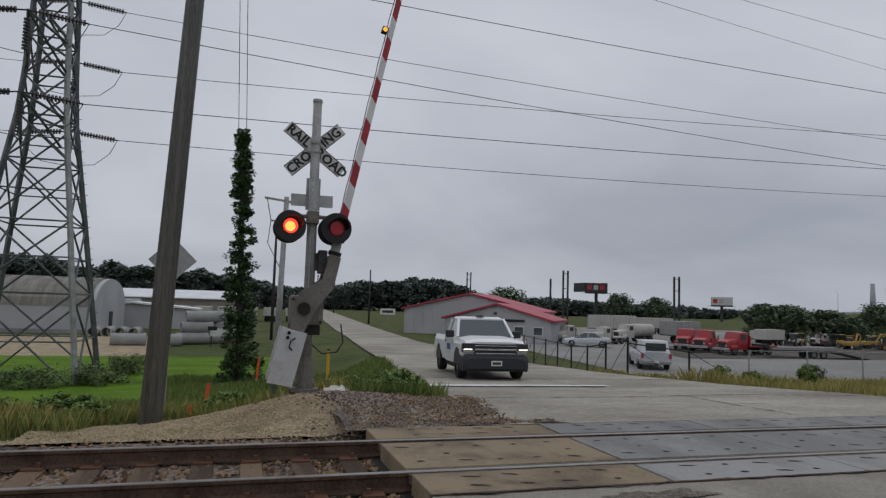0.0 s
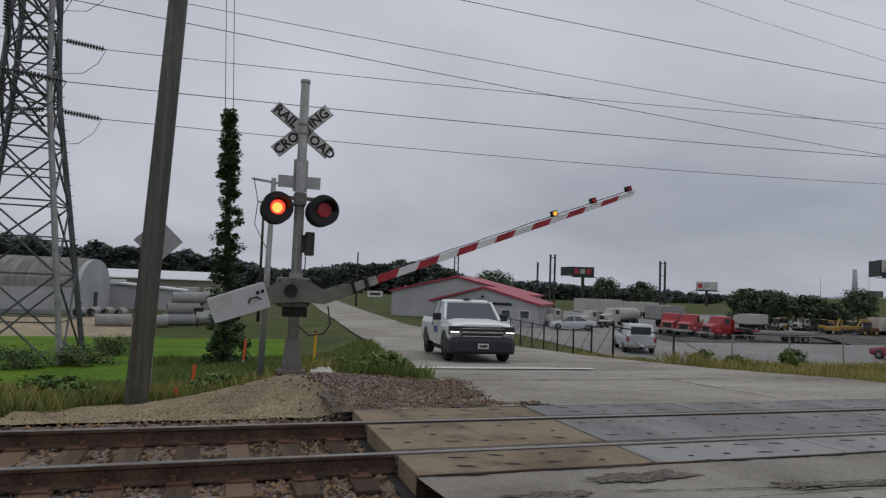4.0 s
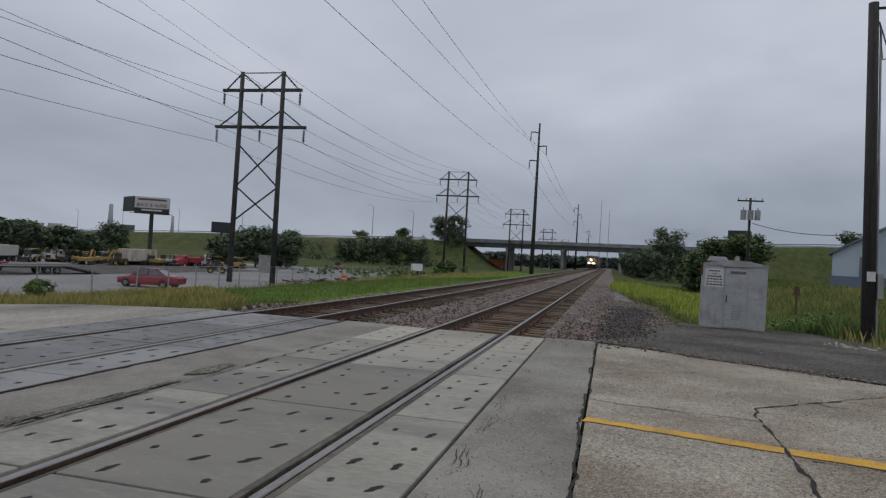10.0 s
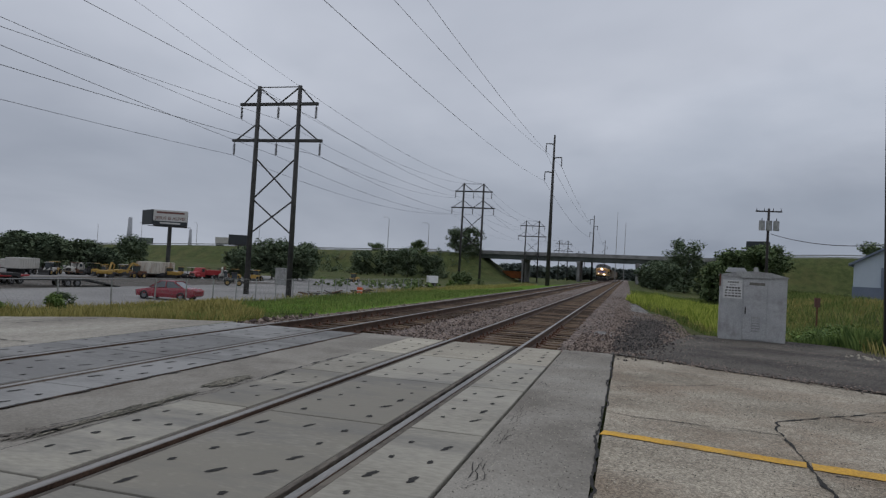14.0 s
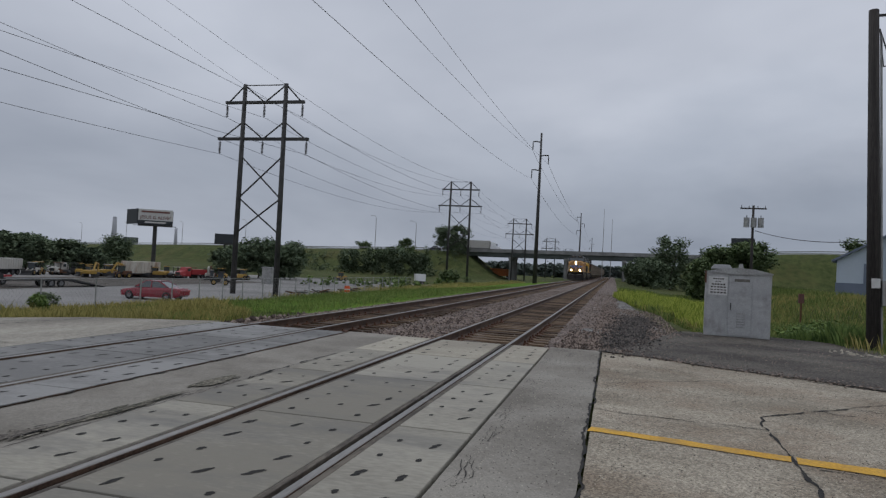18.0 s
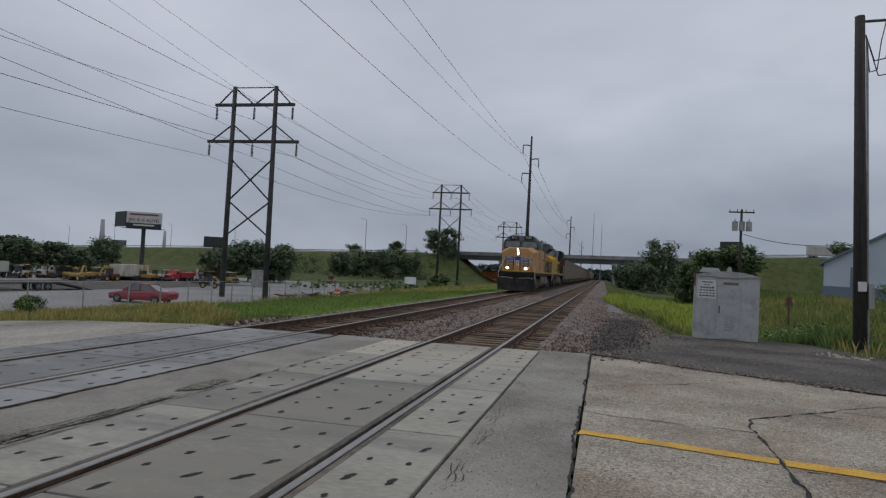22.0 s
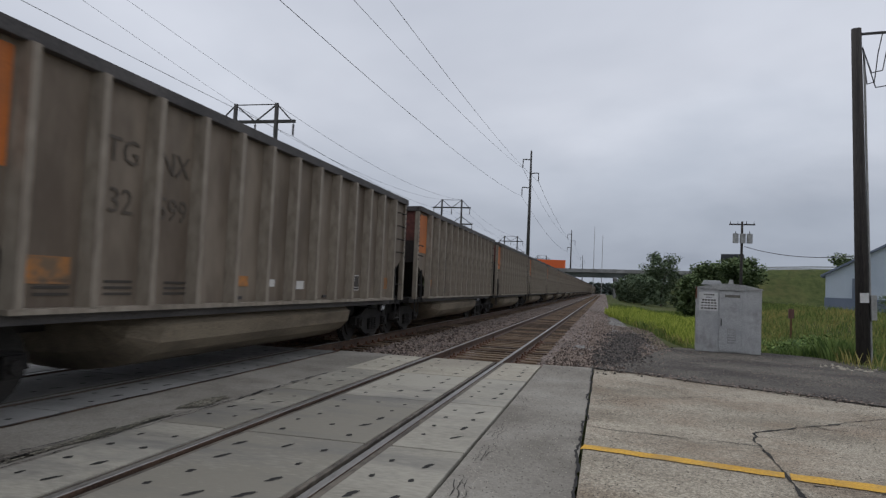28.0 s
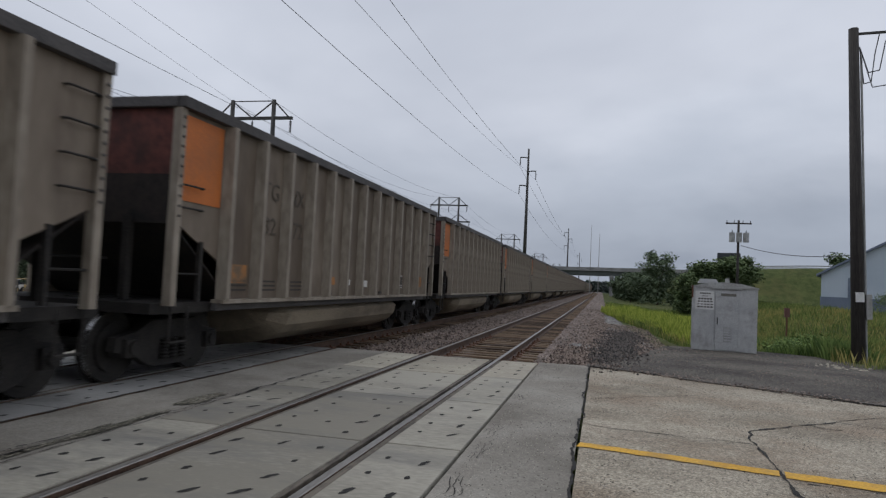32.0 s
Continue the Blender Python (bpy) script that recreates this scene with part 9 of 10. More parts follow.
    part("hood_roof", loft([[(hood_from, -hw + 0.05, 3.84), (hood_from, -hw + 0.27, 4.10), (hood_from, hw - 0.27, 4.10), (hood_from, hw - 0.05, 3.84)], [(L - 1.1, -hw + 0.05, 3.84), (L - 1.1, -hw + 0.27, 4.10), (L - 1.1, hw - 0.27, 4.10), (L - 1.1, hw - 0.05, 3.84)]]), "loco_grey", t, "grey hood roof")
    for s in (-1, 1):
        y = s * hw
        n = 9 if ge else 12
        for i in range(n):
            xa = hood_from + 0.25 + (L - 1.6 - hood_from) * i / n
            d = part("hood_door", box(xa, xa + (L - 1.6 - hood_from) / n - 0.06, min(y, y + s * 0.025), max(y, y + s * 0.025), 1.75, 3.35), paint, t)
            part("door_seam", box(xa - 0.05, xa - 0.012, min(y, y + s * 0.012), max(y, y + s * 0.012), 1.72, 3.4), "rust", d, "dark rusty seam beside the door")
            part("door_latch", box(xa + 0.05, xa + 0.11, min(y, y + s * 0.04), max(y, y + s * 0.04), 2.1, 2.2), "under", d)
            part("door_latch", box(xa + 0.05, xa + 0.11, min(y, y + s * 0.04), max(y, y + s * 0.04), 3.05, 3.15), "under", d)
        if not ge:
            part("red_stripe", box(hood_from, L - 1.1, min(y, y + s * 0.03), max(y, y + s * 0.03), 3.66, 3.76), "loco_red", t, "red roof-line stripe")
        part("rear_grille", box(L - 2.5, L - 1.7, min(y, y + s * 0.03), max(y, y + s * 0.03), 1.95, 2.9), "mach_dark" if ge else "rust", t, "dark end grille")
        part("side_grille", box(L - 3.75, L - 3.3, min(y, y + s * 0.035), max(y, y + s * 0.035), 1.85, 2.85), "mach_dark", t, "dark side grille")
    if not ge:
        for s in (-1, 1):
            y = s * (hw + 0.045)
            flag_paint(t, y, s)
            share("lettering", text_mesh("BUILDING AMERICA", 0.25, "gon_text", 0.002), t, pose(L - 5.95, y + s * 0.01, 2.55, 90, 0, 0 if s < 0 else 180))
            part("side_shield", prism([(L - 4.5 + u, 2.35 + v) for u, v in ((-0.28, 0.42), (0, 0.5), (0.28, 0.42), (0.3, 0.0), (0.2, -0.32), (0, -0.42), (-0.2, -0.32), (-0.3, 0.0))], "y", y - 0.01, y + 0.012), "white_text", t, "white shield with red bars")
            part("shield_band", box(L - 4.79, L - 4.21, y - 0.018, y + 0.018, 2.42, 2.8), "loco_blue", t, "blue shield top")
            for i in range(4):
                xa = L - 4.72 + 0.13 * i
                part("shield_bar", box(xa, xa + 0.055, y - 0.018, y + 0.018, 2.05, 2.40), "loco_red", t)
    # radiator wings
    ra, rb = (L - 5.2, L - 1.6) if ge else (L - 6.2, L - 1.15)
    hi = 4.32 if ge else 4.34
    low = 3.45 if ge else 3.05
    wide = 1.5 if ge else 1.52
    part("radiator_housing", prism([(-hw, low), (-wide, hi - 0.42), (-wide, hi - 0.08), (-wide + 0.2, hi), (wide - 0.2, hi), (wide, hi - 0.08), (wide, hi - 0.42), (hw, low)], "x", ra, rb), "loco_grey" if ge else "under", t, "flared dark radiator housing")
    for s in (-1, 1):
        face = [(s * (hw + 0.02), low + 0.05), (s * (wide + 0.012), hi - 0.44), (s * (wide - 0.02), hi - 0.42), (s * (hw - 0.02), low + 0.08)]
        screen = part("intake_screen", prism(face, "x", ra + 0.06, rb - 0.06), "black", t, "black radiator intake screen")
        for i in range(1, 6):
            x = ra + (rb - ra) * i / 6
            part("screen_bar", bar((x, s * (hw + 0.035), low + 0.06), (x, s * (wide + 0.022), hi - 0.46), 0.05, 0.02), "under", screen)
    part("exhaust_stack", box(11.0, 12.0, -0.35, 0.35, 4.08, 4.32, bevel=0.03), "loco_grey", t)
    for x in (13.0, 14.0):
        part("roof_fan", disc((x, 0, 4.16), (0, 0, 1), 0.5, 0.16, 20), "loco_grey", t)
    part("hood_end", box(L - 1.12, L - 1.06, -hw, hw, 1.54, 3.9), paint, t)
    # walkways and rails
    for s in (-1, 1):
        part("walkway", box(hood_from, L - 0.6, s * 1.0 if s > 0 else -1.5, 1.5 if s > 0 else -1.0, 1.52, 1.56), "under", t)
        handrail(t, hood_from + 0.2, L - 0.75, s * 1.48, 1.5, 10, "dark_rail")
        part("rear_grab", pipe_run([(L - 0.72, s * 1.5, 2.62), (L - 0.5, s * 1.5, 2.2), (L - 0.45, s * 1.5, 1.2), (L - 0.6, s * 1.5, 0.55)], 0.022, 6), "handrail", t)
        part("rear_grab", pipe_run([(L - 1.0, s * 1.5, 2.6), (L - 0.9, s * 1.5, 1.9), (L - 0.95, s * 1.5, 0.8)], 0.022, 6), "handrail", t)
        for i in range(3):
            part("step", box(L - 0.95, L - 0.5, s * 1.42 - 0.12, s * 1.42 + 0.12, 0.42 + 0.32 * i, 0.46 + 0.32 * i), "under", t)
    part("rear_pilot", box(L - 0.62, L - 0.45, -1.4, 1.4, 0.4, 1.5), "under", t)
    part("coupler", box(L - 0.5, L + 0.3, -0.15, 0.15, 0.68, 1.0, bevel=0.04), "under", t)
    # tank and trucks
    def fsec(x):
        return [(x, -1.05, 0.34), (x, -1.42, 0.62), (x, -1.45, 1.12), (x, -1.3, 1.28), (x, 1.3, 1.28), (x, 1.45, 1.12), (x, 1.42, 0.62), (x, 1.05, 0.34)]
    part("fuel_tank", loft([fsec(7.4), fsec(13.9)]), "tank_tan", t, "dusty tan fuel tank")
    part("centre_frame", box(1.4, L - 1.4, -0.85, 0.85, 0.75, 1.38), "under", t)
    for x in (9.0, 11.2):
        part("tank_strap", box(x, x + 0.05, -1.465, -1.44, 0.6, 1.15), "under", t)
    part("air_reservoir", rod((6.2, -1.25, 1.1), (7.0, -1.25, 1.1), 0.16, n=12), "under", t)
    part("underfloor_pipes", pipe_run([(5.9, -1.3, 1.22), (9.0, -1.46, 1.24), (14.0, -1.42, 1.22), (15.0, -1.3, 1.15)], 0.03, 6), "under", t)
    # bring the body to its full height over the trucks
    for ob in t.children_recursive:
        if ob.matrix_basis.translation.length > 0.001:
            ob.location.z *= TALL
        else:
            for v in ob.data.vertices:
                v.co.z *= TALL
    c_truck(t, 4.1)
    c_truck(t, 16.4)
    return t


def flag_paint(t, y, s):
    """A waving striped flag painted on the hood side."""
    x0, x1, zb, h = 9.2, 12.6, 1.85, 1.62
    n = 16
    for j in range(11):
        verts, faces = [], []
        for i in range(n + 1):
            u = i / n
            x = x0 + (x1 - x0) * u
            w = 0.13 * math.sin(u * 7.5) + 0.10 * (u - 0.5)
            edge = 0.12 * math.sin(j * 0.9)
            z = zb + h * j / 11 + w
            verts += [(x + edge * u, y + s * 0.012, z), (x + edge * u, y + s * 0.012, z + h / 11)]
        faces = [(2 * i, 2 * i + 2, 2 * i + 3, 2 * i + 1) for i in range(n)]
        pydata("flag_stripe", verts, faces, "flag_red" if j % 2 == 0 else "flag_white", t, "painted flag stripe")


def far_gondola():
    """The same coal car with fewer parts, for the far end of the train."""
    t = thing("coal_car", pose(0, 0, 0), "dusty grey-brown ribbed coal car far down the train", "freight car", "coal train")
    for s in (-1, 1):
        y = s * SIDE
        part("side_sheet", box(X0, X1, min(y, y - s * 0.03), max(y, y - s * 0.03), SILL, TOPZ), "gon", t)
        part("top_chord", box(X0 - 0.06, X1 + 0.06, y - 0.1, y + 0.1, TOPZ, TOPZ + 0.15), "gon_top", t, "dark top chord")
        b = None
        for i in range(13):
            x = R0 + (R1 - R0) * i / 12
            b = box(x - 0.08, x + 0.08, min(y, y + s * 0.15), max(y, y + s * 0.15), SILL, TOPZ, b)
        part("side_rib", b, "gon_rib", t)["kind"] = "stuff"
    for xa in (X0, X1):
        part("end_sheet", box(xa - 0.03, xa + 0.03, -SIDE, SIDE, SILL, TOPZ), "gon_end", t, "near-black end wall")
    part("load", box(X0 + 0.1, X1 - 0.1, -SIDE + 0.05, SIDE - 0.05, 3.2, 3.42), "coal", t, "black coal load")
    part("tub", box(4.0, 11.0, -1.5, 1.5, 0.2, SILL, bevel=0.25), "tub", t, "pale dusty rounded tub")
    for x in (1.55, 13.45):
        for a in (-0.89, 0.89):
            share("wheelset", CAR_WHEEL, t, pose(x + a, 0, 0))
        share("side_frame", FRAME, t, pose(x, -1.0, 0))
    return t


TRAIN = []
TRAIN_Y = RAIL_B + GAUGE / 2


def marshal():
    lead, second = locomotive("lead"), locomotive("second")
    TRAIN.append((lead, 0.0))
    TRAIN.append((second, 20.75))
    base = 41.6
    first = gondola("red", "NCUX", "11715")
    orange = [gondola("orange", w, n) for w, n in (("TGNX", "32599"), ("TGNX", "32193"), ("TGNX", "32572"))]
    far = far_gondola()
    TRAIN.append((first, base))
    for i in range(1, 33):
        src = orange[(i - 1) % 3] if i < 20 else far
        TRAIN.append((copy_thing(src, pose(0, 0, 0)), base + PITCH * i))
    for src in orange + [far]:
        for o in list(src.children_recursive):
            bpy.data.objects.remove(o)
        bpy.data.objects.remove(src)


marshal()

# ---- plants ----
def leaf_mass(spots, leaf, rng, flat=0.0):
    """Random small leaf quads round the given (x, y, z, r) clump centres."""
    verts, faces = [], []
    for cx, cy, cz, r, count in spots:
        for _ in range(count):
            while True:
                dx, dy, dz = rng.uniform(-1, 1), rng.uniform(-1, 1), rng.uniform(-1, 1)
                q = dx * dx + dy * dy + dz * dz
                if 0.12 < q < 1:
                    break
            k = (0.55 + 0.45 * rng.random())
            px, py, pz = cx + dx * r * k / math.sqrt(q) * (0.6 + 0.4 * q), cy + dy * r * k / math.sqrt(q) * (0.6 + 0.4 * q), cz + dz * r * 0.8 * k / math.sqrt(q) * (0.6 + 0.4 * q)
            a, t = rng.random() * 6.283, rng.uniform(-0.9, 0.9)
            s = leaf * rng.uniform(0.6, 1.3)
            ux, uy, uz = math.cos(a) * s, math.sin(a) * s, t * s * 0.6
            vx, vy, vz = -math.sin(a) * s * 0.6, math.cos(a) * s * 0.6, rng.uniform(-0.7, 0.7) * s
            i = len(verts)
            verts += [(px - ux, py - uy, pz - uz), (px + vx, py + vy, pz + vz), (px + ux, py + uy, pz + uz), (px - vx, py - vy, pz - vz)]
            faces.append((i, i + 1, i + 2, i + 3))
    return verts, faces


def tree(x, y, h, w, seed, label="leafy green tree beside the highway bank", leaf=0.3, count=26, clumps=74, material="leaf", trunk=True, name="tree"):
    rng = random.Random(seed)
    z0 = earth(x, y)
    t = thing(name, pose(x, y, z0), label, "tree" if name == "tree" else "bush", "trees" if name == "tree" else "bushes")
    b = bmesh.new()
    th = h * 0.42
    rod((0, 0, -0.3), (0.1, 0.05, th), 0.035 * h * 0.55 + 0.04, 0.02 * h * 0.5 + 0.02, 8, b)
    spots = []
    for i in range(clumps):
        u = rng.random()
        z = h * (0.16 + 0.84 * u) if trunk else h * (0.1 + 0.85 * u)
        rad = w / 2 * math.sin(math.pi * min(1, 0.16 + 0.84 * (1 - u) ** 0.8 if u > 0.3 else 0.55 + u)) * rng.uniform(0.35, 1.0)
        a = rng.random() * 6.283
        cx, cy = rad * math.cos(a), rad * math.sin(a)
        spots.append((cx, cy, z, w * rng.uniform(0.13, 0.22), count))
        if i % 12 == 0 and trunk:
            rod((0.05, 0.02, th * rng.uniform(0.45, 1.0)), (cx * 0.45, cy * 0.45, z * 0.8), 0.012 * h, 0.005 * h, 5, b, caps=False)
    part("trunk", b, "bark", t)
    v, f = leaf_mass(spots, leaf, rng)
    v2, f2 = leaf_mass([(cx * 0.8, cy * 0.8, cz - 0.05 * h, r * 0.75, max(6, c // 7)) for cx, cy, cz, r, c in spots], leaf * 2.4, rng)
    k = len(v)
    pydata("crown", v + v2, f + [tuple(i + k for i in q) for q in f2], material, t)
    return t


TREES = [(75.6, 81, 4.9, 5.4, 1), (79, 79, 4.6, 5.6, 2), (76.5, 77.5, 4.6, 5.5, 3), (83, 77, 4.2, 5.5, 4), (86, 75.5, 3.2, 4.5, 5), (74, 79.6, 4.5, 5, 6), (80, 82, 4.9, 5.5, 8), (96, 52.5, 6.0, 7, 41), (100, 50, 5.0, 6, 42), (91, 55, 4.2, 5, 43), (76, -12.8, 5.2, 4.5, 44), (80, -15.5, 5.0, 5, 45), (72, -14.8, 4.4, 4.2, 46),
         (149, 82, 6.5, 8, 10), (153, 76, 7.2, 8, 11), (147, 88, 5.5, 7, 12), (184, 66, 7.5, 9, 13), (187, 60, 8, 9, 14), (190, 54, 6.5, 8, 15), (181, 72, 6.5, 8, 16),
         (212, 47, 8.5, 8, 17), (216, 53, 7.5, 8, 18), (149, -13.5, 10.8, 8.5, 20), (152, -20, 7, 8, 21), (74, -10.8, 4.0, 3.5, 22), (75, -15.6, 4.9, 4.5, 23), (135, -9.5, 5.0, 5.5, 24), (143, -7.8, 4.4, 5.0, 81), (160, -6.5, 5.0, 5.5, 82),
         (178, -10, 6.8, 8, 25), (186, -15, 7.5, 8, 26), (195, -13, 7, 8, 27), (170, -8.5, 4.5, 6, 28), (158, -8.2, 4.0, 5, 29), (82, -28.6, 6.6, 5, 30), (86, -32, 7, 6, 31),
         (86, 138, 7, 8, 35), (92, 132, 6.5, 7, 36), (62, 150, 8, 9, 37), (120, 100, 6, 8, 38)]
for x, y, h, w, sd in TREES:
    # far crowns take the leaf colour that has haze mixed in
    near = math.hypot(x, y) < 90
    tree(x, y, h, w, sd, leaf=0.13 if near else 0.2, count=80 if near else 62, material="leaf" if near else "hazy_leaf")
BUSHES = [(17.3, 19.6, 1.0, 1.0, 50), (18.2, 19.0, 0.8, 0.9, 51), (20.8, 19.0, 1.0, 0.9, 52), (19.5, 20.0, 0.7, 1.2, 53), (27.3, 25.0, 1.1, 1.2, 54), (20.0, 21.2, 0.6, 1.0, 55), (16.2, 21.9, 0.6, 1.2, 56),
          (-5.4, 26.2, 0.7, 2.4, 58), (-7.5, 25.0, 0.6, 2.8, 59), (-11.0, 25.6, 0.7, 3.0, 60), (-4.8, 30.2, 0.8, 2.2, 61), (135, 31, 2.5, 4, 65), (131, 26, 1.6, 3, 66), (205, 62, 5, 7, 67), (225, 70, 4, 6, 68), (238, 90, 3.5, 6, 69), (-0.6, 11.6, 0.5, 0.9, 72), (1.6, 10.9, 0.55, 1.0, 73), (2.6, 11.3, 0.6, 1.2, 74), (-3.2, 10.6, 0.5, 1.1, 75), (-4.6, 10.2, 0.55, 1.3, 76), (24.5, -8.1, 0.8, 1.6, 77), (26.5, -8.6, 0.9, 2.2, 78), (29, -9.4, 0.7, 2.4, 79), (34, -11.5, 0.9, 2.6, 80), (46, -19, 1.4, 3, 70), (50, -22, 1.2, 3, 71)]
for x, y, h, w, sd in BUSHES:
    tree(x, y, h, w, sd, "leafy weed clump in rough grass", leaf=0.035 if h < 2 else 0.18, count=110, clumps=26, material="weed" if h < 1.05 and y < 24 else "leaf", trunk=False, name="bush")


def woods(name, pts, depth, h, seed, label, n, leaf=0.62):
    """A far belt of trees as one mass of leaf clumps with an uneven top."""
    rng = random.Random(seed)
    spots = []
    for _ in range(n):
        u = rng.random() * (len(pts) - 1)
        i = int(u)
        s = u - i
        x = pts[i][0] + (pts[i + 1][0] - pts[i][0]) * s
        y = pts[i][1] + (pts[i + 1][1] - pts[i][1]) * s + rng.random() * depth
        hh = (pts[i][2] + (pts[i + 1][2] - pts[i][2]) * s) * (0.80 + 0.22 * noise.noise((x * 0.05, y * 0.05, 3)) + 0.14 * noise.noise((x * 0.17, 0, 5)))
        z = hh * (1 - rng.random() ** 2.2 * 0.95)
        spots.append((x, y, -2.1 + z, rng.uniform(1.4, 2.6), 36))
    v, f = leaf_mass(spots, leaf, rng)
    v2, f2 = leaf_mass([(x, y + 1.0, z - 0.8, r * 0.8, 9) for x, y, z, r, c in spots], 1.9, rng)
    k = len(v)
    tagged(pydata(name, v + v2, f + [tuple(i + k for i in q) for q in f2], "far_haze_leaf"), label, "woods", kind="stuff")


woods("far_woods", [(-170, 215, 17), (-110, 235, 16.5), (-60, 245, 16.5), (-30, 248, 16), (0, 262, 14), (20, 275, 10)], 30, 16, 5, "distant dark green wooded hill", 2300)
woods("far_woods", [(24, 300, 9), (42, 300, 12), (55, 300, 15), (75, 292, 16), (98, 285, 15), (112, 282, 8)], 26, 14, 6, "distant dark green wood behind a building", 1500)
woods("far_woods", [(108, 300, 9), (150, 290, 9), (190, 300, 7), (260, 330, 7), (330, 330, 5)], 20, 8, 7, "low distant tree line", 900)
woods("far_woods", [(370, -40, 8), (380, -8, 8), (420, 30, 8), (470, 80, 8), (480, 160, 9)], 30, 8, 8, "low hazy trees beyond the overpass", 700, 0.9)
woods("far_woods", [(-150, -80, 9), (-60, -110, 10), (40, -120, 10), (160, -110, 10)], 20, 9, 9, "tree line behind the viewer", 600)
woods("far_woods", [(190, -90, 7), (215, -64, 5)], 14, 5, 19, "bushes beside the highway bank", 60)


# brush on the highway bank
def brush(name, zone, n, h0, h1, seed, label):
    rng = random.Random(seed)
    spots = []
    for _ in range(n):
        x, y = rng.uniform(zone[0], zone[1]), rng.uniform(zone[2], zone[3])
        if noise.noise((x * 0.07, y * 0.07, seed)) < -0.05:
            continue
        h = rng.uniform(h0, h1)
        for q in range(3):
            spots.append((x + rng.uniform(-0.6, 0.6), y + rng.uniform(-0.8, 0.8), earth(x, y) + h * (0.2 + 0.35 * q), h * rng.uniform(0.3, 0.5), 30))
    v, f = leaf_mass(spots, 0.17, rng)
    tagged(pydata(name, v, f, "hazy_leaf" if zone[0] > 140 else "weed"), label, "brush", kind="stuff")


brush("bank_brush", (190, 214, 44, 125), 260, 0.8, 2.6, 31, "dark brush on the highway bank")
brush("bank_brush", (150, 205, -40, -10), 150, 0.8, 2.2, 32, "dark brush at the foot of the bank")
brush("lot_brush", (84, 128, 26, 40), 90, 0.4, 1.1, 33, "scrubby weeds at the end of the lot")

# ---- ivy-covered pole ----
def ivy_pole():
    t = thing("ivy_pole", pose(-0.35, 24.75, -1.75), "old guy pole thickly overgrown with dark ivy", "ivy pole")
    part("shaft", rod((0, 0, -0.3), (-0.35, 0, 9.8), 0.14, 0.09, 10), "dark_pole", t)
    rng = random.Random(77)
    spots = []
    for i in range(300):
        u = rng.random() ** 1.15
        z = 0.1 + 9.9 * u
        r = 0.66 * (1 - u) ** 0.8 + 0.24 + (0.45 * max(0, 0.16 - u) / 0.16)
        a = rng.random() * 6.283
        k = rng.uniform(0.2, 0.75)
        spots.append((-0.35 * u + r * k * math.cos(a), r * k * math.sin(a), z, rng.uniform(0.16, 0.32), 75))
    v, f = leaf_mass(spots, 0.055, rng)
    pydata("ivy", v, f, "ivy", t)
    for dx, dy in ((-0.55, 0.0), (-0.25, 0.3)):
        part("guy_wire", rod((dx + 0.05, dy, 9.4), (dx - 0.5, dy, 22.0), 0.014, n=5), "wire", t)


ivy_pole()


# ---- grass blades ----
def blades(name, zones, material, label, seed):
    rng = random.Random(seed)
    verts, faces = [], []
    for inside, (xa, xb, ya, yb), count, h0, h1, wdt in zones:
        for _ in range(count):
            x, y = rng.uniform(xa, xb), rng.uniform(ya, yb)
            if not inside(x, y):
                continue
            patch = 0.55 + 0.75 * (0.5 + noise.noise((x * 0.45, y * 0.45, seed)))
            z = earth(x, y) - 0.03
            h = rng.uniform(h0, h1) * patch
            a = rng.random() * 6.283
            lx, ly = rng.uniform(-0.35, 0.35) * h, rng.uniform(-0.35, 0.35) * h
            c, s = math.cos(a) * wdt, math.sin(a) * wdt
            i = len(verts)
            verts += [(x - c, y - s, z), (x + c, y + s, z), (x + lx * 0.4 + c * 0.6, y + ly * 0.4 + s * 0.6, z + h * 0.6), (x + lx, y + ly, z + h)]
            faces += [(i, i + 1, i + 2), (i, i + 2, i + 3)]
    tagged(pydata(name, verts, faces, material), label, "grass", kind="stuff")


def west_verge(x, y):
    return x < curve_at(WEST_ROAD, y) - 0.05 and not (-2.7 < x < 2.6 and y < 9.9) and y > 9.2 + 0.5 * noise.noise((x, 0, 0)) + (0.9 if x < 3 and x > -2.5 else -0.3)


def east_verge(x, y):
    return x > curve_at(EAST_ROAD, y) + 0.1 and y > 8.7


def south_grass(x, y):
    return x > 21.6 - (4.0 if y < -7.9 else 0) and y < -2.2 - 3.0 * smooth01((62 - x) / 40) + 0.35 * noise.noise((x * 0.6, 0, 2))


def lawn_edge(x, y):
    return west_verge(x, y) and y > 12.5


blades("roadside_grass", [(west_verge, (-13, 4.6, 8.9, 13), 70000, 0.10, 0.42, 0.0045), (west_verge, (-3, 6, 11, 28), 70000, 0.14, 0.42, 0.006), (west_verge, (1.2, 4.6, 9.6, 14), 44000, 0.08, 0.32, 0.0035), (lawn_edge, (-14, 2, 12.5, 16), 20000, 0.08, 0.22, 0.006)],
       "blade", "long green roadside grass", 3)
def east_dry(x, y):
    return east_verge(x, y) and x < 17.5 + 1.45 * (y - 8.7) + 3.5 * noise.noise((x * 0.3, y * 0.3, 8))


def east_green(x, y):
    return east_verge(x, y) and x > 15.0 + 1.45 * (y - 8.7) + 3.5 * noise.noise((x * 0.3, y * 0.3, 8))


def goldenrod(x, y):
    return x > 24.0 and -2.9 - 0.125 * x < y < -2.1 - 3.3 * smooth01((60 - x) / 34) + 0.4 * noise.noise((x * 0.5, 0, 2))


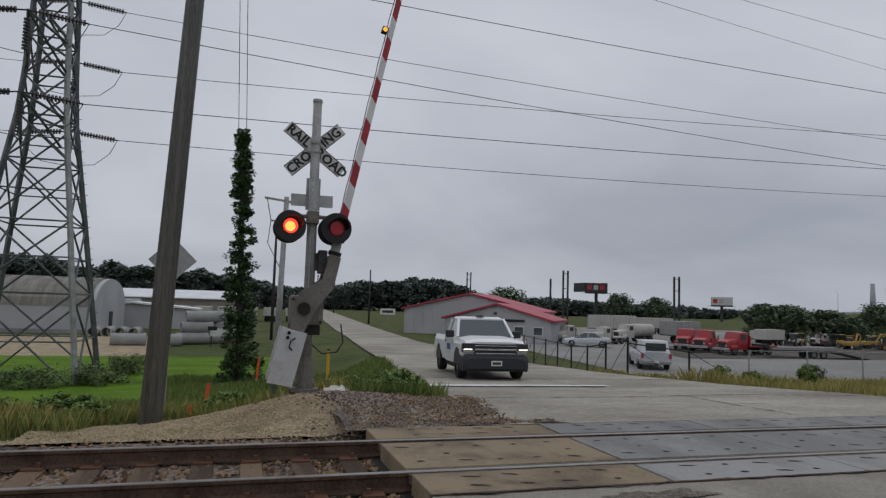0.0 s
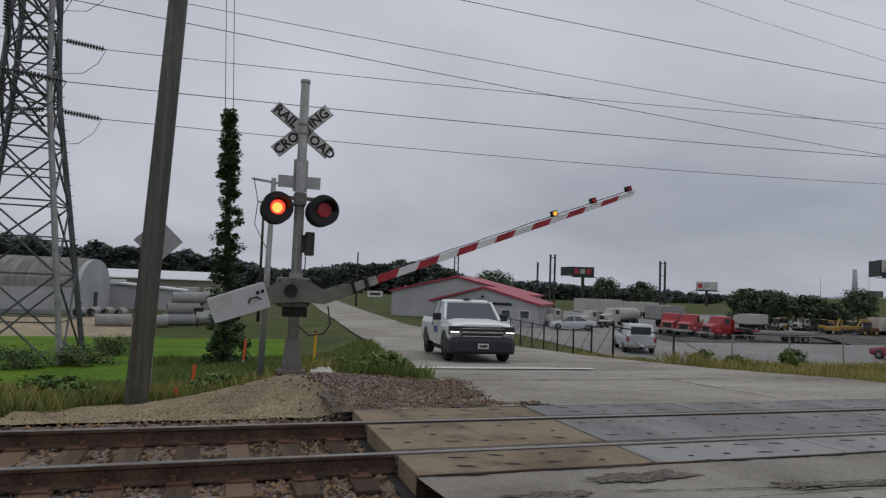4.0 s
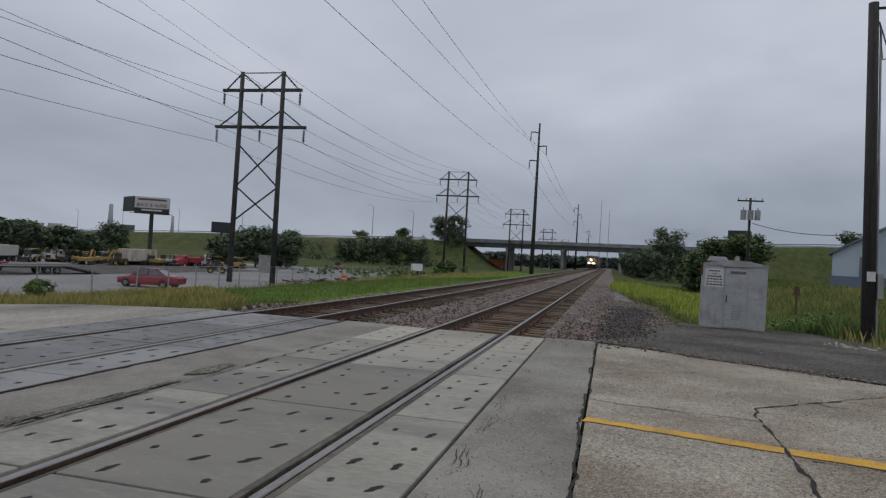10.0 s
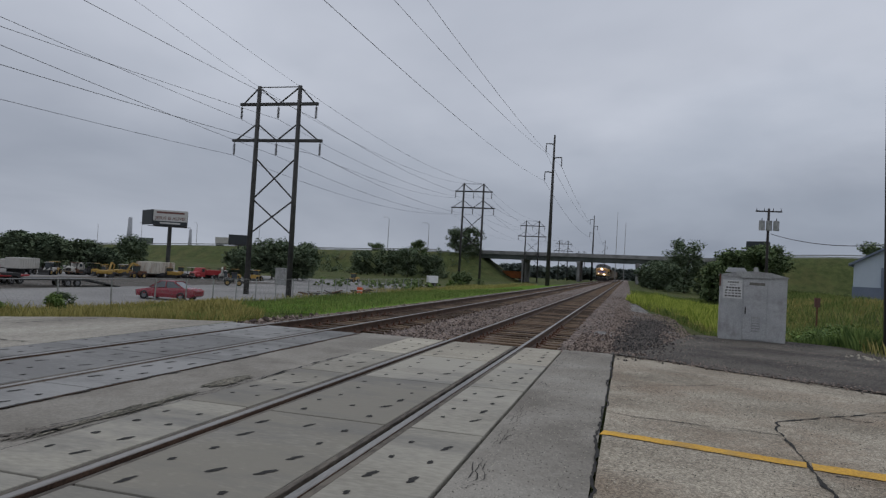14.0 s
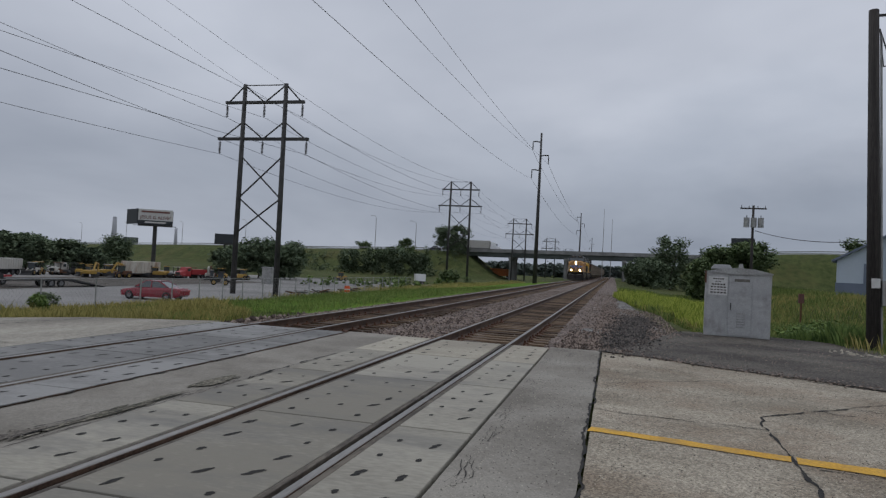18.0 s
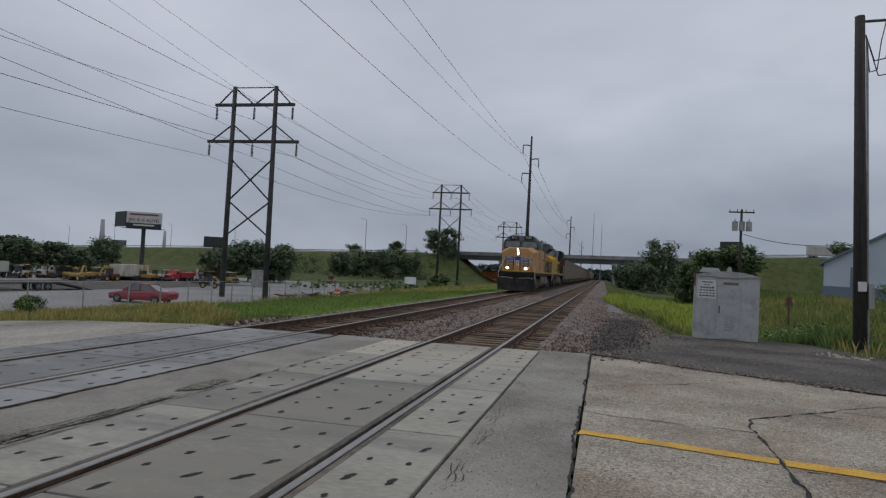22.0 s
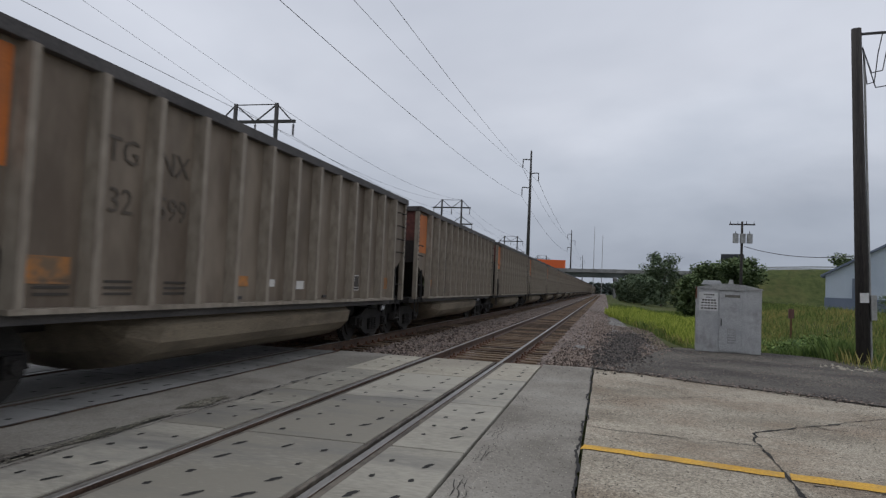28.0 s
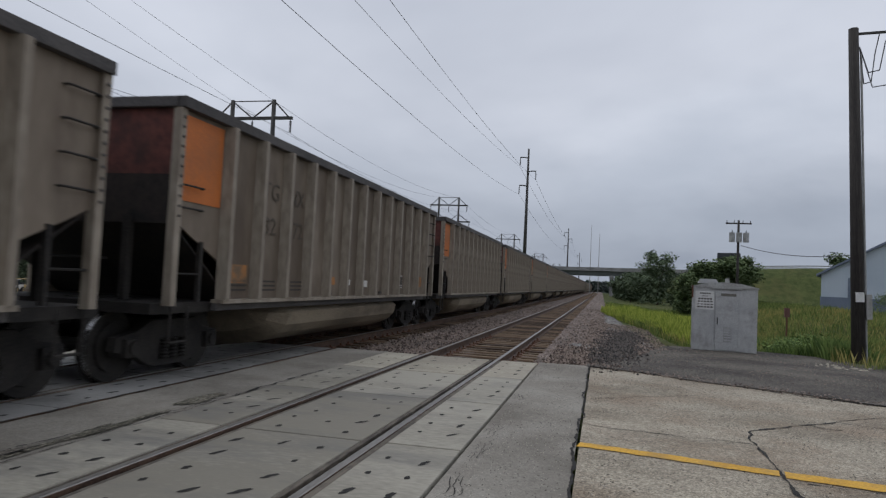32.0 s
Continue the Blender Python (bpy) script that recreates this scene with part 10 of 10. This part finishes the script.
def dark_weeds(x, y):
    return south_grass(x, y) and y < -2.6 - 0.19 * x and x < 27.0 + 3.0 * noise.noise((y * 0.5, 3, 3))


blades("roadside_dry_grass", [(west_verge, (-13, 1.5, 8.8, 13.5), 40000, 0.12, 0.5, 0.004), (east_dry, (13.4, 34, 8.6, 15), 50000, 0.10, 0.36, 0.006), (east_dry, (14, 46, 13, 24), 60000, 0.18, 0.55, 0.008)],
       "dry_blade", "straw-coloured and yellow roadside grass", 4)
blades("verge_grass", [(east_green, (18, 75, 8.8, 24), 70000, 0.08, 0.26, 0.010), (east_dry, (14.5, 40, 8.6, 24), 60000, 0.12, 0.38, 0.007)], "blade", "green grass beside the tracks", 5)
blades("trackside_grass", [(south_grass, (17, 40, -16, -2.7), 80000, 0.12, 0.46, 0.007), (south_grass, (38, 90, -22, -2.6), 40000, 0.2, 0.55, 0.018)], "blade", "tall yellow-green trackside grass", 6)
blades("trackside_dry_grass", [(south_grass, (18, 60, -20, -3), 30000, 0.15, 0.5, 0.007)], "dry_blade", "pale seeding trackside grass", 7)
def lot_weeds(x, y):
    return east_verge(x, y) and noise.noise((x * 0.12, y * 0.3, 5)) > -0.1


blades("lot_weeds", [(lot_weeds, (24, 125, 22.5, 27), 9000, 0.15, 0.55, 0.010), (lot_weeds, (75, 130, 14, 30), 16000, 0.2, 0.6, 0.014)], "dry_blade", "tall pale seed stalks along the lot fence", 10)
blades("lot_weed_leaves", [(lot_weeds, (22, 110, 21.5, 26), 14000, 0.12, 0.42, 0.012)], "weed", "leafy green weeds along the lot fence", 11)
blades("goldenrod", [(goldenrod, (24, 62, -11, -2), 60000, 0.3, 0.75, 0.008)], "gold_blade", "bright yellow-green goldenrod beside the gravel", 8)
blades("dark_weeds", [(dark_weeds, (20, 32, -11.5, -6), 90000, 0.25, 0.62, 0.007)], "weed", "dense darker green weeds beside a cabinet", 9)


# ---- highway traffic ----
def lorry(paint, label, L=13.5):
    t = thing("semi_truck", pose(0, 0, 0), label, "truck", "highway traffic")
    part("trailer", box(3.8, L + 3.8, -1.25, 1.25, 1.1, 3.7, bevel=0.03), paint, t)
    part("trailer_frame", box(3.8, L + 3.6, -1.0, 1.0, 0.85, 1.1), "mach_dark", t)
    part("tractor", loft([car_section(0.0, 1.0, 0.6, 1.7), car_section(1.3, 1.15, 0.6, 1.9), car_section(1.6, 1.15, 0.6, 3.0), car_section(3.4, 1.15, 0.6, 3.4)]), paint if paint != "trailer_white" else "truck_white", t)
    part("windscreen", box(1.32, 1.5, -1.0, 1.0, 1.95, 2.8), "glass", t)
    for s in (-1, 1):
        for x in (0.9, 3.0, 4.6, L + 1.6, L + 2.9):
            wheel_part(t, x, s * 1.0, 0.5, 0.3)
    return t


orange_lorry = lorry("trailer_orange", "orange semi truck on the highway overpass")
white_lorry = lorry("trailer_white", "white semi truck on the highway")
bridge_car = sedan(pose(0, 0, 0), "car_dark", "dark car driving on the overpass", "moving_car", 1.5)
white_car = sedan(pose(0, 0, 0), "truck_white", "white car driving on the highway", "moving_car", 1.5)
for ob in (bridge_car, white_car):
    ob["group"] = "highway traffic"


def highway_pose(y, lane, turn):
    """A place on the highway, which follows the bank and crosses the overpass."""
    mid, h = bank(0, y)
    deck = 7.46 - GRADE * (y - 10)
    za = deck if -30 < y < 50 else earth(mid + lane, y) + 0.02
    if 50 <= y < 70:
        za = deck + (earth(mid + lane, 70) - 7.46 + GRADE * 60) * (y - 50) / 20
    if -45 < y <= -30:
        za = deck + (earth(mid + lane, -45) - 7.46 - GRADE * 55) * (-30 - y) / 15
    m2, _ = bank(0, y + 2)
    return pose(mid + lane, y, za, 0, 0, turn + (-math.degrees(math.atan2(m2 - mid, 2))))


FRONT_X = [(0.0, 406.0), (9.0, 268.0), (13.0, 206.5), (17.0, 144.5), (21.0, 73.0), (23.0, 36.1), (24.5, 8.9), (26.5, -26.4), (28.0, -53.3), (30.0, -89.0), (32.0, -124.65)]
ARM = [(0.0, 76.3), (0.5, 68.0), (1.0, 59.6), (1.5, 51.9), (2.0, 44.8), (2.5, 37.8), (3.0, 31.4), (3.5, 25.4), (4.0, 18.5), (4.5, 11.0), (5.0, 4.5), (5.5, 0.2), (6.0, 0.0), (32.0, 0.0)]


def motions():
    for ob, back in TRAIN:
        walk(ob, [(t, pose(x + back, TRAIN_Y, 0)) for t, x in FRONT_X])
    walk(gate, [(t, pose(*PIVOT, 0, -a, 0)) for t, a in ARM])
    times = [2.0 * i for i in range(17)]
    # northbound traffic drives toward +y on the near lane, southbound on the far lane
    walk(orange_lorry, [(t, highway_pose(6.0 + 22.2 * (t - 27.0), -3.0, -90)) for t in times])
    walk(white_lorry, [(t, highway_pose(-22.0 - 29.0 * (t - 20.0), 3.0, 90)) for t in times])
    walk(bridge_car, [(t, highway_pose(40.0 + 20.0 * (t - 17.0), -3.0, -90)) for t in times])
    walk(white_car, [(t, highway_pose(118.0 - 24.0 * (t - 7.2), 3.0, 90)) for t in times])


motions()
